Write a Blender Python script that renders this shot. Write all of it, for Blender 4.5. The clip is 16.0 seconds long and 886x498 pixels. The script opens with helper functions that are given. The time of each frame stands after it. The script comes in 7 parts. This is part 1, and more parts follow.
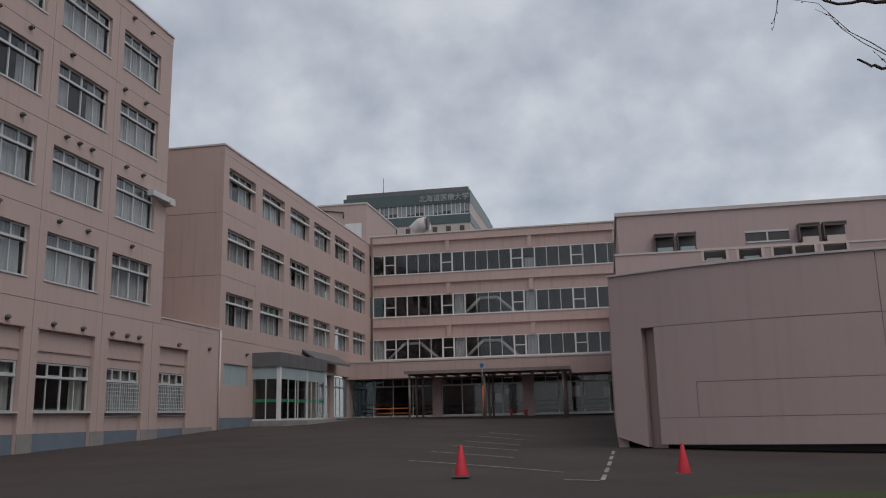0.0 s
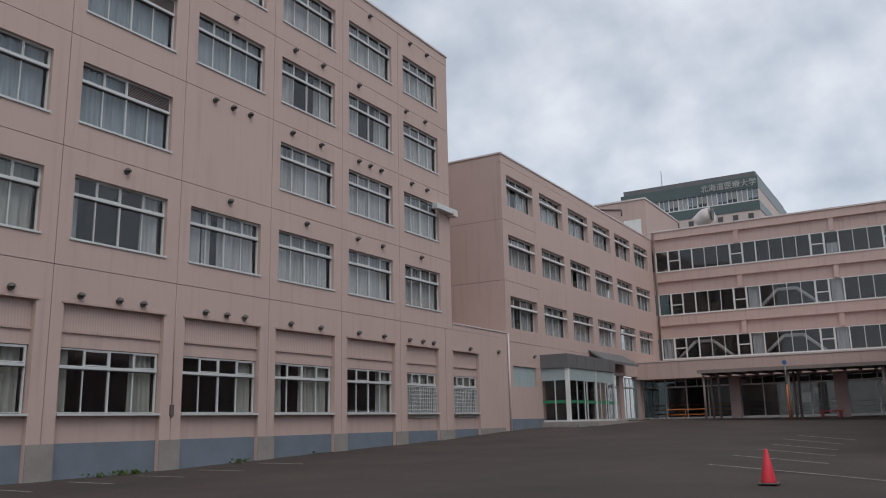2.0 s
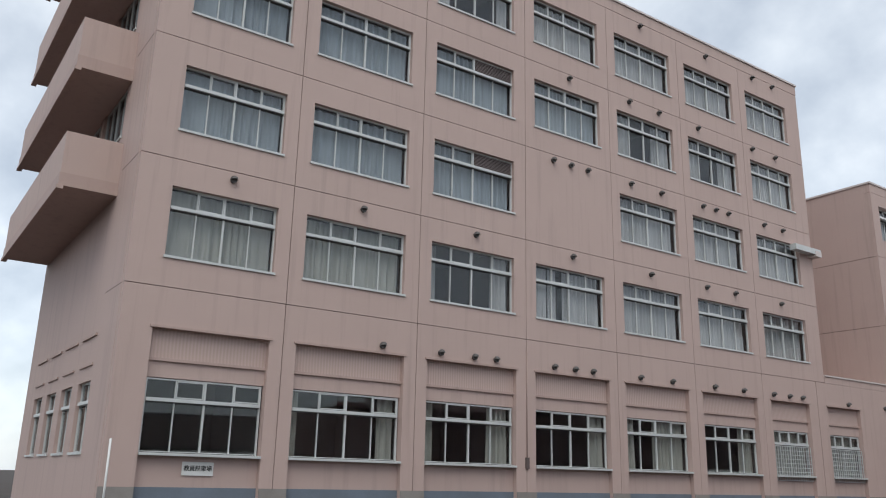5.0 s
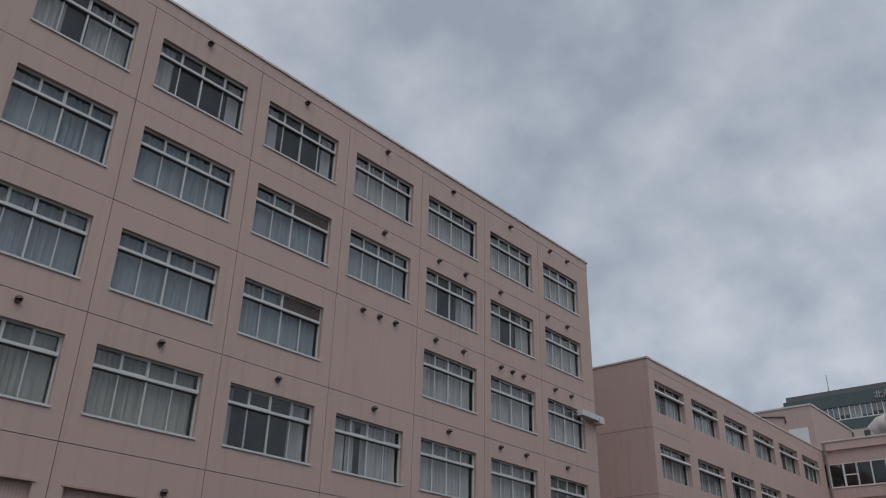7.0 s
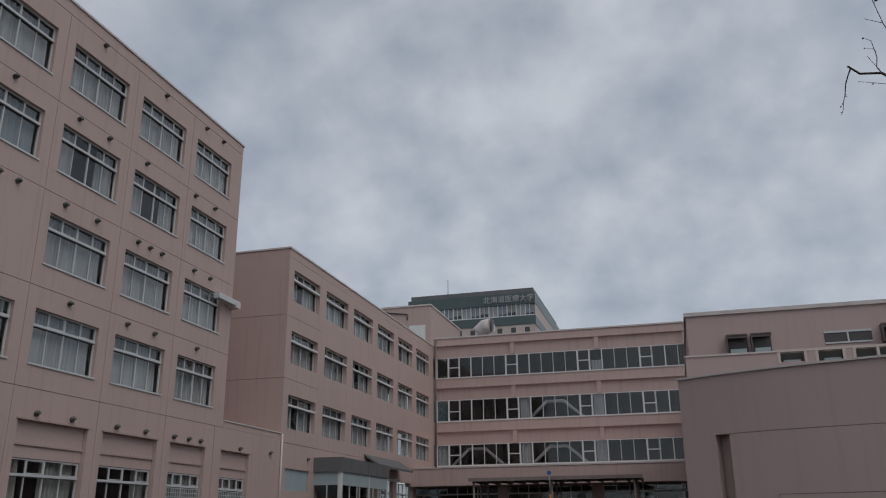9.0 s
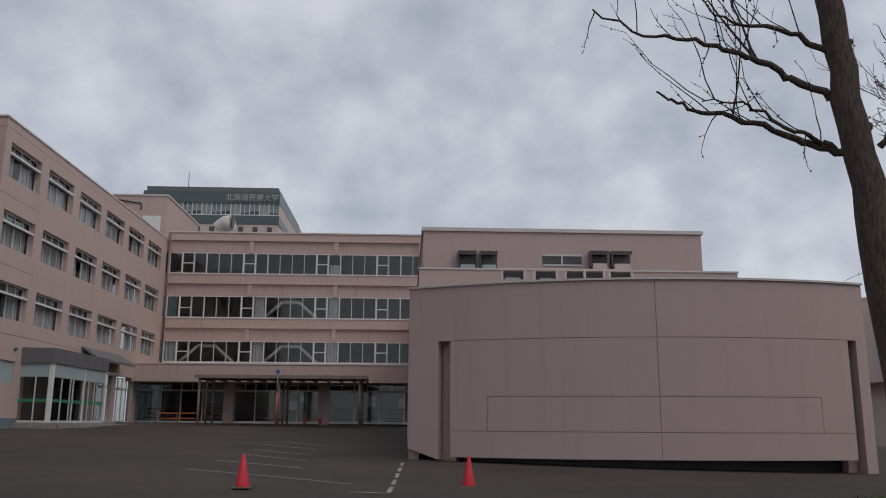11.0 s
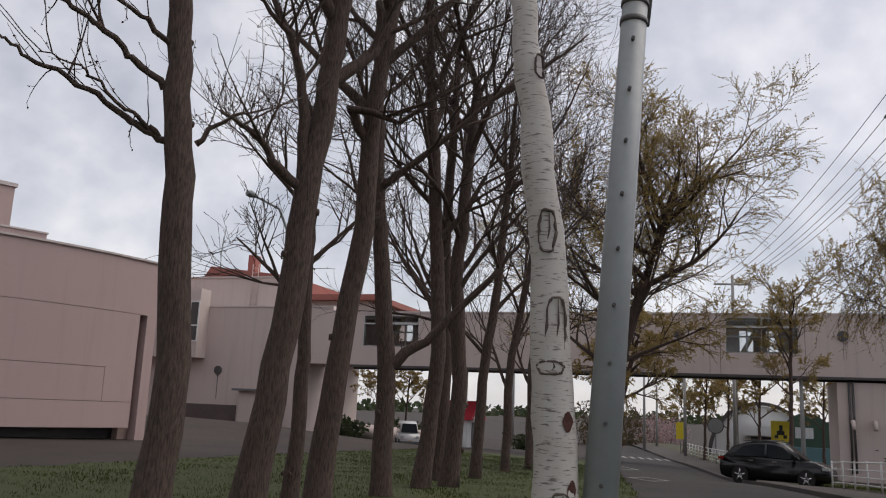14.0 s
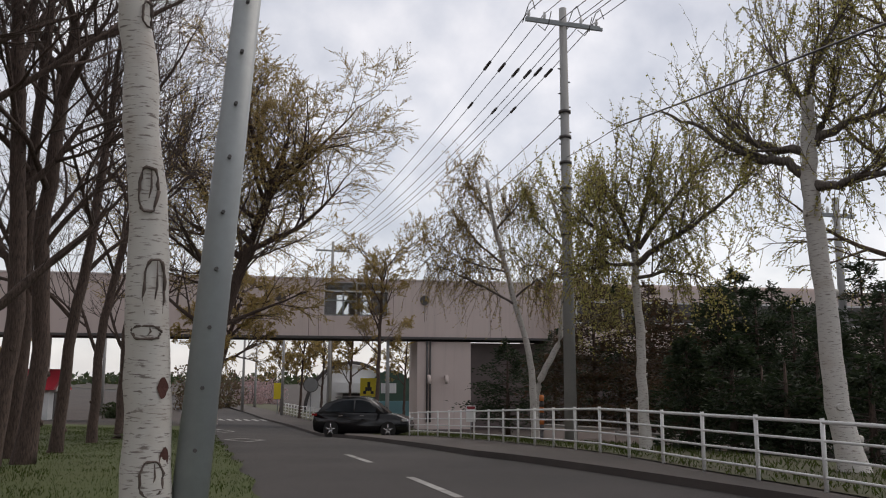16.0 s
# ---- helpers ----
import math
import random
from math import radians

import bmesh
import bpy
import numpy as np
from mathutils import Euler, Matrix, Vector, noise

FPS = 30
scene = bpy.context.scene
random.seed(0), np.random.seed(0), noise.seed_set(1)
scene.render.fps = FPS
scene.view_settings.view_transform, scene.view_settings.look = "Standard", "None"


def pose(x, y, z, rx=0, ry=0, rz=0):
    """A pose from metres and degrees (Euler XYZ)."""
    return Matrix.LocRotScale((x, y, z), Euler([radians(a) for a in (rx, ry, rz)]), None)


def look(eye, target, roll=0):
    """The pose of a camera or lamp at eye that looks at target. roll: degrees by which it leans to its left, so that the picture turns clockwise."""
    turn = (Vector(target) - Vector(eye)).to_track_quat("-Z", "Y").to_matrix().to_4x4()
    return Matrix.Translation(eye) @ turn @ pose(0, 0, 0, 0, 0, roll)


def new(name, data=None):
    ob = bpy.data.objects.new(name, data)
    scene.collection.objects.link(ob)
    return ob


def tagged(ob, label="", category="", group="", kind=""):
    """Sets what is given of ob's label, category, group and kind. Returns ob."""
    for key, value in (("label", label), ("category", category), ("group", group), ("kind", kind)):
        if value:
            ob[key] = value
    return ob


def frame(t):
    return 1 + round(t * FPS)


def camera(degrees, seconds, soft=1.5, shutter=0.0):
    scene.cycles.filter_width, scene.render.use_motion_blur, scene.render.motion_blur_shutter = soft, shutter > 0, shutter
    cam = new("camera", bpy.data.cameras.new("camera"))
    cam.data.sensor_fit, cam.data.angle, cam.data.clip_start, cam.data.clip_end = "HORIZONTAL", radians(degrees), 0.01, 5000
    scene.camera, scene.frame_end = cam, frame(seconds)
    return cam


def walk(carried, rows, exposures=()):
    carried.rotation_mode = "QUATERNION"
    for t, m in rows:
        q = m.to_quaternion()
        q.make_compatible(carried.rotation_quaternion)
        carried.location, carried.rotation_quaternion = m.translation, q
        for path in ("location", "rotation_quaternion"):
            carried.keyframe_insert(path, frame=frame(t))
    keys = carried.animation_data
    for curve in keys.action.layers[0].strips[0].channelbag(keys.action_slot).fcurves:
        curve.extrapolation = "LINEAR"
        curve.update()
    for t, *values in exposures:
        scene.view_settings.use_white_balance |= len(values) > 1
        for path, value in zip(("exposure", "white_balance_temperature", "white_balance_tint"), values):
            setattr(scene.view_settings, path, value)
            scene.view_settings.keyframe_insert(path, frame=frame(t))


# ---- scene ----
cam = camera(56.5, 16.0, soft=1.1)
PATH = [
    (0, pose(-0.047, -0.307, 1.599, 101.40, 1.30, 11.30)),
    (0.5, pose(-0.046, -0.314, 1.593, 101.27, 1.30, 12.40)),
    (1, pose(-0.044, -0.294, 1.585, 101.42, 1.60, 16.65)),
    (1.5, pose(-0.070, -0.186, 1.607, 101.71, 1.42, 23.25)),
    (2, pose(-0.079, -0.079, 1.609, 101.90, 1.21, 30.97)),
    (2.5, pose(0.026, 0.010, 1.611, 101.95, 0.67, 39.13)),
    (3, pose(0.059, 0.147, 1.644, 102.01, 0.12, 46.21)),
    (3.5, pose(0.059, 0.221, 1.657, 102.06, -0.29, 49.87)),
    (3.7, pose(0.064, 0.227, 1.657, 102.22, -0.44, 50.97)),
    (5.8, pose(0.015, 0.264, 1.589, 108.26, -2.36, 55.54)),
    (6, pose(0.015, 0.250, 1.588, 109.64, -2.36, 53.69)),
    (6.5, pose(-0.015, 0.155, 1.576, 113.47, -2.08, 47.03)),
    (7, pose(-0.034, 0.064, 1.578, 116.20, -1.23, 40.63)),
    (7.5, pose(0.000, -0.056, 1.571, 117.57, -0.36, 33.73)),
    (8, pose(0.004, -0.064, 1.598, 116.89, 0.03, 26.80)),
    (8.5, pose(0.040, 0.064, 1.650, 112.89, 0.40, 20.10)),
    (9, pose(0.020, 0.167, 1.665, 108.54, 0.49, 15.78)),
    (9.2, pose(0.013, 0.172, 1.670, 107.34, 0.61, 14.56)),
    (11.3, pose(0.023, 0.130, 1.603, 101.45, -0.45, -6.14)),
    (11.5, pose(0.024, 0.109, 1.598, 101.19, -0.51, -8.57)),
    (12, pose(-0.009, -0.000, 1.556, 100.84, -0.70, -15.21)),
    (12.5, pose(-0.038, -0.057, 1.531, 100.74, -1.00, -23.06)),
    (13, pose(-0.062, -0.045, 1.567, 100.80, -1.64, -31.57)),
    (13.5, pose(0.000, -0.044, 1.579, 100.96, -2.04, -39.99)),
    (14, pose(0.020, -0.080, 1.582, 100.95, -2.40, -48.88)),
    (14.5, pose(-0.000, -0.120, 1.579, 100.70, -2.15, -58.56)),
    (15, pose(0.009, -0.103, 1.588, 100.15, -1.65, -67.20)),
    (15.5, pose(0.045, -0.081, 1.590, 99.58, -0.83, -73.69)),
    (16, pose(-0.014, -0.112, 1.586, 99.03, -0.22, -75.79)),
]
EXPO = [(0, -0.50, 6420, 9), (1.5, -0.30, 6400, 9), (3.5, 0.27, 6380, 6), (6.0, -0.10, 6350, 7), (7.0, -0.60, 6250, 8), (8.0, -0.64, 6200, 8), (9.0, -0.66, 6300, 8), (11.5, -0.45, 6500, 11), (12.5, -0.46, 6550, 12), (13.5, -0.20, 6700, 14), (14.5, -0.08, 6850, 14), (16.0, -0.02, 6900, 13)]
SKY = 1.0

walk(cam, PATH, EXPO)

# ---- sky and sun ----
world = bpy.data.worlds.new("overcast_sky")
scene.world = world
world.use_nodes = True
wn, wl = world.node_tree.nodes, world.node_tree.links
wn.clear()


def wnode(kind, **vals):
    n = wn.new(kind)
    for k, v in vals.items():
        n.inputs[int(k[1:])].default_value = v
    return n


def wmath(op, a, b=None):
    n = wn.new("ShaderNodeMath")
    n.operation = op
    for i, v in enumerate((a, b)):
        if v is None:
            continue
        if isinstance(v, (int, float)):
            n.inputs[i].default_value = v
        else:
            wl.new(v, n.inputs[i])
    return n.outputs[0]


geo = wn.new("ShaderNodeTexCoord")
sep = wn.new("ShaderNodeSeparateXYZ")
wl.new(geo.outputs["Generated"], sep.inputs[0])
height = wmath("MAXIMUM", sep.outputs[2], 0.0)
lift = wmath("ADD", height, 0.75)
comb = wn.new("ShaderNodeCombineXYZ")
wl.new(wmath("DIVIDE", sep.outputs[0], lift), comb.inputs[0])
wl.new(wmath("DIVIDE", sep.outputs[1], lift), comb.inputs[1])
comb.inputs[2].default_value = 3.7


def wnoise(scale, detail, rough):
    n = wn.new("ShaderNodeTexNoise")
    wl.new(comb.outputs[0], n.inputs["Vector"])
    n.inputs["Scale"].default_value, n.inputs["Detail"].default_value, n.inputs["Roughness"].default_value = scale, detail, rough
    return n.outputs["Fac"]


cloud = wmath("ADD", wmath("MULTIPLY", wnoise(3.4, 2, 0.5), 0.38), wmath("MULTIPLY", wnoise(11.5, 5, 0.5), 0.62))
ramp = wn.new("ShaderNodeValToRGB")
wl.new(cloud, ramp.inputs[0])
ramp.color_ramp.elements[0].position, ramp.color_ramp.elements[0].color = 0.35, (0.44, 0.47, 0.53, 1)
ramp.color_ramp.elements[1].position, ramp.color_ramp.elements[1].color = 0.65, (0.79, 0.80, 0.83, 1)
e = ramp.color_ramp.elements.new(0.50)
e.color = (0.60, 0.625, 0.675, 1)
low = wmath("POWER", wmath("SUBTRACT", 1.0, height), 9.0)
pale = wn.new("ShaderNodeMix")
pale.data_type = "RGBA"
wl.new(wmath("MULTIPLY", low, 0.55), pale.inputs[0])
wl.new(ramp.outputs[0], pale.inputs[6])
pale.inputs[7].default_value = (0.70, 0.715, 0.75, 1)
sky = wn.new("ShaderNodeTexSky")
sky.sky_type = "NISHITA"
sky.sun_disc = False
sky.sun_elevation, sky.sun_rotation = radians(54), radians(112)
bg_sky = wnode("ShaderNodeBackground", _1=0.03)
bg_cloud = wnode("ShaderNodeBackground", _1=SKY)
wl.new(sky.outputs[0], bg_sky.inputs[0])
wl.new(pale.outputs[2], bg_cloud.inputs[0])
both = wn.new("ShaderNodeAddShader")
wl.new(bg_sky.outputs[0], both.inputs[0])
wl.new(bg_cloud.outputs[0], both.inputs[1])
wout = wn.new("ShaderNodeOutputWorld")
wl.new(both.outputs[0], wout.inputs[0])

sun = new("sun", bpy.data.lights.new("sun", "SUN"))
sun.data.energy, sun.data.angle, sun.data.color = 1.42, radians(45), (1.0, 0.95, 0.88)
sun.matrix_world = look((0, 0, 50), (-25, 20, 5))

# ---- materials ----


class Nodes:
    """A node material under construction."""

    def __init__(self, name, rough=0.8, metal=0.0):
        self.mat = bpy.data.materials.new(name)
        self.mat.use_nodes = True
        self.n, self.l = self.mat.node_tree.nodes, self.mat.node_tree.links
        self.bsdf = self.n["Principled BSDF"]
        self.bsdf.inputs["Roughness"].default_value = rough
        self.bsdf.inputs["Metallic"].default_value = metal
        self.out = self.n["Material Output"]
        self.co = self.n.new("ShaderNodeTexCoord").outputs["Object"]

    def space(self, world_space):
        if world_space:
            self.co = self.n.new("ShaderNodeNewGeometry").outputs["Position"]
        return self

    def stretch(self, sx, sy, sz):
        m = self.n.new("ShaderNodeMapping")
        m.inputs["Scale"].default_value = (sx, sy, sz)
        self.l.new(self.co, m.inputs["Vector"])
        return m.outputs[0]

    def noise(self, scale, detail=4, rough=0.55, vec=None):
        t = self.n.new("ShaderNodeTexNoise")
        self.l.new(vec if vec is not None else self.co, t.inputs["Vector"])
        t.inputs["Scale"].default_value, t.inputs["Detail"].default_value, t.inputs["Roughness"].default_value = scale, detail, rough
        return t.outputs["Fac"]

    def ramp(self, fac, *stops):
        r = self.n.new("ShaderNodeValToRGB")
        els = r.color_ramp.elements
        while len(els) < len(stops):
            els.new(0.5)
        for el, (p, c) in zip(els, stops):
            el.position, el.color = p, (*c, 1) if len(c) == 3 else c
        self.l.new(fac, r.inputs[0])
        return r.outputs[0]

    def mix(self, fac, a, b, kind="MIX"):
        m = self.n.new("ShaderNodeMix")
        m.data_type, m.blend_type = "RGBA", kind
        for i, v in ((0, fac), (6, a), (7, b)):
            if isinstance(v, (int, float)):
                m.inputs[i].default_value = v
            elif isinstance(v, tuple):
                m.inputs[i].default_value = (*v, 1)
            else:
                self.l.new(v, m.inputs[i])
        return m.outputs[2]

    def colour(self, socket):
        self.l.new(socket, self.bsdf.inputs["Base Color"])
        return self

    def bump(self, fac, strength=0.3, dist=0.01):
        b = self.n.new("ShaderNodeBump")
        b.inputs["Strength"].default_value, b.inputs["Distance"].default_value = strength, dist
        self.l.new(fac, b.inputs["Height"])
        self.l.new(b.outputs[0], self.bsdf.inputs["Normal"])
        return self


def surface(name, base, other, rough=0.8, fine=30.0, coarse=0.6, amount=0.5, bump=0.25, metal=0.0, world_space=False, piece=0.0):
    """Two-scale surface: a fine grain and broad stains between two colours."""
    k = Nodes(name, rough, metal).space(world_space)
    f1, f2 = k.noise(coarse, 5, 0.6), k.noise(fine, 4, 0.6)
    c = k.mix(k.ramp(f1, (0.35, (0, 0, 0)), (0.7, (amount,) * 3)), base, other)
    c = k.mix(k.ramp(f2, (0.3, (0, 0, 0)), (0.75, (amount * 0.5,) * 3)), c, other)
    if piece:
        info = k.n.new("ShaderNodeObjectInfo").outputs["Random"]
        c = k.mix(k.ramp(info, (0.0, (0, 0, 0)), (1.0, (piece,) * 3)), c, other)
    return k.colour(c).bump(f2, bump, 0.01).mat


def painted_wall(name, base, stain):
    """Pink masonry paint with faint vertical rain streaks and cloudy fading."""
    k = Nodes(name, 0.75).space(True)
    cloud_f = k.noise(0.35, 5, 0.6)
    streak = k.noise(1.0, 5, 0.65, k.stretch(3.0, 3.0, 0.16))
    grain = k.noise(60.0, 3, 0.6)
    c = k.mix(k.ramp(cloud_f, (0.3, (0, 0, 0)), (0.75, (0.45,) * 3)), base, tuple(v * 0.86 for v in base))
    c = k.mix(k.ramp(streak, (0.52, (0, 0, 0)), (0.78, (0.42,) * 3)), c, stain)
    c = k.mix(k.ramp(grain, (0.35, (0, 0, 0)), (0.8, (0.18,) * 3)), c, stain)
    return k.colour(c).bump(grain, 0.25, 0.006).mat


PINK = painted_wall("pink_wall_paint", (0.50, 0.372, 0.335), (0.30, 0.23, 0.205))
PINK_OLD = painted_wall("weathered_pink_paint", (0.46, 0.335, 0.30), (0.24, 0.18, 0.16))
MAUVE = painted_wall("mauve_wall_paint", (0.49, 0.365, 0.345), (0.38, 0.28, 0.265))
STREAKED = painted_wall("rain_streaked_pink_paint", (0.53, 0.39, 0.35), (0.27, 0.18, 0.155))
CREAM = painted_wall("pale_pink_wall_paint", (0.60, 0.50, 0.46), (0.38, 0.32, 0.29))
JOINT = surface("sealant", (0.20, 0.15, 0.14), (0.14, 0.10, 0.10), 0.8)
BLUE = surface("blue_grey_plinth_paint", (0.165, 0.20, 0.25), (0.12, 0.14, 0.165), 0.8, 25, 0.9, 0.7)
CONCRETE = surface("bare_concrete", (0.30, 0.28, 0.26), (0.20, 0.18, 0.17), 0.9, 20, 0.8, 0.8)
COPING = surface("pale_metal_coping", (0.62, 0.55, 0.53), (0.45, 0.40, 0.38), 0.5, 15, 1.0, 0.5)
ALU = surface("white_aluminium", (0.58, 0.59, 0.59), (0.40, 0.41, 0.405), 0.4, 12, 1.0, 0.4, 0.05)
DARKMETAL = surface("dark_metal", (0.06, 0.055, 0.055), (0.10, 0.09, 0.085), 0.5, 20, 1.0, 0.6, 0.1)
POSTBROWN = surface("faded_brown_post", (0.26, 0.21, 0.195), (0.17, 0.13, 0.12), 0.5, 20, 1.0, 0.6, 0.1)
BROWNMETAL = surface("brown_steel", (0.14, 0.105, 0.10), (0.09, 0.07, 0.065), 0.5, 20, 1.0, 0.6, 0.1)
# Dark grey puts the dimness of unlit interiors into the room surfaces.
ROOM = surface("dim_room_grey", (0.16, 0.16, 0.155), (0.10, 0.10, 0.10), 0.9)
ASPHALT = surface("worn_asphalt", (0.054, 0.046, 0.043), (0.024, 0.021, 0.020), 0.92, 45, 0.25, 0.8, 0.5, 0, True)
LOT = surface("old_brown_asphalt", (0.060, 0.043, 0.035), (0.026, 0.019, 0.016), 0.92, 40, 0.22, 0.9, 0.5, 0, True)
GRASSM = surface("spring_turf", (0.040, 0.058, 0.008), (0.052, 0.056, 0.012), 0.95, 12, 0.5, 0.7, 0.8, 0, True)
LINE = surface("worn_road_paint", (0.42, 0.41, 0.39), (0.15, 0.14, 0.13), 0.8, 9, 2.0, 0.9, 0.2, 0, True)
WHITE = surface("white_paint", (0.72, 0.72, 0.71), (0.55, 0.54, 0.52), 0.5, 15, 1.2, 0.4, 0.1)
GREYSTEEL = surface("galvanised_pole", (0.31, 0.335, 0.34), (0.22, 0.235, 0.24), 0.5, 14, 1.5, 0.7, 0.1)
POLECON = surface("utility_pole_concrete", (0.33, 0.33, 0.32), (0.24, 0.235, 0.23), 0.85, 20, 0.8, 0.7)


def bark(name, base, dark, scale):
    k = Nodes(name, 0.95)
    ridges = k.noise(scale, 6, 0.65, k.stretch(1.0, 1.0, 0.16))
    patch = k.noise(2.2, 4, 0.6)
    c = k.mix(k.ramp(ridges, (0.36, (0, 0, 0)), (0.62, (1, 1, 1))), dark, base)
    c = k.mix(k.ramp(patch, (0.45, (0, 0, 0)), (0.75, (0.5,) * 3)), c, tuple(v * 0.62 for v in base))
    return k.colour(c).bump(ridges, 0.9, 0.02).mat


BARK = bark("furrowed_brown_bark", (0.120, 0.082, 0.066), (0.036, 0.025, 0.021), 48)
TWIG = surface("twig_bark", (0.075, 0.056, 0.047), (0.045, 0.033, 0.028), 0.9)
BIRCHTWIG = surface("birch_twig_bark", (0.11, 0.075, 0.055), (0.06, 0.043, 0.034), 0.9)


def birch_bark():
    k = Nodes("white_birch_bark", 0.7)
    dash = k.noise(9.0, 4, 0.6, k.stretch(1.0, 1.0, 7.0))
    patch = k.noise(1.7, 5, 0.6)
    c = k.mix(k.ramp(dash, (0.56, (0, 0, 0)), (0.64, (0.85,) * 3)), (0.50, 0.475, 0.44), (0.12, 0.09, 0.08))
    c = k.mix(k.ramp(patch, (0.52, (0, 0, 0)), (0.68, (0.5,) * 3)), c, (0.36, 0.30, 0.25))
    return k.colour(c).bump(dash, 0.3, 0.006).mat


BIRCH = birch_bark()


def glass(name, tint=(0.80, 0.81, 0.82), ior=0.05):
    k = Nodes(name)
    k.n.remove(k.bsdf)
    clear, gloss = k.n.new("ShaderNodeBsdfTransparent"), k.n.new("ShaderNodeBsdfGlossy")
    clear.inputs[0].default_value = (*tint, 1)
    gloss.inputs["Roughness"].default_value = 0.015
    lw = k.n.new("ShaderNodeLayerWeight")
    lw.inputs[0].default_value = 0.5
    p5 = k.n.new("ShaderNodeMath")
    p5.operation = "POWER"
    k.l.new(lw.outputs["Facing"], p5.inputs[0])
    p5.inputs[1].default_value = 4.0
    fres = k.n.new("ShaderNodeMath")
    fres.operation = "MULTIPLY_ADD"
    k.l.new(p5.outputs[0], fres.inputs[0])
    fres.inputs[1].default_value, fres.inputs[2].default_value = 0.5, ior
    m = k.n.new("ShaderNodeMixShader")
    for i, s in ((0, fres.outputs[0]), (1, clear.outputs[0]), (2, gloss.outputs[0])):
        k.l.new(s, m.inputs[i])
    wob = k.n.new("ShaderNodeBump")
    wob.inputs["Strength"].default_value, wob.inputs["Distance"].default_value = 0.05, 0.01
    k.l.new(k.noise(0.8, 2), wob.inputs["Height"])
    k.l.new(wob.outputs[0], gloss.inputs["Normal"])
    k.l.new(m.outputs[0], k.out.inputs["Surface"])
    return k.mat


GLASS = glass("window_glass")


def fold_shaded_cloth(name, base):
    k = Nodes(name, 0.95)
    # Upright darker streaks put the shade between folds into the cloth colour.
    f = k.noise(4.5, 4, 0.6, k.stretch(2.0, 2.0, 0.12))
    k.colour(k.mix(k.ramp(f, (0.3, (0, 0, 0)), (0.62, (0.85,) * 3)), base, tuple(v * 0.64 for v in base)))
    return k.mat


CURTAIN = [fold_shaded_cloth("grey_curtain_cloth", (0.76, 0.765, 0.76)), fold_shaded_cloth("blue_grey_curtain_cloth", (0.52, 0.59, 0.64)), fold_shaded_cloth("cream_curtain_cloth", (0.62, 0.62, 0.56))]

# ---- mesh helpers ----


def box(bm, x0, x1, y0, y1, z0, z1):
    vs = [bm.verts.new((x, y, z)) for x in (x0, x1) for y in (y0, y1) for z in (z0, z1)]
    for a, b, c, d in ((0, 1, 3, 2), (4, 6, 7, 5), (0, 4, 5, 1), (2, 3, 7, 6), (0, 2, 6, 4), (1, 5, 7, 3)):
        bm.faces.new((vs[a], vs[b], vs[c], vs[d]))


def tube(bm, pts, radii, sides=8, cap=True):
    """A round bar along pts."""
    pts = [Vector(p) for p in pts]
    rings = []
    for i, p in enumerate(pts):
        d = (pts[min(i + 1, len(pts) - 1)] - pts[max(i - 1, 0)]).normalized()
        a = d.orthogonal().normalized()
        if abs(d.z) < 0.95:
            a = d.cross(Vector((0, 0, 1))).normalized()
        b = d.cross(a)
        r = radii[i] if isinstance(radii, (list, tuple)) else radii
        rings.append([bm.verts.new(p + r * (math.cos(q) * a + math.sin(q) * b)) for q in (2 * math.pi * j / sides for j in range(sides))])
    for r0, r1 in zip(rings, rings[1:]):
        for j in range(sides):
            f = bm.faces.new((r0[j], r0[(j + 1) % sides], r1[(j + 1) % sides], r1[j]))
            f.smooth = True
    if cap:
        bm.faces.new(rings[0][::-1])
        bm.faces.new(rings[-1])


def lathe(bm, profile, sides=16, at=(0, 0, 0)):
    """A body turned round the upright axis from (radius, height) pairs."""
    rings = []
    for r, z in profile:
        rings.append([bm.verts.new((at[0] + r * math.cos(2 * math.pi * j / sides), at[1] + r * math.sin(2 * math.pi * j / sides), at[2] + z)) for j in range(sides)])
    for r0, r1 in zip(rings, rings[1:]):
        for j in range(sides):
            bm.faces.new((r0[j], r0[(j + 1) % sides], r1[(j + 1) % sides], r1[j])).smooth = True
    bm.faces.new(rings[0][::-1])
    bm.faces.new(rings[-1])


def prism(bm, outline, y0, y1):
    """An outline of (x, z) pairs drawn out along y."""
    a = [bm.verts.new((x, y0, z)) for x, z in outline]
    b = [bm.verts.new((x, y1, z)) for x, z in outline]
    bm.faces.new(a)
    bm.faces.new(b[::-1])
    for i in range(len(a)):
        j = (i + 1) % len(a)
        bm.faces.new((a[j], a[i], b[i], b[j]))


def finish(bm, mat, name):
    bmesh.ops.recalc_face_normals(bm, faces=bm.faces)
    me = bpy.data.meshes.new(name)
    bm.to_mesh(me)
    bm.free()
    me.materials.append(mat)
    return me


def part(name, bm, mat, parent=None, label="", at=None):
    """One bmesh as one mesh object under a thing or under a part."""
    ob = new(name, bm if isinstance(bm, bpy.types.Mesh) else finish(bm, mat, name))
    if parent is not None:
        ob.parent = parent
    if at is not None:
        ob.matrix_basis = at if isinstance(at, Matrix) else Matrix.Translation(at)
    return tagged(ob, label)


def thing(name, at, label, category, group="", kind=""):
    ob = new(name)
    ob.matrix_basis = at if isinstance(at, Matrix) else Matrix.Translation(at)
    return tagged(ob, label, category, group, kind)


def boxes(*rows):
    bm = bmesh.new()
    for r in rows:
        box(bm, *r)
    return bm


def bars(*rows):
    bm = bmesh.new()
    for pts, r, sides in rows:
        tube(bm, pts, r, sides)
    return bm


MESHES = {}


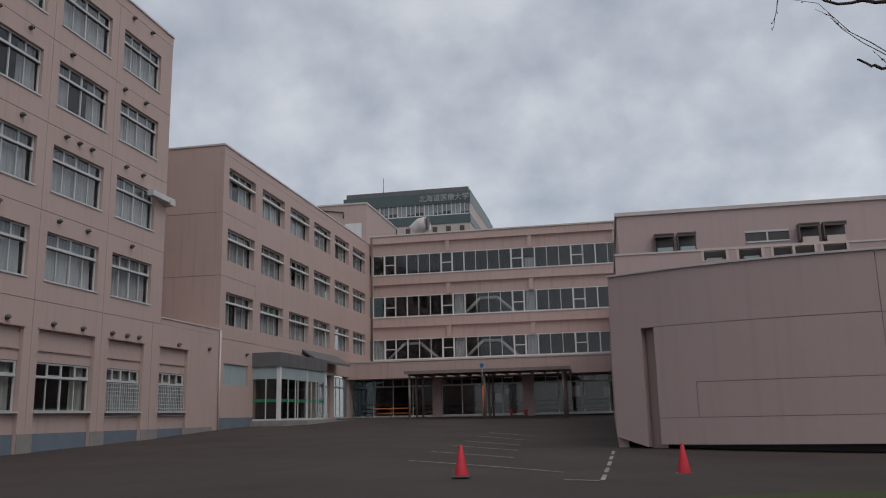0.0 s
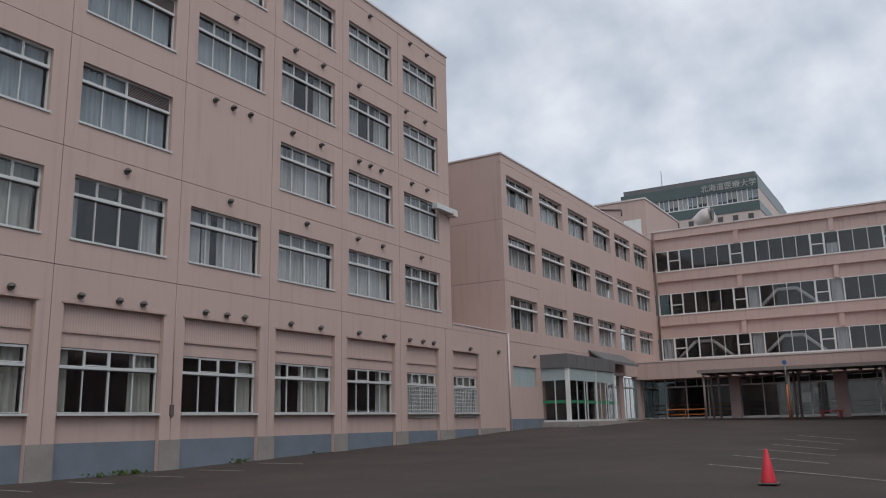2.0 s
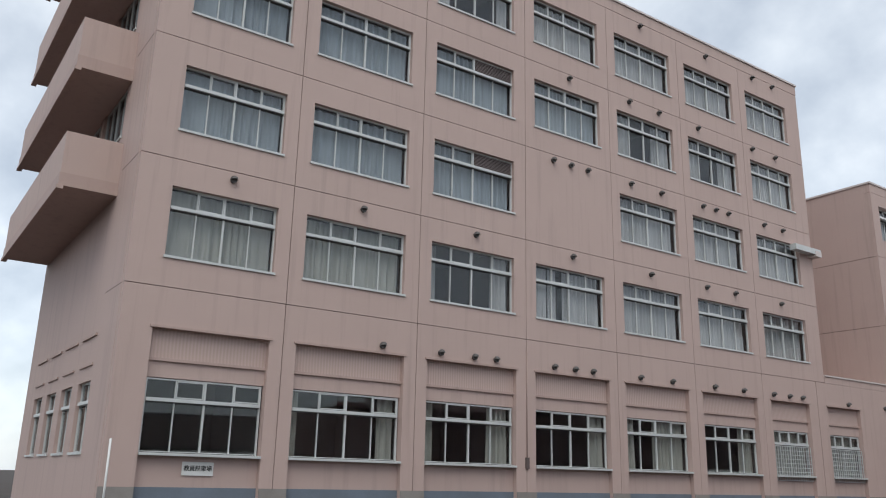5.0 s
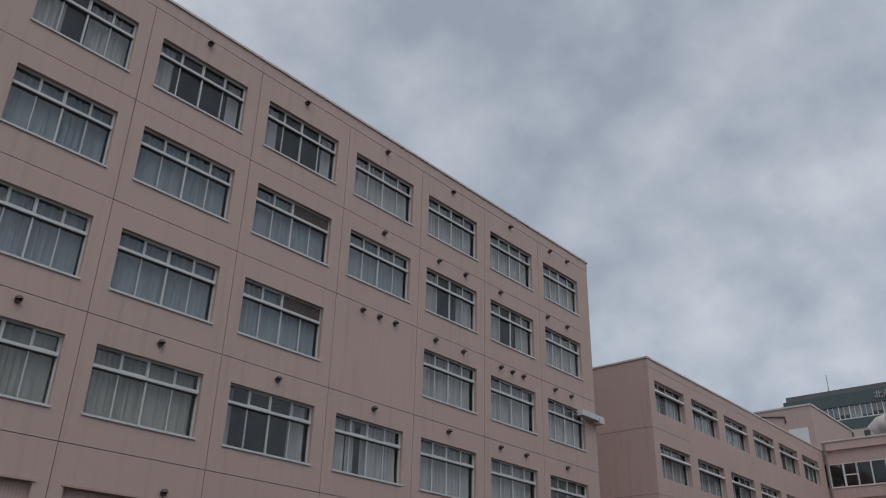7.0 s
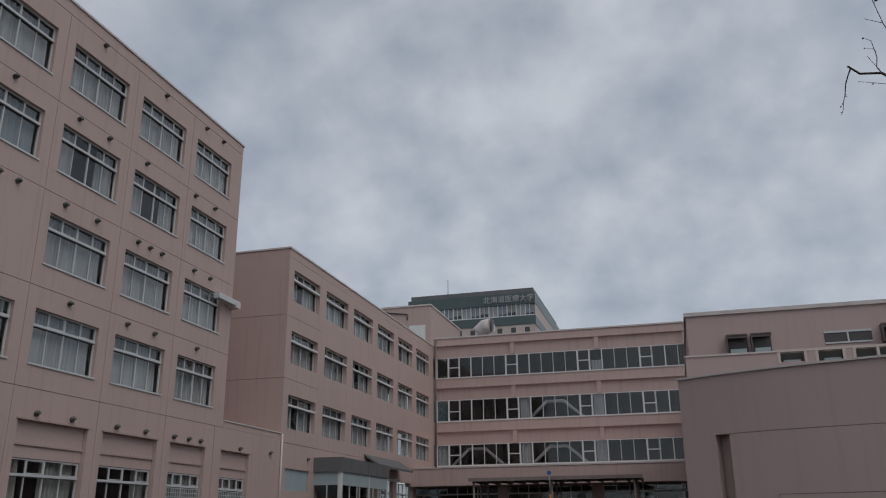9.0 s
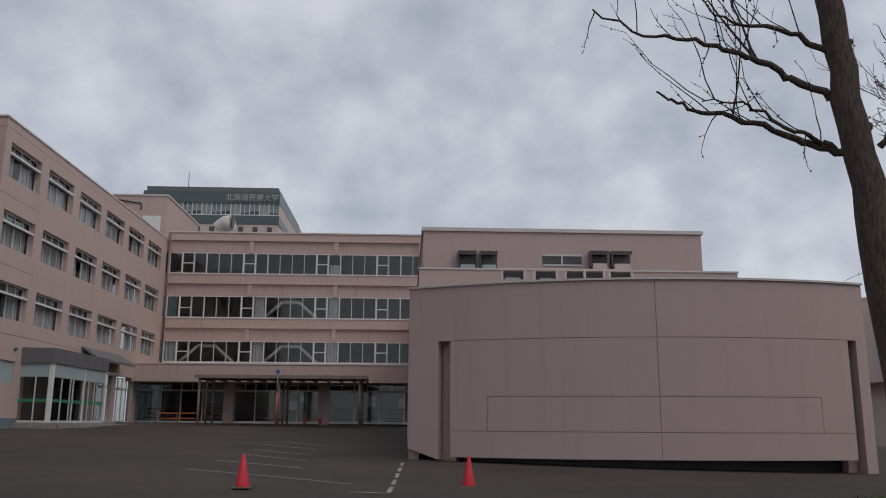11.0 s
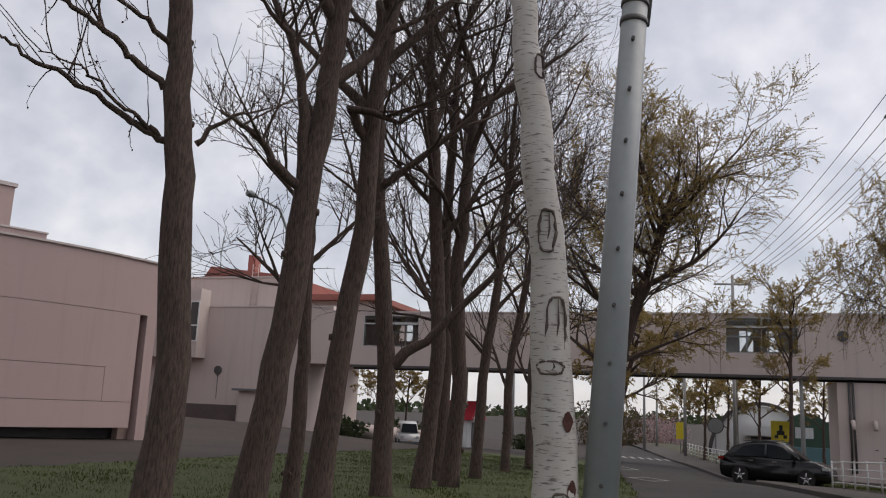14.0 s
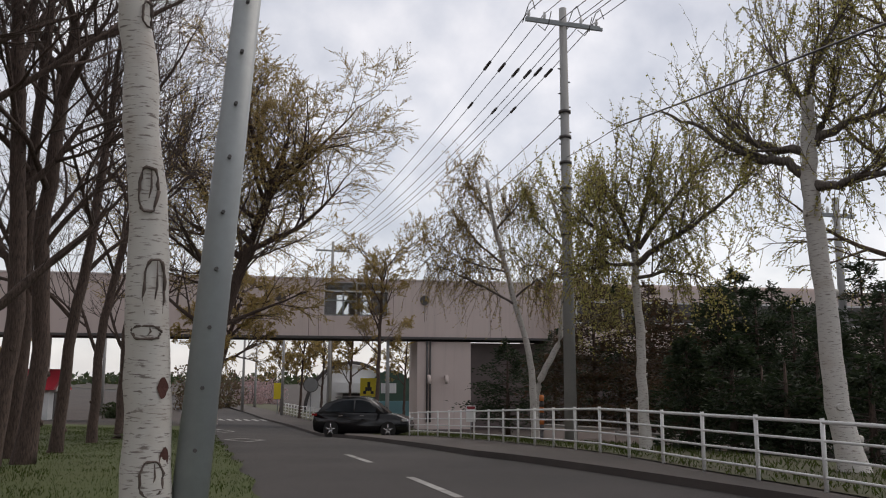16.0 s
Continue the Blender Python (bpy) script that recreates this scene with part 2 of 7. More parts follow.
def shared(key, make, mat):
    """One mesh for all alike pieces."""
    if key not in MESHES:
        MESHES[key] = finish(make(), mat, key[0])
    return MESHES[key]


# ---- ground ----
LEVELS = [(0, 0, 0.0), (-24, 8, 0.05), (-24, 20, 0.13), (-24, 30, 0.42), (-24, 41, 0.70), (-24, 48, 1.05), (-24, 66, 1.45), (-24, 82, 1.55),
          (0, 82, 1.35), (-3, 18, 0.24), (1.5, 20, 0.14), (1, 29, 0.33), (16, 29, 0.03), (18.7, 1, -0.1), (33, 9, -0.80),
          (58, 27, -1.5), (14.6, -3, -0.05), (28, 40, 0.5), (35, 33, -0.55), (44, 42, -1.2), (43.8, 34.8, -0.85), (60, 60, -0.6), (-12, 50, 0.85), (100, 50, -1.6), (40, -10, -0.9), (40, 13, -1.30), (0, -30, 0.0), (-40, -10, 0.0)]
LX = np.array([p[:2] for p in LEVELS], float)
LZ = np.array([p[2] for p in LEVELS])
PAIR = np.linalg.norm(LX[:, None] - LX[None], axis=2)
WEIGHTS = np.linalg.solve(np.block([[PAIR + 0.5 * np.eye(len(LX)), np.ones((len(LX), 1))], [np.ones((1, len(LX))), np.zeros((1, 1))]]), np.append(LZ, 0.0))


def level(x, y):
    """The height of the ground."""
    r = np.hypot(LX[:, 0] - x, LX[:, 1] - y)
    z = float(r @ WEIGHTS[:-1] + WEIGHTS[-1])
    d = max(0.0, math.hypot(x - 10, y - 30) - 90)
    f = math.exp(-d / 60)
    return z * f - 1.2 * (1 - f)


def sheet(us, vs, place, lift, mat, name):
    """A sheet over the ground; place(u, v) gives x, y."""
    bm = bmesh.new()
    g = []
    for u in us:
        row = []
        for v in vs:
            x, y = place(u, v)
            row.append(bm.verts.new((x, y, level(x, y) + lift)))
        g.append(row)
    for i in range(len(us) - 1):
        for j in range(len(vs) - 1):
            bm.faces.new((g[i][j], g[i + 1][j], g[i + 1][j + 1], g[i][j + 1])).smooth = True
    me = finish(bm, mat, name)
    if me.polygons[0].normal.z < 0:
        me.flip_normals()
    return me


AXIS = [-3000, -1500, -700, -400, -250, -160] + [-110 + 4 * i for i in range(61)] + [160, 250, 400, 700, 1500, 3000]
tagged(part("ground", sheet(AXIS, AXIS, lambda u, v: (u, v), 0.0, LOT, "ground"), LOT), "old brownish asphalt forecourt, patched and stained", "ground", kind="structure")

DIR = Vector((0.856, 0.517, 0))
SIDE = Vector((0.517, -0.856, 0))
EDGE = Vector((12.4, 6.6, 0))


def along(s, w):
    """A place s metres up the road and w metres across from its near edge."""
    bend = 0.0011 * max(0.0, s - 20) ** 2 * 0.6
    p = EDGE + DIR * s + SIDE * (w - bend)
    return p.x, p.y


def kerb_at(s):
    """The road's width; it opens out towards the near end."""
    return 5.55 + 0.16 * min(10.0, max(0.0, 4 - s))


ROAD_S = [-60, -40, -30, -24] + [-20 + 2 * i for i in range(56)] + [100, 120, 150, 200, 300]
tagged(part("road", sheet(ROAD_S, [0, 0.25, 0.5, 0.75, 1], lambda s, v: along(s, v * kerb_at(s)), 0.03, ASPHALT, "road"), ASPHALT), "grey asphalt two-lane road with worn markings", "road", kind="structure")
YEL = surface("yellow_steel_paint", (0.55, 0.48, 0.22), (0.40, 0.35, 0.18), 0.6)

# ---- windows and wall panels ----
HUTRED0 = surface("dark_red_paint", (0.30, 0.03, 0.04), (0.2, 0.03, 0.03), 0.5)
ORANGE = surface("orange_painted_tube", (0.55, 0.16, 0.03), (0.35, 0.10, 0.03), 0.5)


def pane_mesh(w, h):
    w, h = round(w, 2), round(h, 2)
    return shared(("pane", w, h), lambda: boxes((0, w, -0.004, 0.004, 0, h)), GLASS)


def add_pane(win, x, y, z, w, h):
    p = part("pane", pane_mesh(w, h), GLASS, win, at=(x, y, z))
    p.visible_shadow = False
    return p


def curtain_mesh(w, h, seed, mat):
    def make():
        rnd = random.Random(seed)
        bm = bmesh.new()
        n = max(10, int(w / 0.035))
        top, bot = [], []
        ph = rnd.uniform(0, 6)
        for i in range(n + 1):
            x = w * i / n
            y = 0.10 * math.sin(x * 23 + ph + 2.2 * math.sin(x * 3.1 + ph)) * (0.55 + 0.45 * math.sin(x * 2.3 + ph * 2)) + rnd.uniform(-0.018, 0.018)
            top.append(bm.verts.new((x, y * 0.6, h)))
            bot.append(bm.verts.new((x + rnd.uniform(-0.02, 0.02), y * 1.2, 0.03)))
        for i in range(n):
            bm.faces.new((bot[i], bot[i + 1], top[i + 1], top[i])).smooth = True
        return bm
    return shared(("curtain", round(w, 2), round(h, 2), seed, mat.name), make, mat)


WINDOW_LABEL = "white aluminium window with four sliding panes under a transom light"


def window(building, x, z, w, h, depth=0.16, cols=4, split=0.30, drapes=((0, 1),), cloth_mat=0, seed=0, louvre=False, sill=True):
    """A sliding window with transom lights. x, z: its lower corner in the wall; depth: how far it sits in."""
    bm = bmesh.new()
    t, d0, d1 = 0.045, depth, depth + 0.09
    box(bm, 0, t, d0, d1, 0, h)
    box(bm, w - t, w, d0, d1, 0, h)
    box(bm, t, w - t, d0, d1, 0, t)
    box(bm, t, w - t, d0, d1, h - t, h)
    zt = h * (1 - split)
    if split > 0:
        box(bm, t, w - t, d0 - 0.07, d1, zt - 0.05, zt + 0.05)
    cw = w / cols
    for i in range(1, cols):
        m = 0.030 if i % 2 == 0 else 0.017
        dd = 0.0 if i % 2 == 0 else 0.012
        box(bm, i * cw - m, i * cw + m, d0 + dd, d1 - 0.005, t, zt - 0.06 if split > 0 else h - t)
        if split > 0 and not (louvre and i > cols // 2):
            box(bm, i * cw - m, i * cw + m, d0 + dd, d1 - 0.005, zt + 0.06, h - t)
    if split > 0:
        for i in range(1, cols, 2):
            if louvre and i > cols // 2:
                continue
            a, b = i * cw + 0.028, (i + 1) * cw - 0.04
            for q in ((a, a + 0.03), (b - 0.03, b)):
                box(bm, *q, d0 + 0.006, d1 - 0.02, zt + 0.07, h - t)
            box(bm, a + 0.03, b - 0.03, d0 + 0.006, d1 - 0.02, zt + 0.07, zt + 0.10)
            box(bm, a + 0.03, b - 0.03, d0 + 0.006, d1 - 0.02, h - t - 0.03, h - t)
    win = part("window", bm, ALU, building, at=(x, 0, z))
    if split > 0:
        part("gasket", shared(("gasket", round(w, 2), round(h, 2), round(depth, 2)), lambda: boxes((t, w - t, d0 - 0.02, d1, zt - 0.085, zt - 0.052), (t, w - t, d0 - 0.012, d0 - 0.002, 0.004, 0.022)), DARKMETAL), DARKMETAL, win)
    if sill:
        part("sill", shared(("sill", round(w, 2), round(depth, 2)), lambda: boxes((-0.04, w + 0.04, -0.05, depth + 0.05, -0.075, -0.002)), ALU), ALU, win)
    for i in range(cols):
        add_pane(win, i * cw + 0.02, d0 + 0.05 + 0.012 * (i % 2), 0.03, cw - 0.04, (zt if split > 0 else h) - 0.06)
        if split > 0 and not (louvre and i >= cols // 2):
            add_pane(win, i * cw + 0.02, d0 + 0.05, zt + 0.03, cw - 0.04, h - zt - 0.06)
    if louvre:
        lb = bmesh.new()
        for q in range(9):
            zz = zt + 0.07 + q * (h - zt - 0.12) / 9
            box(lb, w / 2 + 0.04, w - t, d0 - 0.01, d0 + 0.05, zz, zz + 0.035)
        box(lb, w / 2 + 0.03, w - t, d0 + 0.055, d0 + 0.07, zt + 0.06, h - t)
        part("louvre", lb, BROWNMETAL, win, "brown slatted vent louvre")
    for k, (a, b) in enumerate(drapes):
        cm = CURTAIN[cloth_mat]
        part("curtain", curtain_mesh((b - a) * (w - 0.1), h - 0.05, seed * 3 + k, cm), cm, win, at=(0.05 + a * (w - 0.1), d1 + 0.16, 0))
    return win


def panel(x0, x1, z0, z1, holes=(), thick=0.22, gap=0.012, y0=0.0):
    """One slab of wall with rectangular openings (hx0, hx1, hz0, hz1)."""
    a, b, lo, hi = x0 + gap, x1 - gap, z0 + gap, z1 - gap
    xs = sorted({a, b} | {round(min(max(v, a), b), 4) for h in holes for v in h[:2]})
    zs = sorted({lo, hi} | {round(min(max(v, lo), hi), 4) for h in holes for v in h[2:]})
    bm = bmesh.new()
    grid = {}

    def at(i, j, k):
        if (i, j, k) not in grid:
            grid[i, j, k] = bm.verts.new((xs[i], y0 + thick * k, zs[j]))
        return grid[i, j, k]

    def solid(i, j):
        if not (0 <= i < len(xs) - 1 and 0 <= j < len(zs) - 1):
            return False
        cx, cz = (xs[i] + xs[i + 1]) / 2, (zs[j] + zs[j + 1]) / 2
        return not any(h[0] < cx < h[1] and h[2] < cz < h[3] for h in holes)

    for i in range(len(xs) - 1):
        for j in range(len(zs) - 1):
            if not solid(i, j):
                continue
            bm.faces.new((at(i, j, 0), at(i + 1, j, 0), at(i + 1, j + 1, 0), at(i, j + 1, 0)))
            bm.faces.new((at(i, j, 1), at(i, j + 1, 1), at(i + 1, j + 1, 1), at(i + 1, j, 1)))
            for di, dj, p, q in ((-1, 0, (i, j), (i, j + 1)), (1, 0, (i + 1, j + 1), (i + 1, j)), (0, -1, (i + 1, j), (i, j)), (0, 1, (i, j + 1), (i + 1, j + 1))):
                if not solid(i + di, j + dj):
                    bm.faces.new((at(*p, 0), at(*q, 0), at(*q, 1), at(*p, 1)))
    return bm


def cowl(parent, x, z, r=0.13):
    """A round vent hood on a wall."""
    def make():
        bm = bmesh.new()
        tube(bm, [(0, 0.02, 0), (0, -0.10, 0)], r * 0.8, 12)
        rings = []
        for i in range(5):
            a = math.pi / 2 * i / 4
            rings.append([bm.verts.new((r * math.cos(a) * math.cos(q), -0.04 - r * 1.1 * math.sin(a) - 0.05, r * math.cos(a) * math.sin(q))) for q in (math.pi * j / 8 - 0.35 * (1 - abs(j - 4) / 4) * 0 for j in range(9))])
        for r0, r1 in zip(rings, rings[1:]):
            for j in range(8):
                bm.faces.new((r0[j], r0[j + 1], r1[j + 1], r1[j])).smooth = True
        return bm
    return part("vent_hood", shared(("vent_hood", r), make, DARKMETAL), DARKMETAL, parent, at=(x, 0, z))


# ---- the long teaching block ----
BAYS = [5.8, 10.8, 15.8, 20.8, 25.75, 30.7, 35.65, 41.02]
BANDS = [6.86, 10.85, 14.87, 18.89, 23.15]
SILLS = [7.81, 11.85, 15.92, 19.87]
block = thing("teaching_block", pose(-24, 0, 0, 0, 0, 90), "long five-storey pink painted concrete university block", "building")
B0, B1 = BAYS[0], BAYS[-1]
part("backing_wall", boxes((B0 + 0.1, B1 - 0.1, 0.05, 0.20, 6.6, 7.05), *[(B0 + 0.1, B1 - 0.1, 0.05, 0.20, z - 0.2, z + 0.2) for z in BANDS[1:]],
     *[(b - 0.2, b + 0.2, 0.05, 0.20, 5.9, 23.3) for b in BAYS[1:-1]]), JOINT, block)
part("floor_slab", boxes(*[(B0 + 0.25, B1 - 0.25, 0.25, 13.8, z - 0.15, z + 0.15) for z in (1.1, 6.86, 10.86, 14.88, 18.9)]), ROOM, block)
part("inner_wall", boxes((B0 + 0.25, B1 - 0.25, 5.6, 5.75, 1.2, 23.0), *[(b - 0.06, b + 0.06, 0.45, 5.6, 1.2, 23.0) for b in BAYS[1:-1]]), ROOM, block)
part("rear_wall", boxes((B0, B1, 13.8, 14.05, -0.5, 23.15)), PINK, block)
part("end_wall", boxes((B1 - 0.2, B1 + 0.05, 0.25, 13.8, 6.7, 23.15)), PINK, block)
part("roof", boxes((B0, B1 + 0.02, 0.15, 14.0, 22.9, 23.3)), CONCRETE, block)
part("parapet", boxes((B0 - 0.02, B1 + 0.02, 0.0, 0.2, 23.165, 23.72), (B1 - 0.18, B1 + 0.03, 0.2, 14.0, 23.3, 23.72), (B0 - 0.02, B0 + 0.2, 0.2, 14.0, 23.3, 23.72)), PINK, block)
part("coping", boxes((B0 - 0.08, B1 + 0.08, -0.06, 0.26, 23.72, 23.82), (B1 - 0.26, B1 + 0.08, 0.26, 14.0, 23.72, 23.82), (B0 - 0.08, B0 + 0.26, 0.26, 14.0, 23.72, 23.82)), COPING, block)

rng = random.Random(4)
for k in range(7):
    b0, b1 = BAYS[k], BAYS[k + 1]
    w0, w1 = (6.85, 10.3) if k == 0 else (b0 + 0.52, min(b1 - 0.60, 39.82))
    for f in range(4):
        blank = k == 3 and f == 1
        holes = [] if blank else [(w0, w1, SILLS[f], SILLS[f] + 2.17)]
        part("wall_panel", panel(b0, b1, BANDS[f], BANDS[f + 1], holes), PINK, block)
        if blank:
            continue
        louvre = k == 2 and f in (1, 2)
        cloth_mat = 1 if f in (1, 2) and k < 4 else 0
        if f == 0:
            cloth_mat = 2 if k < 2 else 0
        drapes = ((0, 1),)
        if (k, f) == (2, 0):
            drapes = ((0, 0.1), (0.78, 1))
        elif f == 3 and k in (0, 1, 2):
            drapes = ((0, 0.2), (0.85, 1)) if k else ((0, 0.3), (0.55, 1))
        elif (k, f) == (3, 0):
            drapes = ((0, 0.22), (0.24, 0.36), (0.45, 1))
        elif (k, f) in ((4, 2), (5, 2)):
            drapes = ((0.0, 0.3), (0.72, 1))
        window(block, w0, SILLS[f], w1 - w0, 2.17, drapes=drapes, cloth_mat=cloth_mat, seed=k * 5 + f, louvre=louvre)

HOODS = {10.5: (8.7, 13.4, 18.3, 23.3, 28.2, 32.2, 34.4, 38.2), 14.53: (22.3, 23.3, 24.3, 27.1, 29.2, 32.3, 33.3, 34.3, 37.3, 38.9), 18.6: (23.3, 27.2, 29.3, 32.3, 36.8, 38.8),
         22.88: (13.2, 18.2, 23.2, 28.2, 33.3, 37.3, 39.1), 5.86: (14.4, 16.8, 18.3, 19.3, 22.2, 23.3, 24.3, 27.2, 29.3, 32.3, 34.5, 36.9, 38.2, 39.3)}
for z, row_x in HOODS.items():
    for x in row_x:
        cowl(block, x - 0.45 * max(0.0, min(1.0, (x - 24) / 12)), z + 0.06)

RIBBED = Nodes("ribbed_pink_panel", 0.75)
rib = RIBBED.n.new("ShaderNodeTexWave")
rib.inputs["Scale"].default_value = 3.0
RIBBED.l.new(RIBBED.co, rib.inputs["Vector"])
RIBBED.colour(RIBBED.mix(rib.outputs["Fac"], (0.44, 0.33, 0.29), (0.50, 0.37, 0.34))).bump(rib.outputs["Fac"], 0.4, 0.01)
RIBBED = RIBBED.mat


def ground_bay(building, b0, b1, w0, w1, lattice=False, seed=0, drapes=(), sunk=0.2):
    """A ground-floor bay: pilasters, a sunk field with ribbed lintel, window, wall below and painted plinth."""
    part("pier_wall", panel(b0, b1, -0.6, 6.86, [(w0 - 0.05, w1 + 0.05, -0.6, 5.65)], thick=0.3), PINK, building)
    for q0, q1 in ((b0, w0 - 0.06), (w1 + 0.06, b1)):
        part("pier_foot", boxes((q0, q1, -0.045, 0.0, -0.6, 1.22)), CONCRETE, building)
    part("lintel_panel", boxes((w0 - 0.05, w1 + 0.05, sunk, sunk + 0.1, 4.80, 5.65)), RIBBED, building)
    part("lintel_ledge", boxes((w0 - 0.05, w1 + 0.05, sunk - 0.07, sunk + 0.1, 4.72, 4.80), (w0 - 0.13, w1 + 0.13, -0.04, 0.02, 5.652, 5.72)), PINK_OLD, building)
    part("lintel", boxes((w0 - 0.05, w1 + 0.05, sunk, sunk + 0.2, 4.25, 4.72)), PINK, building)
    part("apron_wall", boxes((w0 - 0.05, w1 + 0.05, sunk, sunk + 0.2, 1.22, 2.08)), PINK, building)
    part("plinth", boxes((w0 - 0.05, w1 + 0.05, sunk - 0.03, sunk + 0.2, -0.6, 1.22)), BLUE, building)
    win = window(building, w0, 2.15, w1 - w0, 2.08, depth=sunk + 0.03, split=0.29, drapes=drapes, cloth_mat=2, seed=seed)
    if lattice:
        bm = bmesh.new()
        w = w1 - w0
        for i in range(17):
            box(bm, i * w / 16 - 0.015, i * w / 16 + 0.015, 0.12, 0.15, -0.25, 1.36)
        for i in range(9):
            box(bm, 0, w, 0.12, 0.15, -0.25 + i * 0.2, -0.22 + i * 0.2)
        part("lattice", bm, ALU, win, "white square lattice guard")


GROUND_DRAPES = [(), ((0.02, 0.08), (0.84, 1)), ((0, 0.12), (0.76, 1)), ((0.8, 1),), ((0, 0.2), (0.5, 1)), ((0.75, 1),), ((0, 1),)]
for k in range(7):
    w0, w1 = (6.8, 10.3) if k == 0 else (BAYS[k] + 0.5, BAYS[k + 1] - 0.55) if k < 6 else (36.3, 39.4)
    ground_bay(block, BAYS[k], BAYS[k + 1] if k < 6 else 40.2, w0, w1, k == 6, k + 50, GROUND_DRAPES[k])
# near gable with balconies

def side_at(x, z):
    """Places on the gable wall; x runs away from the long front."""
    return Matrix.Translation((B0, x, z)) @ pose(0, 0, 0, 0, 0, -90)


gable_holes = [(-(2.5 + 2.6 * i + 1.7), -(2.5 + 2.6 * i), 2.15, 4.25) for i in range(4)]
gable_holes += [(-(2.9 + 3.6 * i + 3.2), -(2.9 + 3.6 * i), BANDS[f] + 1.45, BANDS[f] + 3.35) for f in range(1, 4) for i in range(3)]
part("gable_wall", panel(-13.8, -0.22, -0.6, 23.15, gable_holes, gap=0.0, thick=0.25), PINK, block, at=side_at(0, 0))
part("gable_joint", boxes(*[(B0 - 0.004, B0 + 0.1, 0.23, 2.1, z - 0.015, z + 0.015) for z in BANDS[:4]]), JOINT, block)
for i in range(4):
    yy = 2.5 + 2.6 * i
    win = window(block, 0, 0, 1.7, 2.1, depth=0.12, cols=2, drapes=((0, 1),), cloth_mat=2, seed=90 + i)
    win.matrix_basis = side_at(yy + 1.7, 2.15)
    part("gable_ledge", boxes((B0 - 0.06, B0, yy - 0.1, yy + 1.8, 5.6, 5.68)), PINK_OLD, block)
    part("gable_ledge", boxes((B0 - 0.05, B0, yy - 0.02, yy + 1.72, 4.7, 4.77)), PINK_OLD, block)
for f in range(4):
    z = BANDS[f + 1]
    part("balcony_slab", boxes((B0 - 1.75, B0 - 0.002, 2.35, 13.8, z - 0.80, z - 0.38)), PINK_OLD, block)
    part("balcony_lip", boxes((B0 - 1.80, B0 - 1.60, 2.30, 13.8, z - 0.92, z - 0.80)), PINK_OLD, block)
    part("balcony_parapet", boxes((B0 - 1.72, B0 - 1.57, 2.38, 13.8, z - 0.38, z + 1.0)), PINK, block)
    part("balcony_cheek", boxes((B0 - 1.57, B0 - 0.002, 2.38, 2.53, z - 0.38, z + 1.0)), PINK, block)
    if 0 < f:
        for i in range(3):
            win = window(block, 0, 0, 3.2, 1.9, depth=0.10, drapes=((0, 1),), seed=120 + f * 4 + i, split=0.0)
            win.matrix_basis = side_at(2.9 + 3.6 * i + 3.2, BANDS[f] + 1.45)
part("exhaust_duct", boxes((38.9, 41.2, -0.45, -0.1, 13.62, 13.92)), ALU, block, "pale sheet-metal exhaust duct running round the corner")
part("duct_end", boxes((40.65, 41.15, -0.5, 0.1, 13.5, 13.8)), COPING, block)
part("meter_box", boxes((20.72, 20.88, -0.06, 0.0, 2.05, 2.45)), BROWNMETAL, block)
part("pier_pipe", bars(([(20.8, -0.03, 2.45), (20.8, -0.03, 6.4)], 0.02, 6)), PINK_OLD, block)
part("roof_mast", bars(([(9.2, 0.6, 23.3), (9.2, 0.6, 26.4)], 0.035, 6)), GREYSTEEL, block)

# parking sign on the plinth wall
sign = thing("parking_sign", Matrix.Translation((-24.19, 8.07, 1.55)) @ pose(0, 0, 0, 0, 0, 90), "white sign with black characters on the pink wall", "sign")
part("board", boxes((0, 0.92, -0.025, 0.0, 0, 0.38), (0.0, 0.92, -0.032, -0.025, 0.0, 0.02), (0.0, 0.92, -0.032, -0.025, 0.36, 0.38)), WHITE, sign)


def lettering(text, size, mat, parent, at, depth=0.004, bold=0.0, spacing=1.0):
    cu = bpy.data.curves.new("lettering", "FONT")
    cu.body, cu.size, cu.extrude, cu.offset, cu.space_character = text, size, depth, bold, spacing
    cu.align_x, cu.align_y = "CENTER", "CENTER"
    cu.materials.append(mat)
    ob = new("lettering", cu)
    ob.parent = parent
    ob.matrix_basis = at @ pose(0, 0, 0, 90, 0, 0)
    return ob


INK = surface("black_ink", (0.02, 0.02, 0.02), (0.04, 0.04, 0.04), 0.6)
lettering("教員駐車場", 0.165, INK, sign, Matrix.Translation((0.46, -0.03, 0.19)), bold=0.003)

# ---- the low link and the second block ----
low = thing("entrance_wing", pose(-24, 0, 0, 0, 0, 90), "four-storey pink painted concrete wing with a glazed porch", "building")
C0, C1 = 48.03, 82.0
ground_bay(low, 40.22, 47.4, 41.1, 44.1, True, 70, ((0, 1),))
part("link_wall", boxes((41.06, 47.4, 0.0, 0.3, 6.86, 7.20), (47.4, C0 + 0.02, 0.0, 0.3, -0.6, 7.20), (41.06, 48.0, 0.3, 14, 6.9, 7.0)), PINK, low)
part("link_coping", boxes((41.06, C0, -0.05, 0.35, 7.20, 7.27)), COPING, low)
part("downpipe", bars(([(48.1, -0.08, 0.6), (48.1, -0.08, 7.2)], 0.06, 8)), COPING, low)
cowl(low, 43.0, 5.86), cowl(low, 46.7, 5.9), cowl(low, 52.1, 5.9)
WB = [48.03, 53.4, 58.85, 64.3, 69.75, 75.2, 82.0]
WZ = [6.72, 10.75, 14.9, 18.9]
WS = [7.62, 11.82, 16.0]
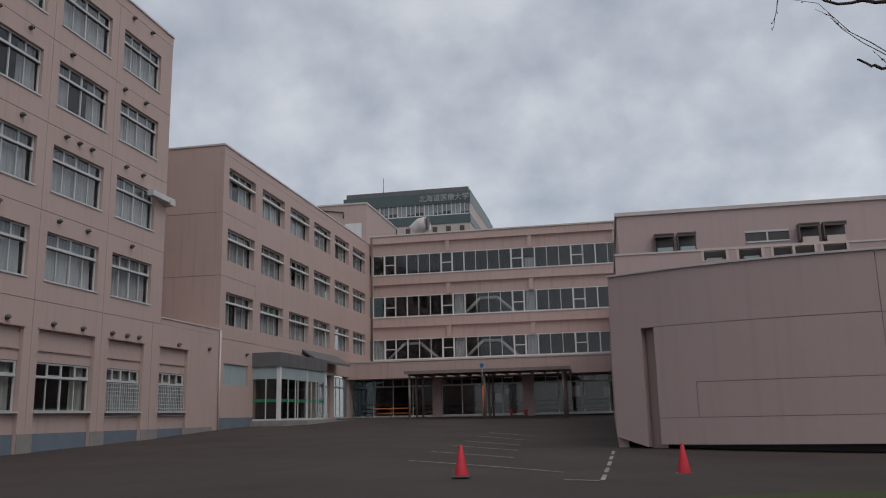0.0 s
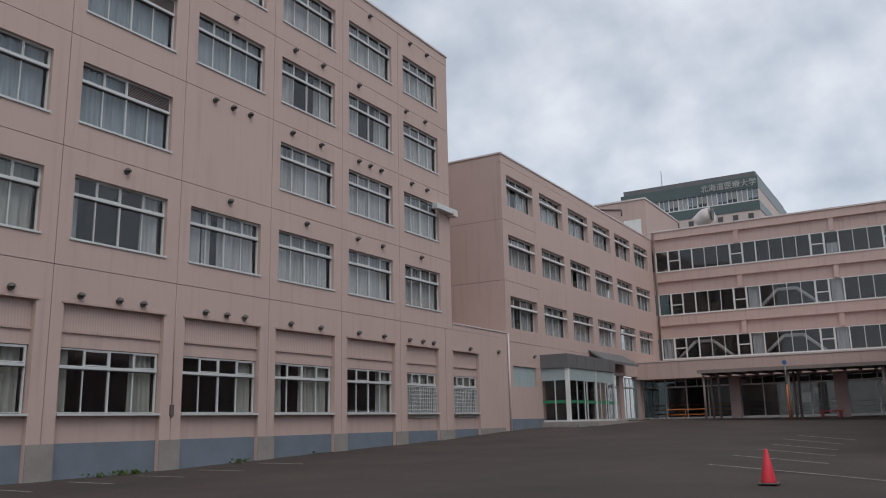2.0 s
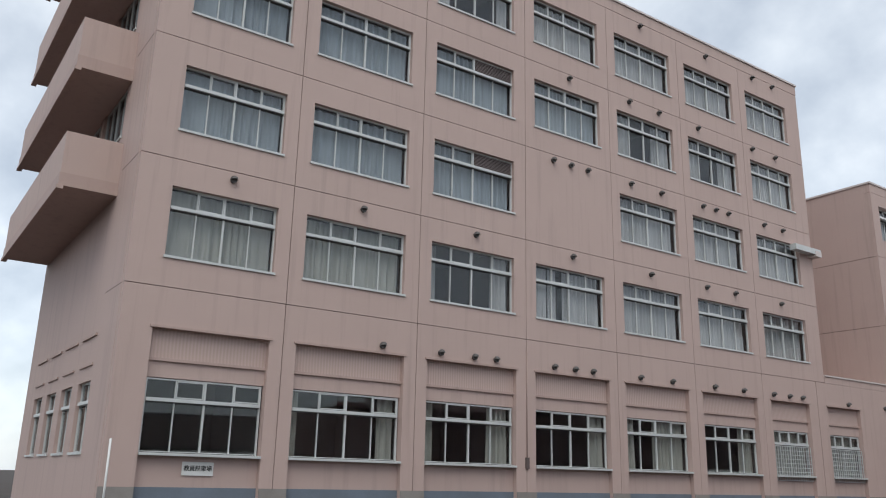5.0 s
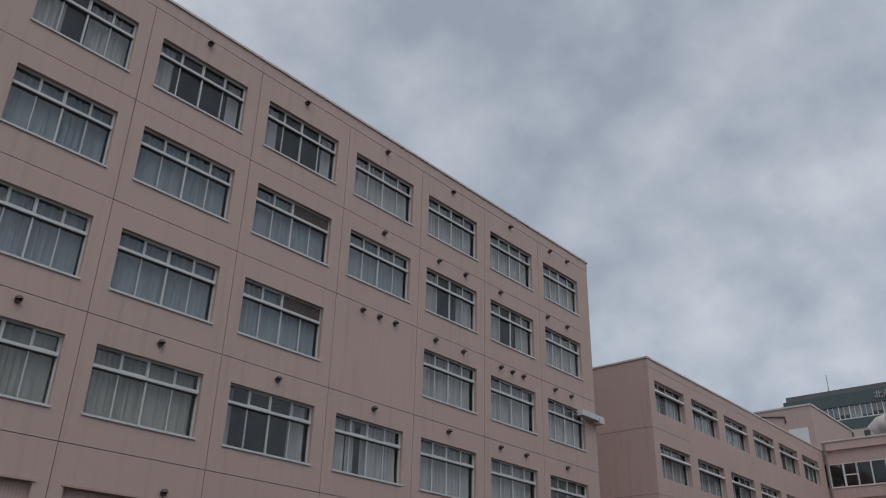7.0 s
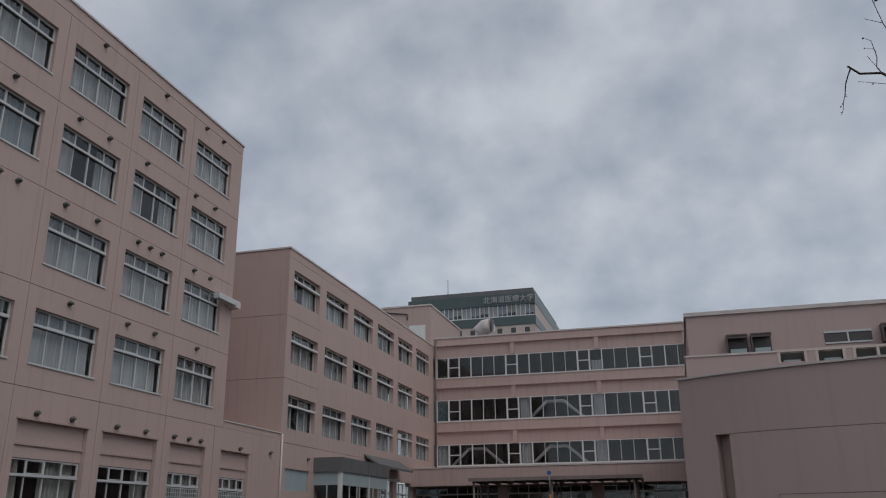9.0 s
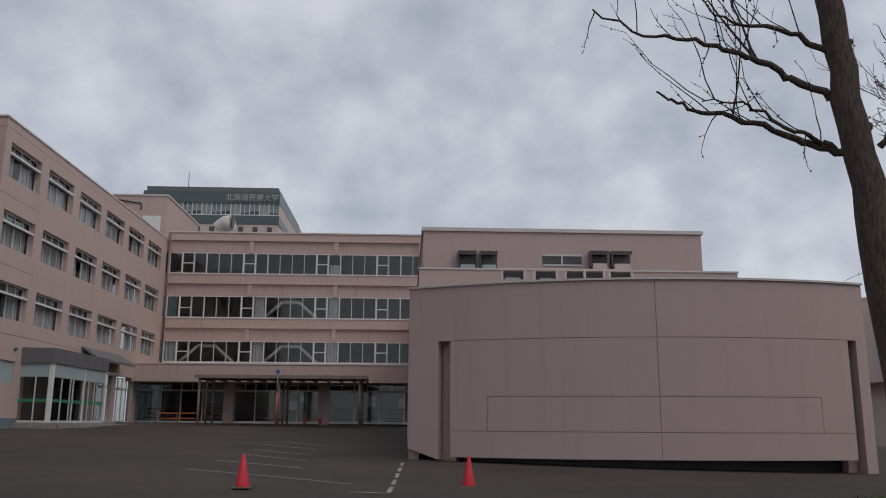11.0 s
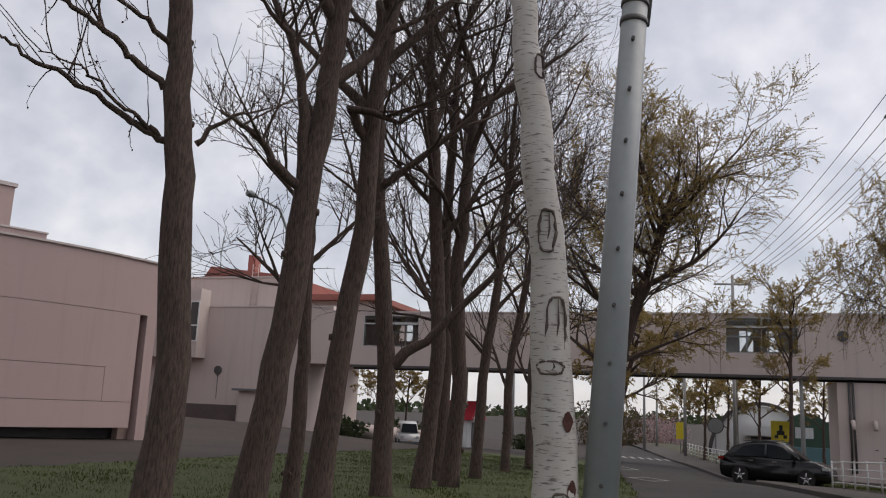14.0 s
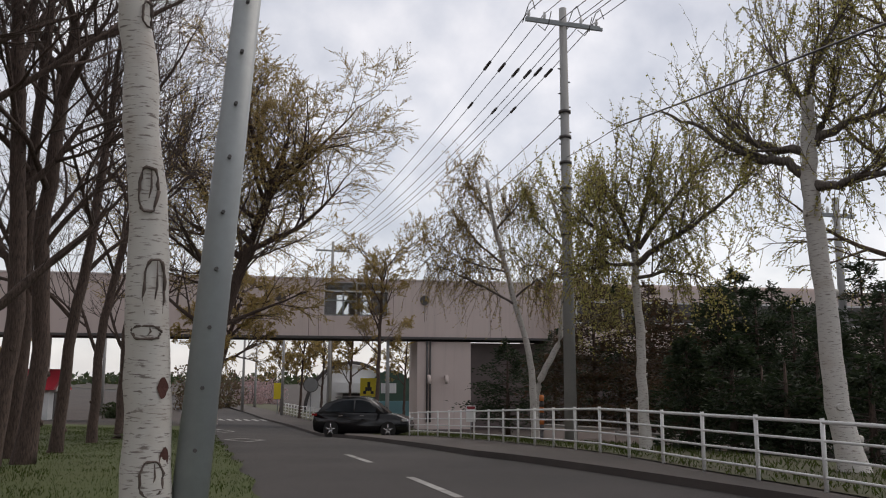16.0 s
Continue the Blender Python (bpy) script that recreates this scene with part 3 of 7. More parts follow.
part("backing_wall", boxes((C0 + 0.05, C1, 0.05, 0.2, 6.5, 6.95), *[(C0 + 0.05, C1, 0.05, 0.2, z - 0.2, z + 0.2) for z in WZ[1:]]), JOINT, low)
for k in range(6):
    b0, b1 = WB[k], WB[k + 1]
    w0 = 48.82 + 5.45 * k
    w1 = w0 + 4.25
    for f in range(3):
        part("wall_panel", panel(b0, b1, WZ[f], WZ[f + 1], [(w0, w1, WS[f], WS[f] + 2.15)], gap=0.012 if k in (0, 6) else 0.0, thick=0.36), PINK, low)
        dr = ((0, 1),) if (k + 2 * f) % 4 else ((0.0, 0.35), (0.6, 1))
        window(low, w0, WS[f], w1 - w0, 2.15, depth=0.30, sill=False, drapes=dr, cloth_mat=0, seed=200 + k * 3 + f)
        part("sun_blind", shared(("sun_blind",), lambda: boxes((0.0, 4.25, 0.01, 0.16, 0, 0.12)), WHITE), WHITE, low, at=(w0, 0, WS[f] + 1.42))
part("parapet", boxes((C0, C1, 0.0, 0.3, 18.91, 19.45), (C0, C0 + 0.25, 0.3, 14, 18.9, 19.45)), PINK, low)
part("coping", boxes((C0 - 0.06, C1, -0.06, 0.36, 19.45, 19.56), (C0 - 0.06, C0 + 0.3, 0.36, 14, 19.45, 19.56)), COPING, low)
for z0, z1 in ((7.0, 10.73), (10.76, 14.88), (14.91, 18.9)):
    part("gable_panel", boxes((C0, C0 + 0.25, 0.36, 14, z0, z1)), PINK, low)
part("gable_backing", boxes((C0 + 0.03, C0 + 0.2, 0.36, 14, 10.5, 15.1)), JOINT, low)
part("roof", boxes((C0 + 0.2, C1 + 14, 0.3, 14, 18.8, 19.0)), CONCRETE, low)
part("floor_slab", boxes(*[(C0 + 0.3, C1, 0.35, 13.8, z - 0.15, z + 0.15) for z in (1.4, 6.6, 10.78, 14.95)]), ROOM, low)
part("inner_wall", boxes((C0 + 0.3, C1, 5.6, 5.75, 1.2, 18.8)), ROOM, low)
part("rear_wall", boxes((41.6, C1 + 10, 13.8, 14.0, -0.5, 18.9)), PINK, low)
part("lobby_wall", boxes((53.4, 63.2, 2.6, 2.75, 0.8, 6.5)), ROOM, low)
part("ground_wall", panel(48.1, 53.4, -0.2, 6.7, [(48.8, 52.4, 3.83, 5.16)], gap=0.0, thick=0.3), PINK, low)
part("plinth", boxes((48.2, 53.4, -0.03, 0.0, -0.2, 1.75)), BLUE, low)
SHUT = surface("pale_blue_shutter", (0.36, 0.43, 0.44), (0.28, 0.33, 0.34), 0.5)
part("shutter", boxes(*[(48.8 + 1.2 * i, 49.98 + 1.2 * i, 0.12, 0.16, 3.83, 5.16) for i in range(3)]), SHUT, low, "pale blue shuttered window panels")
part("porch_wall", boxes((63.2, 66.0, 0, 0.3, 0.5, 6.7), (66.0, 82, 0.0, 0.3, 5.3, 6.7), (69.5, 70.5, 0, 0.3, 0.5, 5.3), (75, 76, 0, 0.3, 0.5, 5.3), (53.4, 63.2, 0.0, 0.3, 5.6, 6.7), (53.4, 53.8, 0, .3, 0.5, 5.6)), PINK, low)
for a in (66.05, 70.55, 76.05):
    window(low, a, 1.6, 3.4 if a < 76 else 5.4, 3.6, depth=0.2, cols=3, split=0.25, drapes=(), seed=300)

# glazed porch
porch = thing("entrance_porch", pose(-24, 53.25, 0, 0, 0, 90), "glazed entrance porch with a dark grey fascia and green band", "porch")
DG = surface("dark_grey_fascia", (0.15, 0.15, 0.155), (0.10, 0.10, 0.10), 0.5)
GREEN = surface("green_film", (0.02, 0.22, 0.10), (0.02, 0.16, 0.08), 0.5)
part("fascia", boxes((-0.15, 9.5, -2.05, 0.0, 5.15, 6.1)), DG, porch)
part("fascia_joint", boxes(*[(q, q + 0.03, -2.056, -2.05, 5.15, 6.1) for q in (1.5, 3.2, 4.9, 6.6, 8.2)]), DARKMETAL, porch)
part("valance", boxes((0.0, 9.3, -1.96, -1.90, 4.3, 5.15), (0.0, 0.06, -1.9, 0, 4.3, 5.15)), SHUT, porch)
part("post", boxes((-0.02, 0.24, -2.0, -1.75, 1.4, 5.15)), WHITE, porch)
part("post", boxes((5.2, 5.4, -2.0, -1.8, 1.4, 5.15)), ALU, porch)
part("post", boxes((9.1, 9.3, -2.0, -1.8, 1.4, 5.15)), ALU, porch)
part("door_frame", boxes(*[(q, q + 0.07, -1.96, -1.88, 1.6, 4.3) for q in (1.6, 3.0, 3.5, 6.2, 7.3, 7.8)], (0.2, 9.2, -1.96, -1.88, 1.5, 1.62), (0.0, 0.07, -1.8, 0.0, 1.5, 1.62), (0.0, 0.07, -1.0, -0.93, 1.6, 4.3)), ALU, porch)
for a, b in ((0.24, 1.6), (1.7, 3.0), (3.6, 5.2), (5.4, 6.2), (6.3, 7.3), (7.9, 9.1)):
    pn = part("pane", pane_mesh(b - a, 2.68), GLASS, porch, at=(a, -1.92, 1.62))
    pn.visible_shadow = False
pn = part("pane", finish(boxes((0.03, 0.04, -1.75, -0.02, 1.62, 4.3)), GLASS, "pane"), GLASS, porch)
pn.visible_shadow = False
part("green_band", boxes((0.24, 9.1, -1.935, -1.93, 2.75, 2.95), (0.015, 0.02, -1.75, -0.02, 2.75, 2.95)), GREEN, porch)
STONE = surface("pale_stone_blocks", (0.33, 0.30, 0.28), (0.22, 0.20, 0.19), 0.85, 18, 3, 0.8)
part("step", boxes((-0.4, 10.2, -2.6, 0.0, 0.6, 1.5), (2.0, 14, -3.2, -2.6, 0.6, 1.42)), STONE, porch)
aw = bmesh.new()
ring_a, ring_b = [[aw.verts.new((x, y, z)) for y, z in ((0.0, 7.05), (0.0, 6.95), (-1.35, 6.0), (-1.35, 6.2))] for x in (9.3, 17.6)]
aw.faces.new(ring_a), aw.faces.new(ring_b[::-1])
for i in range(4):
    aw.faces.new((ring_a[i], ring_b[i], ring_b[(i + 1) % 4], ring_a[(i + 1) % 4]))
part("lean_to_awning", aw, DG, porch, "sloping dark sheet awning")
for i in range(3):
    for j in range(15):
        part("stone_block", shared(("stone_block",), lambda: boxes((0, 0.56, -0.05, 0.0, 0, 0.2)), STONE), STONE, porch, at=(-0.38 + 0.6 * j + 0.2 * (i % 2), -2.602, 0.86 + 0.215 * i))
part("awning_rail", bars(([(9.5, -0.35, 5.3), (16.5, -0.35, 5.3)], 0.13, 8)), WHITE, porch)

# ---- the glazed centre block ----
mid_block = thing("centre_block", (0, 82, 0), "pink concrete block with long ribbon windows on three floors", "building")
FZ = [(7.30, 9.36), (11.68, 13.82), (16.10, 18.20)]
FX = [-23.7, -15.2, -6.7, 1.8]
HEADS = [10.6, 15.02, 19.42]
OPENERS = ((1, 6), (5,), (3,))
WIDE = ((0, 1, 3, 6, 7), (0, 1, 5, 6, 7), (0, 3, 5, 7))
for f, (z0, z1) in enumerate(FZ):
    part("spandrel_wall", boxes((-24, 10, 0.0, 0.4, 6.55 if f == 0 else HEADS[f - 1], z0)), STREAKED, mid_block)
    part("head_wall", boxes((-24, 10, 0.24, 0.4, z1, HEADS[f])), STREAKED, mid_block)
    part("ledge", boxes((-24, 10, -0.05, 0.0, HEADS[f] - 0.0, HEADS[f] + 0.12)), STREAKED, mid_block)
    part("window_sill", boxes((-23.7, 10, -0.08, 0.10, z0 - 0.1, z0 - 0.003)), WHITE, mid_block)
    for x in (-23.85, -15.65, -7.15, 1.35):
        part("bracket", boxes((x - 0.22, x + 0.22, 0.0, 0.24, z1, HEADS[f] - 0.002)), STREAKED, mid_block)
    n = 7
    for k in range(3):
        x0, x1 = FX[k], FX[k + 1]
        cw = (x1 - x0) / n
        bm = bmesh.new()
        for i in range(n):
            m = 0.055 if i in WIDE[k] else 0.028
            box(bm, x0 + i * cw - m, x0 + i * cw + m, 0.22 if i in WIDE[k] else 0.25, 0.36, z0, z1)
        box(bm, x0, x1, 0.24, 0.36, z0, z0 + 0.06)
        box(bm, x0, x1, 0.24, 0.36, z1 - 0.06, z1)
        for i in OPENERS[k]:
            a, b, mid = x0 + i * cw, x0 + (i + 1) * cw, (z0 + z1) / 2 - 0.1 * (f == 1)
            box(bm, a, b, 0.25, 0.35, mid - 0.05, mid + 0.05)
            for q in (a + 0.06, b - 0.11):
                box(bm, q, q + 0.05, 0.26, 0.34, z0 + 0.06, z1 - 0.06)
        win = part("window", bm, WHITE, mid_block)
        for i in range(n):
            add_pane(win, x0 + i * cw + 0.03, 0.30, z0 + 0.03, cw - 0.06, z1 - z0 - 0.06)
        for i in {0: ((0,), (0, 6), ()), 1: ((), (0, 6), ()), 2: ((), (6,), ())}[f][k]:
            part("curtain", curtain_mesh(cw * 0.8, (z1 - z0) * (0.5 if f == 2 else 0.98), 400 + f * 9 + i, CURTAIN[0]), CURTAIN[0], win, at=(x0 + (i + 0.1) * cw, 0.48, z0))
    for xa in ((-22.3, -14.1), (-14.25,), ())[f]:
        for pa_, pb_ in (((0, -0.05), (1.8, 1.62)), ((1.8, 1.62), (3.5, 1.62)), ((3.5, 1.62), (5.4, -0.05))):
            part("steel_brace", bars(([(xa + pa_[0], 0.62, z0 + pa_[1]), (xa + pb_[0], 0.62, z0 + pb_[1])], 0.15, 4)), WHITE, mid_block, "white painted steel brace behind the glass")
part("roof", boxes((-24, 10, 0.4, 14, 19.85, 20.0)), CONCRETE, mid_block)
part("top_wall", boxes((-24, 10, 0.0, 0.4, HEADS[2], 20.2)), STREAKED, mid_block)
part("coping", boxes((-24.0, 10, -0.1, 0.5, 20.2, 20.34)), COPING, mid_block)
part("downpipe", bars(([(-23.75, -0.1, 6.6), (-23.75, -0.1, 20.1)], 0.09, 8)), BROWNMETAL, mid_block)
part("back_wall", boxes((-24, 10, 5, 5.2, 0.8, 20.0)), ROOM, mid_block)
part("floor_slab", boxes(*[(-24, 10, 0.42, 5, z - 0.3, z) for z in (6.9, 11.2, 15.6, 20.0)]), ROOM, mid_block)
part("canopy_band", boxes((-24.6, 10, -7.4, 0.0, 5.05, 6.58)), STREAKED, mid_block)
part("canopy_coping", boxes((-24.6, 10, -7.46, -7.2, 6.58, 6.68)), COPING, mid_block)
for q0, q1 in ((-16.5, -15.6), (-7.95, -6.95)):
    part("pier", boxes((q0, q1, -4.9, -4.0, 1.0, 5.05)), MAUVE, mid_block)
for x0, x1, n in ((-24.3, -16.5, 4), (-15.6, -7.95, 4), (-6.95, 2.2, 4)):
    cw = (x1 - x0) / n
    bm = bmesh.new()
    for i in range(n + 1):
        box(bm, x0 + i * cw - 0.04, x0 + i * cw + 0.04, -4.6, -4.5, 1.4, 5.05)
    for i in range(n):
        box(bm, x0 + (i + 0.5) * cw - 0.03, x0 + (i + 0.5) * cw + 0.03, -4.58, -4.52, 4.45, 5.05)
    box(bm, x0, x1, -4.6, -4.5, 4.32, 4.45)
    box(bm, x0, x1, -4.65, -4.48, 1.45, 1.66)
    win = part("glazing", bm, WHITE, mid_block)
    for i in range(n):
        add_pane(win, x0 + i * cw + 0.03, -4.55, 1.6, cw - 0.06, 2.7)
        add_pane(win, x0 + i * cw + 0.03, -4.55, 4.45, cw - 0.06, 0.6)
for x0, x1, m in ((-24.1, -16.7, ORANGE), (-15.4, -8.1, BROWNMETAL), (-6.8, 2.0, BROWNMETAL)):
    for z in (1.95, 2.35, 2.75):
        part("inner_rail", bars(([(x0, -2.6, z), (x1, -2.6, z)], 0.06, 6)), m, mid_block)
for x, z, w, h in ((-0.6, 2.9, 0.6, 0.9), (0.6, 2.8, 0.5, 0.8), (-10.6, 2.7, 0.8, 0.8), (-3.4, 3.0, 0.7, 1.0), (-9.6, 3.4, 0.4, 0.5)):
    part("notice", boxes((x, x + w, -4.5, -4.49, z, z + h)), WHITE, mid_block, "white notice taped inside the entrance glass")
part("lobby_lining", boxes((-24.0, 10, 2.0, 2.2, 1.4, 5.0)), ROOM, mid_block)

canopy = thing("entrance_canopy", (0, 0, 0), "flat steel canopy on slender brown posts before the entrance", "canopy")
part("roof", boxes((-16.3, -3.1, 66.0, 71.6, 5.02, 5.14), (-16.45, -2.95, 65.85, 66.0, 4.94, 5.2)), POSTBROWN, canopy)
for i in range(13):
    part("rafter", boxes((-16.2 + 1.08 * i, -16.08 + 1.08 * i, 66.1, 71.5, 4.86, 5.02)), BROWNMETAL, canopy)
for x in (-16.1, -9.9, -3.6):
    for y in (66.3, 68.8, 71.3):
        part("post", bars(([(x, y, 1.0), (x, y, 4.95)], 0.095, 8)), POSTBROWN, canopy)


def rail(x):
    r = thing("guard_rail", (x, 74.0, 1.45), "orange tubular guard rail before the glazing", "rail", "orange rails")
    part("frame", bars(([(-0.85, 0, 0), (-0.85, 0, 0.85), (0.85, 0, 0.85), (0.85, 0, 0)], 0.05, 6), ([(-0.85, 0, 0.4), (0.85, 0, 0.4)], 0.04, 6)), ORANGE, r)


for x in (-20.6, -18.9):
    rail(x)
stop = thing("blue_round_sign", (-9.95, 65.6, level(-9.95, 65.6)), "blue round sign on an orange and grey post", "sign")
part("post", bars(([(0, 0, 0), (0, 0, 2.6)], 0.06, 8)), ORANGE, stop)
part("upper_post", bars(([(0, 0, 2.6), (0, 0, 4.4)], 0.05, 8)), GREYSTEEL, stop)
part("disc", bars(([(0, -0.08, 4.2), (0, -0.05, 4.2)], 0.17, 16)), surface("blue_sign_face", (0.05, 0.14, 0.35), (0.04, 0.10, 0.28), 0.4), stop)
bin_at = thing("bench", (-8.3, 76.2, level(-8.3, 76.2)), "small dark red bench by the entrance glass", "bench")
part("seat", boxes((-0.9, 0.9, -0.25, 0.25, 0.45, 0.55)), HUTRED0, bin_at)
part("leg", boxes((-0.8, -0.6, -0.2, 0.2, 0, 0.45)), HUTRED0, bin_at)
part("leg", boxes((0.6, 0.8, -0.2, 0.2, 0, 0.45)), HUTRED0, bin_at)

# ---- roof structures and the far tower ----
pent = thing("stair_penthouse", (-30, 92, 18.9), "pink stair head with a pale door on the roof", "penthouse")
TILE = surface("dark_green_tile", (0.085, 0.118, 0.118), (0.06, 0.085, 0.085), 0.35, 12, 0.5, 0.5)
part("wall", boxes((-3, 3, -1, 13, 0, 7.5)), PINK, pent)
part("coping", boxes((-3.1, 3.1, -1.1, 13.1, 7.5, 7.68)), COPING, pent)
part("door_panel", boxes((0.4, 2.4, -1.06, -1.0, 2.0, 5.2)), WHITE, pent, "pale painted service door")
part("pipe", bars(([(-2.6, -1.1, 7.0), (0.2, -1.1, 6.6), (0.2, -1.1, 5.9)], 0.08, 6)), DARKMETAL, pent)
horn = thing("roof_vent_cowl", (-21.0, 90.0, 19.99), "pale curved metal roof vent cowl", "vent")
part("duct", bars(([(0, 0, 0), (0, 0, 1.6), (0.3, -0.1, 2.5), (1.0, -0.4, 3.0), (1.7, -0.6, 3.1)], [0.95, 0.95, 0.95, 0.9, 0.85], 12)), COPING, horn)
part("grille", boxes((1.75, 1.85, -1.3, 0.1, 2.4, 3.8)), DARKMETAL, horn)

tower = thing("tower_block", (-36, 148, 0), "tall dark green tiled tower with ribbon windows and roof lettering", "building")
part("wall", boxes((-12.4, 12.4, 0, 32, -2, 33.5), (-12.4, 12.4, 0, 32, 36.9, 38.55), (-12.4, 12.4, 0, 32, 40.85, 43.0), (-12.2, 12.2, 0.4, 31.6, 33.5, 42)), TILE, tower)
part("pale_band", boxes((12.2, 12.35, 0.3, 32, 38.55, 40.85), (-12.3, 12.3, 0.1, 31, 33.5, 36.9)), CREAM, tower, "pale wall band under the windows")
for i in range(14):
    x = -12.2 + i * 1.74
    win = part("window", boxes((x, x + 0.14, 0.02, 0.3, 38.55, 40.85), (x + 0.14, x + 1.74, 0.1, 0.3, 38.55, 38.75), (x + 0.85, x + 0.93, 0.1, 0.3, 38.75, 40.85)), WHITE, tower)
    add_pane(win, x + 0.15, 0.2, 38.75, 1.58, 2.1)
    part("blind", shared(("blind", i % 3), lambda: boxes((0.15, 1.72, 0.26, 0.28, 0.2 + 0.3 * (i % 3), 2.2)), CURTAIN[i % 3]), CURTAIN[i % 3], win, at=(x, 0, 38.6))
for i in range(9):
    x = -10.5 + i * 2.6
    part("window", boxes((x, x + 0.9, 0.02, 0.12, 34.6, 36.4)), DARKMETAL, tower)
part("roof_rail", boxes((-12.0, 12.0, 0.6, 0.75, 43.0, 44.0), (11.9, 12.0, 0.7, 31, 43.0, 44.0)), DG, tower)
part("mast", bars(([(-6, 6, 43), (-6, 6, 48.5)], 0.08, 5)), GREYSTEEL, tower)
STEELTXT = surface("brushed_sign_letters", (0.46, 0.46, 0.45), (0.34, 0.34, 0.34), 0.4)
lettering("北海道医療大学", 1.4, STEELTXT, tower, Matrix.Translation((7.4, -0.12, 41.85)), 0.06, 0.01, 0.98)

# ---- the lecture hall with the bowed front ----
hall = thing("lecture_hall", (0, 0, 0), "windowless lecture hall with a bowed mauve painted front", "building")
AC, AR = Vector((10.35, 46.35)), 19.4


def bow(a, r=0.0):
    """A place on the bowed front; a in degrees from its middle, r metres proud."""
    q = radians(a)
    return AC.x + (AR + r) * math.sin(q - 0.065), AC.y - (AR + r) * math.cos(q - 0.065)


def curved(a0, a1, z0, z1, r0=-0.35, r1=0.0, z0b=None, step=0.8):
    """A curved slab of the bowed front; its lower edge may rise towards a1 to z0b."""
    bm = bmesh.new()
    n = max(1, round(abs(a1 - a0) / step))
    ring = []
    for i in range(n + 1):
        a = a0 + (a1 - a0) * i / n
        zb = z0 + ((z0b - z0) * i / n if z0b is not None else 0)
        (xo, yo), (xi, yi) = bow(a, r1), bow(a, r0)
        ring.append([bm.verts.new(p) for p in ((xo, yo, zb), (xo, yo, z1), (xi, yi, z1), (xi, yi, zb))])
    for p, q in zip(ring, ring[1:]):
        for j in range(4):
            f = bm.faces.new((p[j], q[j], q[(j + 1) % 4], p[(j + 1) % 4]))
    bm.faces.new(ring[0][::-1])
    bm.faces.new(ring[-1])
    return bm


HT = 6.35
A0, S0, S1, M, S2, S3, A1 = -28.1, -24.6, -23.2, -2.35, 17.5, 18.5, 19.8
part("front_wall", curved(S0, A0, 0.38, HT, z0b=0.73), MAUVE, hall)
part("front_wall", curved(S3, A1, -0.1, HT), MAUVE, hall)
part("front_wall", curved(S0, S1, 4.42, HT), MAUVE, hall)
part("front_wall", curved(S2, S3, 4.42, HT), MAUVE, hall)
part("slot_back", curved(S0 - 0.2, S1 + 0.2, -0.3, 4.6, -0.7, -0.42), PINK_OLD, hall)
part("slot_back", curved(S2 - 0.2, S3 + 0.2, -0.3, 4.6, -0.7, -0.42), PINK_OLD, hall)
G = 0.010
SOFTJOINT = surface("brown_sealant", (0.25, 0.18, 0.165), (0.17, 0.12, 0.11), 0.8)
P0, P1 = -19.2, 13.85
dg = 0.03
for a, b in ((S1, M - dg), (M + dg, S2)):
    part("front_panel", curved(a, b, 4.42 + G, HT), MAUVE, hall)
    part("front_panel", curved(a, b, 0.47, 1.34 - G), MAUVE, hall)
part("front_panel", curved(S1, P0 - dg, 1.34 + G, 2.49 + G), MAUVE, hall)
part("front_panel", curved(S1, P0 - dg, 2.49 + G, 4.42 - G), MAUVE, hall)
part("front_panel", curved(P1 + dg, S2, 1.34 + G, 2.49 + G), MAUVE, hall)
part("front_panel", curved(P1 - dg, S2, 2.49 + G, 4.42 - G), MAUVE, hall)
for a, b in ((P0 + dg, M - dg), (M + dg, P1 - dg)):
    part("front_panel", curved(a, b, 1.34 + G, 2.49 - G), MAUVE, hall)
    part("front_panel", curved(a - (2 * dg if a < M - 1 else 0), b, 2.49 + G, 4.42 - G), MAUVE, hall)
part("joint_back", curved(S1, S2, 0.55, HT - 0.2, -0.30, -0.02), SOFTJOINT, hall)
# Set-back wall coloured near black for the shade under the hanging front.
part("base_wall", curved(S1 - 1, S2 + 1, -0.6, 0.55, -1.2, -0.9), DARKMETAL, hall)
part("coping", curved(A0 - 0.1, A1 + 0.1, HT, HT + 0.07, -0.45, 0.06), COPING, hall)
xl, yl = bow(A0)
xr, yr = bow(A1)
part("side_wall", boxes((xl + 0.05, xl + 0.4, yl + 0.1, 60, 0.2, HT)), MAUVE, hall)
part("side_wall", boxes((xr - 0.4, xr - 0.02, yr + 0.1, 50, -0.8, HT)), MAUVE, hall)
roof = bmesh.new()
rim = [bow(A0 + (A1 - A0) * i / 30, -0.2) for i in range(31)] + [(xr - 0.2, 50), (xl + 0.2, 50)]
lo_v, hi_v = [roof.verts.new((x, y, HT - 0.45)) for x, y in rim], [roof.verts.new((x, y, HT - 0.3)) for x, y in rim]
roof.faces.new(hi_v), roof.faces.new(lo_v[::-1])
part("roof", roof, CONCRETE, hall)

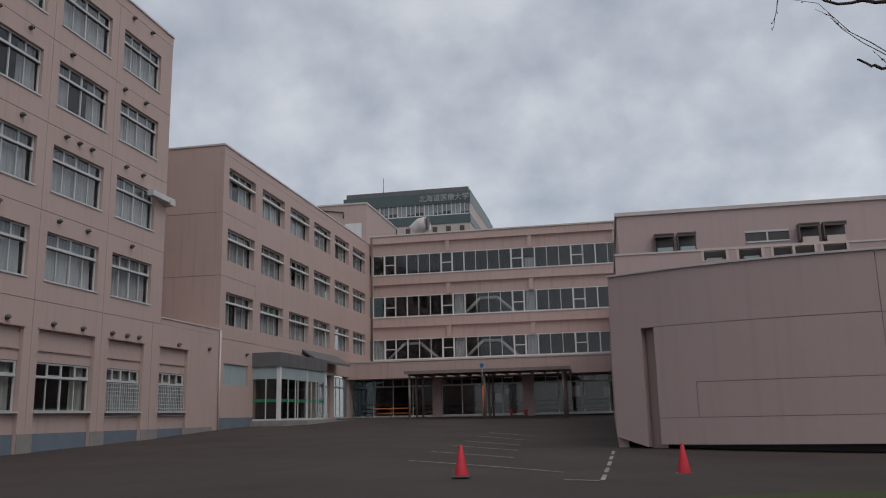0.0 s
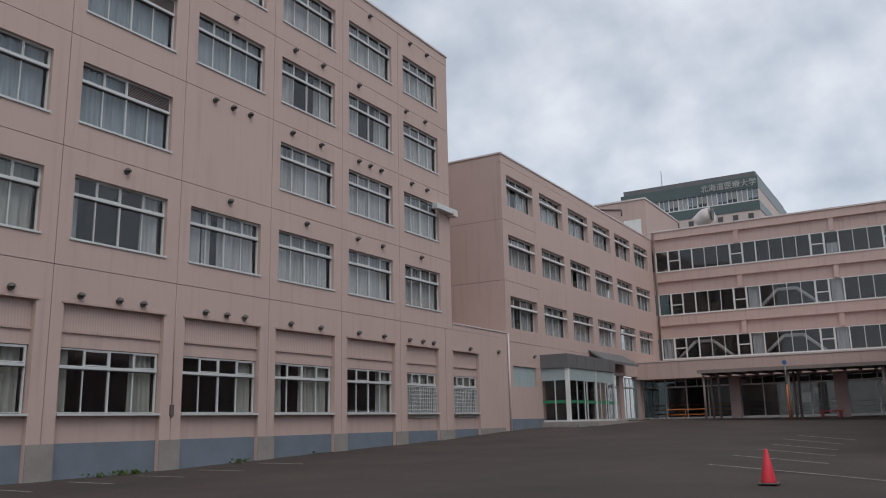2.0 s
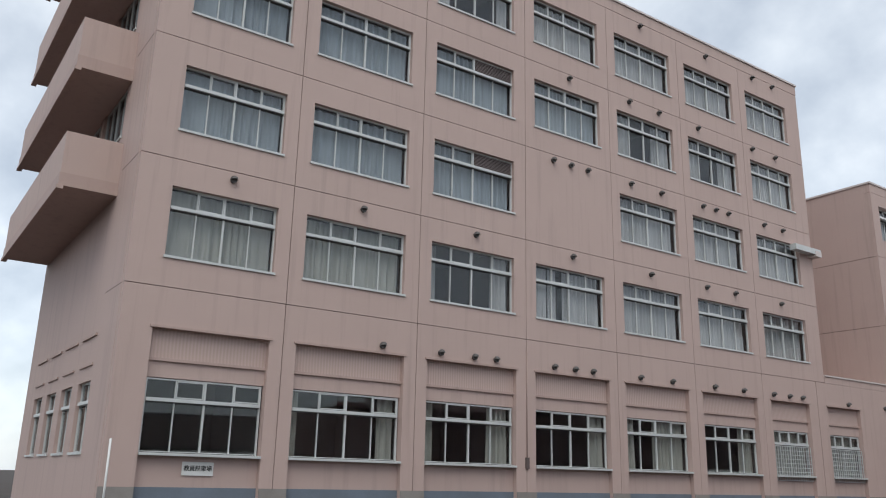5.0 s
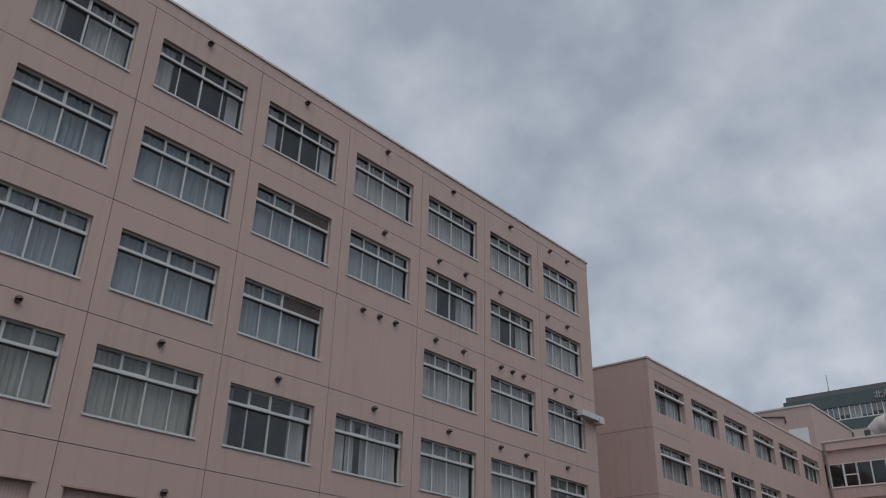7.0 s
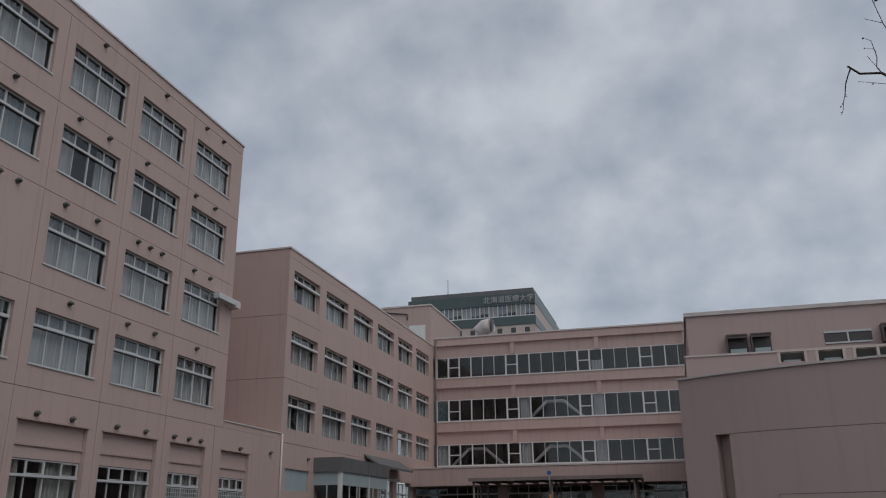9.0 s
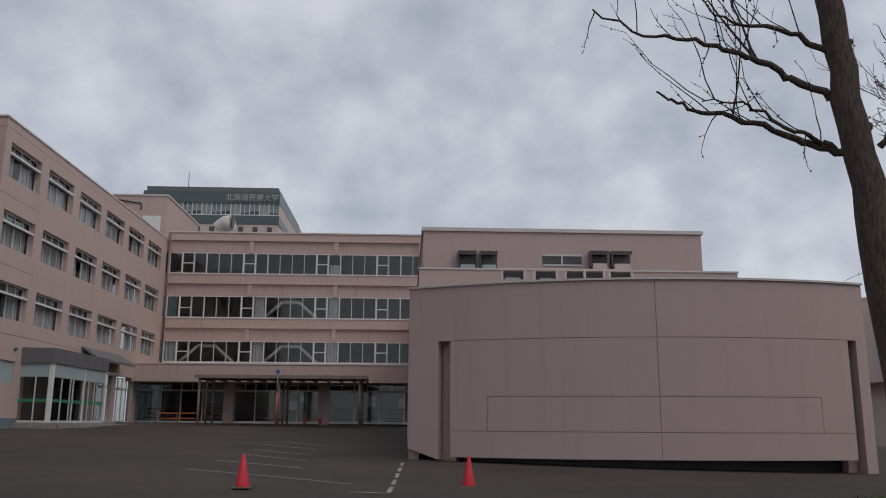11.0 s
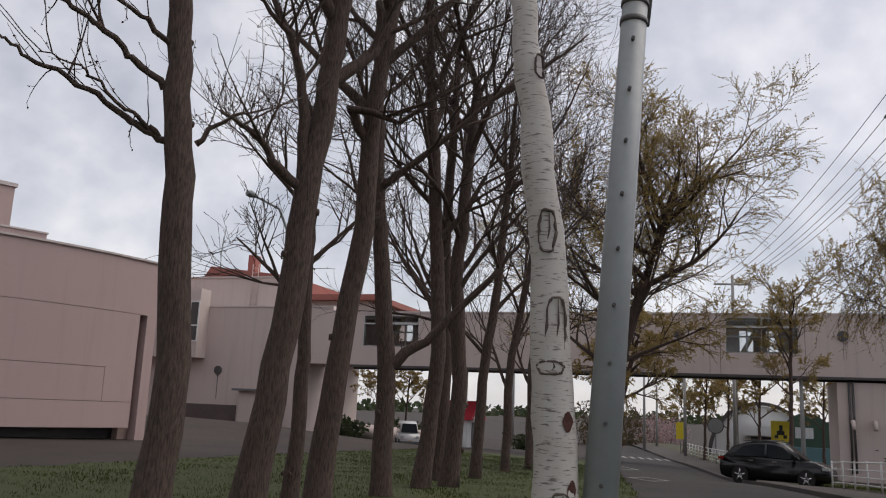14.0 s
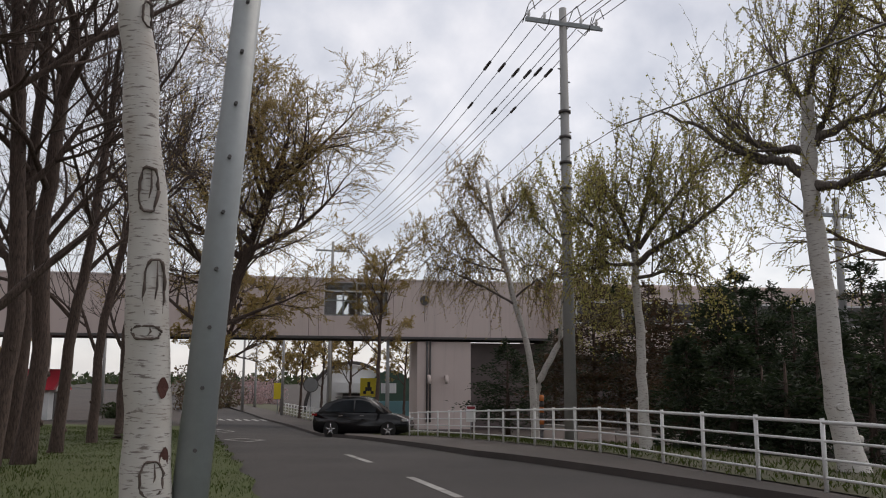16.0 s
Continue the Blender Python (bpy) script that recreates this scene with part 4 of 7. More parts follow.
upper = thing("plant_block", (0, 0, 0), "two stepped mauve upper storeys with plant recesses", "building")
part("wall", boxes((0.9, 16.6, 45, 45.3, 3, 12.1), (0.9, 1.2, 45.3, 82, 3, 12.1), (16.3, 16.6, 45.3, 60, 3, 12.1)), MAUVE, upper)
part("coping", boxes((0.8, 16.7, 44.9, 45.4, 12.1, 12.3), (0.8, 1.3, 45.4, 82, 12.1, 12.3)), COPING, upper)
part("roof", boxes((1.2, 16.3, 45.3, 60, 11.5, 11.7)), CONCRETE, upper)
part("plant_floor", boxes((0.6, 16.5, 40.3, 45, 6.6, 6.8)), CONCRETE, upper)
part("parapet", panel(0.6, 16.5, 5.5, 9.0, [(4.75, 5.75, 8.55, 9.0), (6.35, 7.35, 8.5, 9.0), (7.9, 8.75, 8.5, 9.0), (8.85, 9.7, 8.5, 9.0), (10.1, 11.1, 8.5, 9.0)], gap=0.0, thick=0.3, y0=40.0), MAUVE, upper)
part("plant_frame", boxes((4.6, 11.25, 39.98, 40.25, 9.0, 9.12), *[(x, x + 0.12, 39.98, 40.2, 8.5, 9.0) for x in (4.63, 5.75, 6.23, 7.35, 7.78, 8.74, 9.7, 9.98, 11.1)]), CREAM, upper)
for q0, q1 in ((0.55, 4.6), (11.25, 16.55)):
    part("parapet_coping", boxes((q0, q1, 39.95, 40.35, 9.0, 9.08)), COPING, upper)
# A dark sheet behind the openings stands in for the shade inside.
part("dark_recess", boxes((4.7, 11.2, 40.4, 40.5, 8.3, 9.02)), DARKMETAL, upper)
for x in (4.9, 6.6, 10.3):
    part("plant_unit", boxes((x, x + 0.7, 40.15, 40.38, 8.4, 8.66)), CREAM if x > 10 else SHUT, upper)
for x0, x1, z0, z1 in ((2.85, 3.85, 10.25, 10.85), (4.05, 5.0, 10.25, 10.85), (10.2, 11.2, 10.4, 10.95), (11.4, 12.5, 10.4, 10.95)):
    part("plant_hood", boxes((x0, x1, 44.5, 45.0, z1, z1 + 0.06), (x0 - 0.05, x0, 44.5, 45, z0 - 0.3, z1 + 0.06), (x0, x1, 44.55, 44.6, z1 - 0.14, z1)), BROWNMETAL, upper)
    # Flat dark sheet on the wall, in place of a shaded recess.
    part("dark_recess", boxes((x0, x1, 44.97, 45.02, z0 - 0.6, z1)), DARKMETAL, upper)
    part("fan_unit", boxes((x0 + 0.1, x1 - 0.1, 44.6, 44.95, z0 - 0.55, z0 - 0.1)), CREAM if x0 > 8 else SHUT, upper)
part("strip_window", boxes((7.55, 9.75, 44.95, 45.0, 10.2, 10.28), (7.55, 9.75, 44.95, 45.0, 10.75, 10.85), (8.6, 8.68, 44.95, 45.0, 10.28, 10.75)), ALU, upper)
part("dark_glass", boxes((7.55, 9.75, 44.985, 45.02, 10.2, 10.85)), DARKMETAL, upper)

# ---- the footbridge across the road ----
BR = Matrix.Translation((37.5, 43, 0)) @ Matrix.Rotation(math.atan2(-35, 15), 4, "Z")
bridge = thing("covered_footbridge", BR, "pale pink covered footbridge on a dark steel beam over the road", "bridge")
ZB, ZT = 4.25, 7.75
part("front_wall", panel(0, 60, ZB, ZT, [(2.3, 6.3, 5.5, 7.6), (25.5, 29.5, 5.5, 7.62), (44.0, 47.5, 5.5, 7.62)], gap=0.0, thick=0.2), CREAM, bridge)
part("rear_wall", panel(0, 60, ZB, ZT, [(3.4, 4.4, 6.2, 7.4), (26.4, 27.2, 5.9, 7.2), (28.0, 28.7, 5.9, 7.2)], gap=0.0, thick=0.2, y0=4.0), CREAM, bridge)
part("roof", boxes((0, 60, -0.05, 4.25, ZT, ZT + 0.1)), COPING, bridge)
part("deck", boxes((0, 60, 0.2, 4.0, ZB, ZB + 0.2)), ROOM, bridge)
part("beam", boxes((0, 60, -0.03, 0.3, ZB - 0.14, ZB - 0.002)), DARKMETAL, bridge)
part("beam", boxes((0, 60, 3.9, 4.2, ZB - 0.12, ZB - 0.002)), DARKMETAL, bridge)
for u in (14, 24.6, 25.2, 29.8, 36):
    part("panel_joint", boxes((u, u + 0.03, -0.004, 0.0, ZB, ZT)), JOINT, bridge)
for u0, w in ((2.3, 4.0), (25.5, 4.0), (44.0, 3.5)):
    window(bridge, u0, 5.5, w, 2.1, depth=0.03, cols=2, split=0.28, drapes=(), sill=False)
    part("inner_bar", boxes((u0, u0 + w, 1.6, 1.7, 6.55, 6.65), (u0, u0 + w, 1.6, 1.7, 7.2, 7.3), (u0 + 1.2, u0 + 1.3, 1.6, 1.7, 5.5, 7.6), (u0 + 2.4, u0 + 2.5, 1.6, 1.7, 5.5, 7.6)), WHITE, bridge)
    part("brace", bars(([(u0 + 0.2, 2, ZB), (u0 + 2.2, 2, ZT)], 0.16, 6)), YEL, bridge, "yellow painted diagonal steel brace")
for u in (22.9, 31.8, -8.7):
    part("round_vent", bars(([(u, -0.12, 6.55), (u, 0.02, 6.55)], 0.30, 16), ([(u, -0.02, 5.2), (u, -0.02, 6.3)], 0.012, 4)), DARKMETAL, bridge) if u > 0 else None
for u in (9.0, 19.0):
    part("pier", bars(([(u, 2, -2), (u, 2, ZB)], 0.22, 12)), CREAM, bridge)
part("support_block", boxes((31.4, 34.8, 0.25, 4.5, -2, ZB - 0.28)), CREAM, bridge)
# The dark brown stands for shade on this side of the support.
part("support_side", boxes((34.8, 47, 1.6, 5.0, -2, ZB - 0.28)), BROWNMETAL, bridge)
part("pipe", bars(([(32.0, 0.15, -1), (32.0, 0.15, 4.0)], 0.06, 6), ([(32.2, 0.15, -1), (32.2, 0.15, 4.0)], 0.06, 6)), DARKMETAL, bridge)
for u in (32.1, 33.2):
    part("bent_vent", bars(([(u, 0.3, 1.8), (u, -0.15, 1.8), (u, -0.3, 1.6), (u, -0.3, 1.35)], 0.12, 8)), CREAM, bridge)

annex = thing("bridge_annex", BR, "pale pink annex building at the end of the footbridge", "building")
part("wall", boxes((-22, -2.4, 0.0, 4.2, -1.5, 8.1)), CREAM, annex)
part("bridge_end", boxes((-2.4, 0, 0.0, 4.2, 4.25, 8.1)), CREAM, annex)
part("upper_wall", boxes((-16, -5.6, 2.2, 4.2, 6, 10.6)), CREAM, annex)
part("upper_coping", boxes((-16, -5.5, 2.1, 4.3, 10.6, 10.7)), COPING, annex)
part("coping", boxes((-11.7, 0, -0.05, 4.25, 8.1, 8.2)), COPING, annex)
part("bay_window", boxes((-16, -9.9, -1.2, 0.0, 4.4, 9.3)), CREAM, annex)
part("window_glass", boxes((-10.6, -9.95, -1.23, -1.2, 5.6, 8.3)), DARKMETAL, annex)
part("window_frame", boxes((-10.65, -9.9, -1.26, -1.2, 5.5, 5.6), (-10.65, -9.9, -1.26, -1.2, 8.3, 8.4), (-9.98, -9.9, -1.26, -1.2, 5.6, 8.3), (-10.65, -9.9, -1.26, -1.2, 6.6, 6.7)), WHITE, annex)
part("dark_base", boxes((-11.62, -7.0, -0.04, 0.0, -1.0, 1.2)), BROWNMETAL, annex)
part("round_vent", bars(([(-8.7, -0.12, 3.6), (-8.7, 0.02, 3.6)], 0.30, 16), ([(-8.7, -0.02, 1.6), (-8.7, -0.02, 3.3)], 0.02, 4)), DARKMETAL, annex)
part("ladder", bars(([(-7.9, 2.1, 8.2), (-7.9, 2.1, 11.6)], 0.03, 5), ([(-7.4, 2.1, 8.2), (-7.4, 2.1, 11.6)], 0.03, 5), *[([(-7.9, 2.1, 8.5 + 0.35 * i), (-7.4, 2.1, 8.5 + 0.35 * i)], 0.02, 4) for i in range(9)]), CREAM, annex)
part("lean_to", boxes((-5.9, -4.2, -1.6, 0, 0.0, 2.2)), CREAM, annex)
part("lean_to_roof", boxes((-6.3, -4.0, -1.9, 0.0, 2.2, 2.34)), DG, annex)
REDROOF = surface("faded_red_sheet_roof", (0.40, 0.13, 0.10), (0.28, 0.10, 0.08), 0.6)
redb = thing("red_roofed_building", BR @ Matrix.Translation((-7.3, 0, 1.3)), "distant building under a faded red sheet roof with a chimney", "building")
part("wall", boxes((-14, -2, 16, 26, -3, 9.5)), CREAM, redb)
part("upper_wall", boxes((-2, 3, 16, 26, 4.5, 9.5)), CREAM, redb)
rb_bm = bmesh.new()
prism(rb_bm, [(-15, 9.6), (-4.5, 9.6), (-4.5, 11.6), (-13.0, 12.6)], 15, 27)
part("roof", rb_bm, REDROOF, redb)
part("roof_low", boxes((-4.5, 4, 15, 27, 9.4, 9.9)), REDROOF, redb)
part("chimney", boxes((-10.9, -10.1, 18, 19, 10, 14.2)), REDROOF, redb)

# ---- verge, pavement and fence ----
def lot_edge(x):
    return 16.0 + (x - 4.2) * 0.44


def verge(u, v):
    """u: along the road, v: 0 at the road, 1 at the forecourt."""
    x0, y0 = along(u, 0.30 - 0.08 * math.sin(u * 2.1))
    nx, ny = -SIDE.x, -SIDE.y
    reach = (15.5 - 2.0 * max(0.0, min(1.0, (8.5 - x0) / 6)) + (x0 - 4.2) * 0.44 - y0) / (ny - 0.44 * nx)
    reach = max(0.4, reach + 0.12 * math.sin(u * 3.3)) * min(1, max(0.03, (34 - u) / 6))
    return x0 + nx * reach * v, y0 + ny * reach * v


VS = [i / 14 for i in range(15)]
tagged(part("verge", sheet([-26 + 0.5 * i for i in range(120)], VS, verge, 0.10, GRASSM, "verge"), GRASSM), "mown spring grass verge beneath the trees", "grass", kind="structure")
def fence_at(s):
    """How far across from the near road edge the fence stands."""
    return 8.35 - 0.065 * min(12.0, max(0.0, 10 - s))


PAVE = surface("old_pavement", (0.085, 0.07, 0.062), (0.045, 0.038, 0.034), 0.9, 30, 0.5, 0.8, 0.5, 0, True)
tagged(part("pavement", sheet(ROAD_S, [0.12, 1.0, 2.0, 3.4], lambda s, v: along(s, kerb_at(s) + v), 0.15, PAVE, "pavement"), PAVE), "worn asphalt pavement with weeds", "pavement", kind="structure")


def kerb(name, w, lift):
    bm = bmesh.new()
    prev = None
    for s in [-20 + 0.6 * i for i in range(160)]:
        ring = []
        for dw, dz in ((0, -0.1), (0.02, lift), (0.15, lift), (0.15, -0.1)):
            x, y = along(s, kerb_at(s) + dw)
            ring.append(bm.verts.new((x, y, level(x, y) + dz)))
        if prev:
            for j in range(4):
                bm.faces.new((prev[j], ring[j], ring[(j + 1) % 4], prev[(j + 1) % 4]))
        prev = ring
    tagged(part(name, bm, PAVE), "low worn concrete kerb stones along the road", "kerb", kind="structure")


kerb("kerb", 0.0, 0.16)
SOIL = surface("rough_grass_and_soil", (0.06, 0.07, 0.025), (0.07, 0.055, 0.04), 0.95, 9, 0.7, 0.8, 0.8, 0, True)
tagged(part("planted_strip", sheet(ROAD_S, [0.05, 1.0, 2.0, 3.6], lambda s, v: along(s, fence_at(s) + v), 0.17, SOIL, "planted_strip"), SOIL), "strip of rough grass behind the fence", "grass", kind="structure")


def flat_mark(name, s0, s1, w0, w1, lift=0.036):
    bm = bmesh.new()
    n = max(1, round((s1 - s0) / 1.5))
    vs = []
    for i in range(n + 1):
        s = s0 + (s1 - s0) * i / n
        vs.append([bm.verts.new((x, y, level(x, y) + lift)) for x, y in (along(s, w0), along(s, w1))])
    for a, b in zip(vs, vs[1:]):
        bm.faces.new((a[0], b[0], b[1], a[1]))
    me = finish(bm, LINE, name)
    if me.polygons[0].normal.z < 0:
        me.flip_normals()
    return me


marks = thing("road_markings", (0, 0, 0), "worn white road markings on the asphalt", "road marking", kind="structure")
for s in (-9.0, -3.1, 2.7):
    part("dash", flat_mark("dash", s, s + 2.7, 2.85, 2.99), LINE, marks)
for s0, s1, w0, w1 in ((13.2, 17.4, 0.5, 1.95), (26.8, 31.4, 0.4, 1.75)):
    sm, wm = (s0 + s1) / 2, (w0 + w1) / 2
    for pa_, pb_ in (((s0, wm), (sm, w1)), ((sm, w1), (s1, wm)), ((s1, wm), (sm, w0)), ((sm, w0), (s0, wm))):
        bm = bmesh.new()
        vs = []
        for s, w in (pa_, pb_):
            k = 0.78
            for q in (1.0, k):
                x, y = along(sm + (s - sm) * q, wm + (w - wm) * q)
                vs.append(bm.verts.new((x, y, level(x, y) + 0.04)))
        bm.faces.new((vs[0], vs[2], vs[3], vs[1]))
        me = finish(bm, LINE, "diamond_mark")
        if me.polygons[0].normal.z < 0:
            me.flip_normals()
        part("diamond_mark", me, LINE, marks)
for i in range(9):
    part("crossing_bar", flat_mark("crossing_bar", 48.3, 51.6, 0.3 + 0.62 * i, 0.62 + 0.62 * i), LINE, marks)

fence = thing("road_fence", (0, 0, 0), "white painted tubular four-rail roadside fence", "fence")


def fence_run(s0, s1, step=1.4, h=1.0):
    n = round((s1 - s0) / step)
    pts = []
    for i in range(n + 1):
        s = s0 + (s1 - s0) * i / n
        x, y = along(s, fence_at(s))
        pts.append(Vector((x, y, level(x, y) + 0.12)))
    for p in pts:
        part("post", bars(([p, p + Vector((0, 0, h))], 0.032, 8)), WHITE, fence)
    for z in (0.22, 0.46, 0.70, 0.95):
        part("rail", bars(([p + Vector((0, 0, z)) for p in pts], 0.03 if z > 0.9 else 0.021, 6)), WHITE, fence)


fence_run(-20, 20.4)
fence_run(29, 60)

# ---- bay lines and cones on the forecourt ----
lot = thing("bay_markings", (0, 0, 0), "worn white parking bay lines on the asphalt", "road marking", kind="structure")


def bay_line(x0, y0, x1, y1, w=0.1):
    d = Vector((x1 - x0, y1 - y0, 0))
    n = max(1, round(d.length))
    q = Vector((-d.y, d.x, 0)).normalized() * w / 2
    bm = bmesh.new()
    vs = []
    for i in range(n + 1):
        p = Vector((x0, y0, 0)) + d * i / n
        vs.append([bm.verts.new((c.x, c.y, level(c.x, c.y) + 0.02)) for c in (p - q, p + q)])
    for a, b in zip(vs, vs[1:]):
        bm.faces.new((a[0], b[0], b[1], a[1]))
    me = finish(bm, LINE, "line")
    if me.polygons[0].normal.z < 0:
        me.flip_normals()
    part("line", me, LINE, lot)


for xa, ya, xb, yb_ in ((-6.0, 24.1, -1.2, 19.8), (-6.2, 28.3, -3.0, 25.0), (-6.1, 31.8, -3.2, 28.4), (-6.2, 35.1, -3.4, 31.4), (-6.4, 39.4, -3.6, 35.1), (-6.2, 42.6, -3.4, 38.2)):
    bay_line(xa, ya, xb, yb_, 0.08)
for i in range(5):
    bay_line(-0.3 + 0.056 * i, 17.9 + 2.1 * i, -0.26 + 0.056 * i, 19.3 + 2.1 * i, 0.1)
bay_line(-1.1, 17.8, -0.35, 17.75)
for y in (8.5, 11.0, 13.5, 16.0, 18.5, 21.0, 24):
    bay_line(-22.8, y, -20.3, y - 0.3)

RED = surface("red_cone_plastic", (0.62, 0.02, 0.04), (0.45, 0.015, 0.03), 0.45, 15, 3, 0.4, 0.1)


def cone(x, y):
    c = thing("traffic_cone", (x, y, level(x, y)), "red plastic traffic cone with a white mark on a dark base", "traffic cone", "cones on the forecourt")
    bm = bmesh.new()
    lathe(bm, [(0.155, 0.03), (0.15, 0.05), (0.035, 0.68), (0.02, 0.70)], 20)
    part("body", bm, RED, c)
    bm = bmesh.new()
    box(bm, -0.19, 0.19, -0.19, 0.19, 0.0, 0.035)
    bmesh.ops.bevel(bm, geom=bm.edges[:], offset=0.012, segments=1, affect="EDGES")
    part("base", bm, DARKMETAL, c)
    bm = bmesh.new()
    box(bm, -0.018, 0.018, -0.125, -0.1, 0.16, 0.42)
    part("mark", bm, WHITE, c).matrix_basis = pose(0, 0.012, 0, -10.5, 0, 0)


cone(-3.36, 18.2)
cone(1.53, 20.1)

# ---- trees ----


class Wood:
    """Collects round limbs and small leaves as plain vertex lists."""

    def __init__(self):
        self.v, self.f = [], []

    def limb(self, pts, radii, sides):
        base = len(self.v)
        n = len(pts)
        for i in range(n):
            d = pts[min(i + 1, n - 1)] - pts[max(i - 1, 0)]
            d.normalize()
            a = d.orthogonal().normalized() if abs(d.z) > 0.9 else d.cross(Vector((0, 0, 1))).normalized()
            b = d.cross(a)
            for j in range(sides):
                q = 2 * math.pi * j / sides
                self.v.append(pts[i] + radii[i] * (math.cos(q) * a + math.sin(q) * b))
        for i in range(n - 1):
            for j in range(sides):
                k = (j + 1) % sides
                self.f.append((base + i * sides + j, base + i * sides + k, base + (i + 1) * sides + k, base + (i + 1) * sides + j))

    def leaf(self, p, d, size, rnd, broad=0.42):
        base = len(self.v)
        a = Vector((rnd.uniform(-1, 1), rnd.uniform(-1, 1), rnd.uniform(-1, 1))).normalized()
        side = d.cross(a).normalized() * size * broad
        self.v += [p, p + d * size * 0.5 + side, p + d * size, p + d * size * 0.5 - side]
        self.f.append((base, base + 1, base + 2, base + 3))

    def mesh(self, name, mat):
        me = bpy.data.meshes.new(name)
        me.from_pydata([tuple(p) for p in self.v], [], self.f)
        me.materials.append(mat)
        me.polygons.foreach_set("use_smooth", [True] * len(self.f))
        me.update()
        return me


def grow(wood, twigs, leaves, rnd, start, way, length, radius, depth, spec):
    """One limb with its side limbs; spec: droop, spread, wiggle, leaf settings."""
    n = max(3, min(9, int(length / spec["seg"])))
    pts, radii = [start.copy()], [radius]
    d = way.normalized()
    for i in range(n):
        d = d + Vector((rnd.gauss(0, 1), rnd.gauss(0, 1), rnd.gauss(0, 1))) * spec["wiggle"]
        d.z += spec["lift"] if depth < spec["turn"] else -spec["droop"]
        d.normalize()
        pts.append(pts[-1] + d * length / n)
        radii.append(max(spec["thin"], radius * (1 - 0.8 * (i + 1) / n)))
    target = wood if depth < 2 else twigs
    target.limb(pts, radii, 8 if depth == 0 else 6 if depth == 1 else 4 if depth == 2 else 3)
    if depth >= spec["depth"]:
        if leaves is not None:
            for i in range(1, len(pts)):
                for q in range(spec["leaves"]):
                    f = rnd.random()
                    p = pts[i - 1].lerp(pts[i], f)
                    ld = Vector((rnd.uniform(-1, 1), rnd.uniform(-1, 1), rnd.uniform(-1.0, 0.6))).normalized()
                    leaves.leaf(p, ld, spec["leaf"] * rnd.uniform(0.6, 1.3), rnd)
        return
    count = spec["kids"][depth]
    for c in range(count):
        f = 0.22 + 0.78 * (c + rnd.random() * 0.8) / count
        i = min(n - 1, int(f * n))
        p = pts[i].lerp(pts[i + 1], f * n - i) if f * n - i <= 1 else pts[i + 1]
        local = (pts[min(i + 1, n)] - pts[i]).normalized()
        out = Vector((rnd.gauss(0, 1), rnd.gauss(0, 1), rnd.gauss(0.1, 0.6)))
        out = (out - out.dot(local) * local).normalized()
        w = local * math.cos(spec["spread"]) + out * math.sin(spec["spread"]) * rnd.uniform(0.7, 1.25)
        grow(wood, twigs, leaves, rnd, p, w, length * rnd.uniform(0.42, 0.72) * (1.08 - 0.45 * f) * spec.get("reach", 1.0), max(spec["thin"], radii[i] * rnd.uniform(0.45, 0.7)), depth + 1, spec)


BARE = dict(seg=0.30, wiggle=0.085, lift=0.055, droop=-0.03, turn=9, thin=0.0042, depth=3, kids=(6, 5, 4), spread=0.70, leaves=1, leaf=0.032, reach=1.28)


def polar(h, dist, up=0.0):
    """A place at a compass bearing from the standpoint, clockwise from ahead along the long wall."""
    x, y = dist * math.sin(radians(h)), dist * math.cos(radians(h))
    return Vector((x, y, level(x, y) + up))


def tree(name, base, trunk, radius, limbs, spec, barkmat, twigmat, leafmat, label, seed, knots=0, group=""):
    """A tree: its trunk through points (dx, dy, height); limbs: (height fraction, bearing, rise, length, radius)."""
    rnd = random.Random(seed)
    root = thing(name, base, label, "tree", group)
    pts = [Vector(p) for p in trunk]
    fine, radii = [], []
    n = 26
    for i in range(n + 1):
        f = i / n * (len(pts) - 1)
        k = min(len(pts) - 2, int(f))
        p = pts[k].lerp(pts[k + 1], f - k)
        hgt = i / n
        flare = 1 + 0.35 * math.exp(-p.z / 0.35) if p.z < 2 else 1
        fine.append(p + Vector((rnd.gauss(0, 0.012), rnd.gauss(0, 0.012), 0)))
        radii.append(radius * flare * (1 - 0.55 * hgt) * rnd.uniform(0.97, 1.03))
    bm = bmesh.new()
    tube(bm, fine, radii, 14)
    for v in bm.verts:
        v.co += Vector((noise.noise(v.co * 3 + Vector((seed, 0, 0))), noise.noise(v.co * 3 + Vector((0, seed, 0))), 0)) * radius * 0.06
    for q in range(knots):
        i = rnd.randrange(5, n - 4)
        a = rnd.uniform(0, 6.28)
        o = Vector((math.cos(a), math.sin(a), 0))
        tube(bm, [fine[i] + o * radii[i] * 0.7, fine[i] + o * (radii[i] * 1.12 + 0.02)], [radii[i] * 0.42, radii[i] * 0.26], 8)
    part("trunk", bm, barkmat, root)
    wood, twigs, leaves = Wood(), Wood(), Wood() if leafmat else None
    for hf, bearing, rise, ln, rad in limbs:
        k = hf * n
        i = min(n - 1, int(k))
        p = fine[i].lerp(fine[i + 1], k - i)
        a = radians(bearing)
        way = Vector((math.sin(a) * math.cos(rise), math.cos(a) * math.cos(rise), math.sin(rise)))
        grow(wood, twigs, leaves, rnd, p, way, ln, rad, 0, spec)
    if wood.v:
        tagged(part("branchwork", wood.mesh("branchwork", barkmat if barkmat is not BIRCH else twigmat), barkmat, root), kind="stuff")
        tagged(part("twigwork", twigs.mesh("twigwork", twigmat), twigmat, root), kind="stuff")
    if leaves is not None and leaves.v:
        tagged(part("foliage", leaves.mesh("foliage", leafmat), leafmat, root), kind="stuff")
    return root


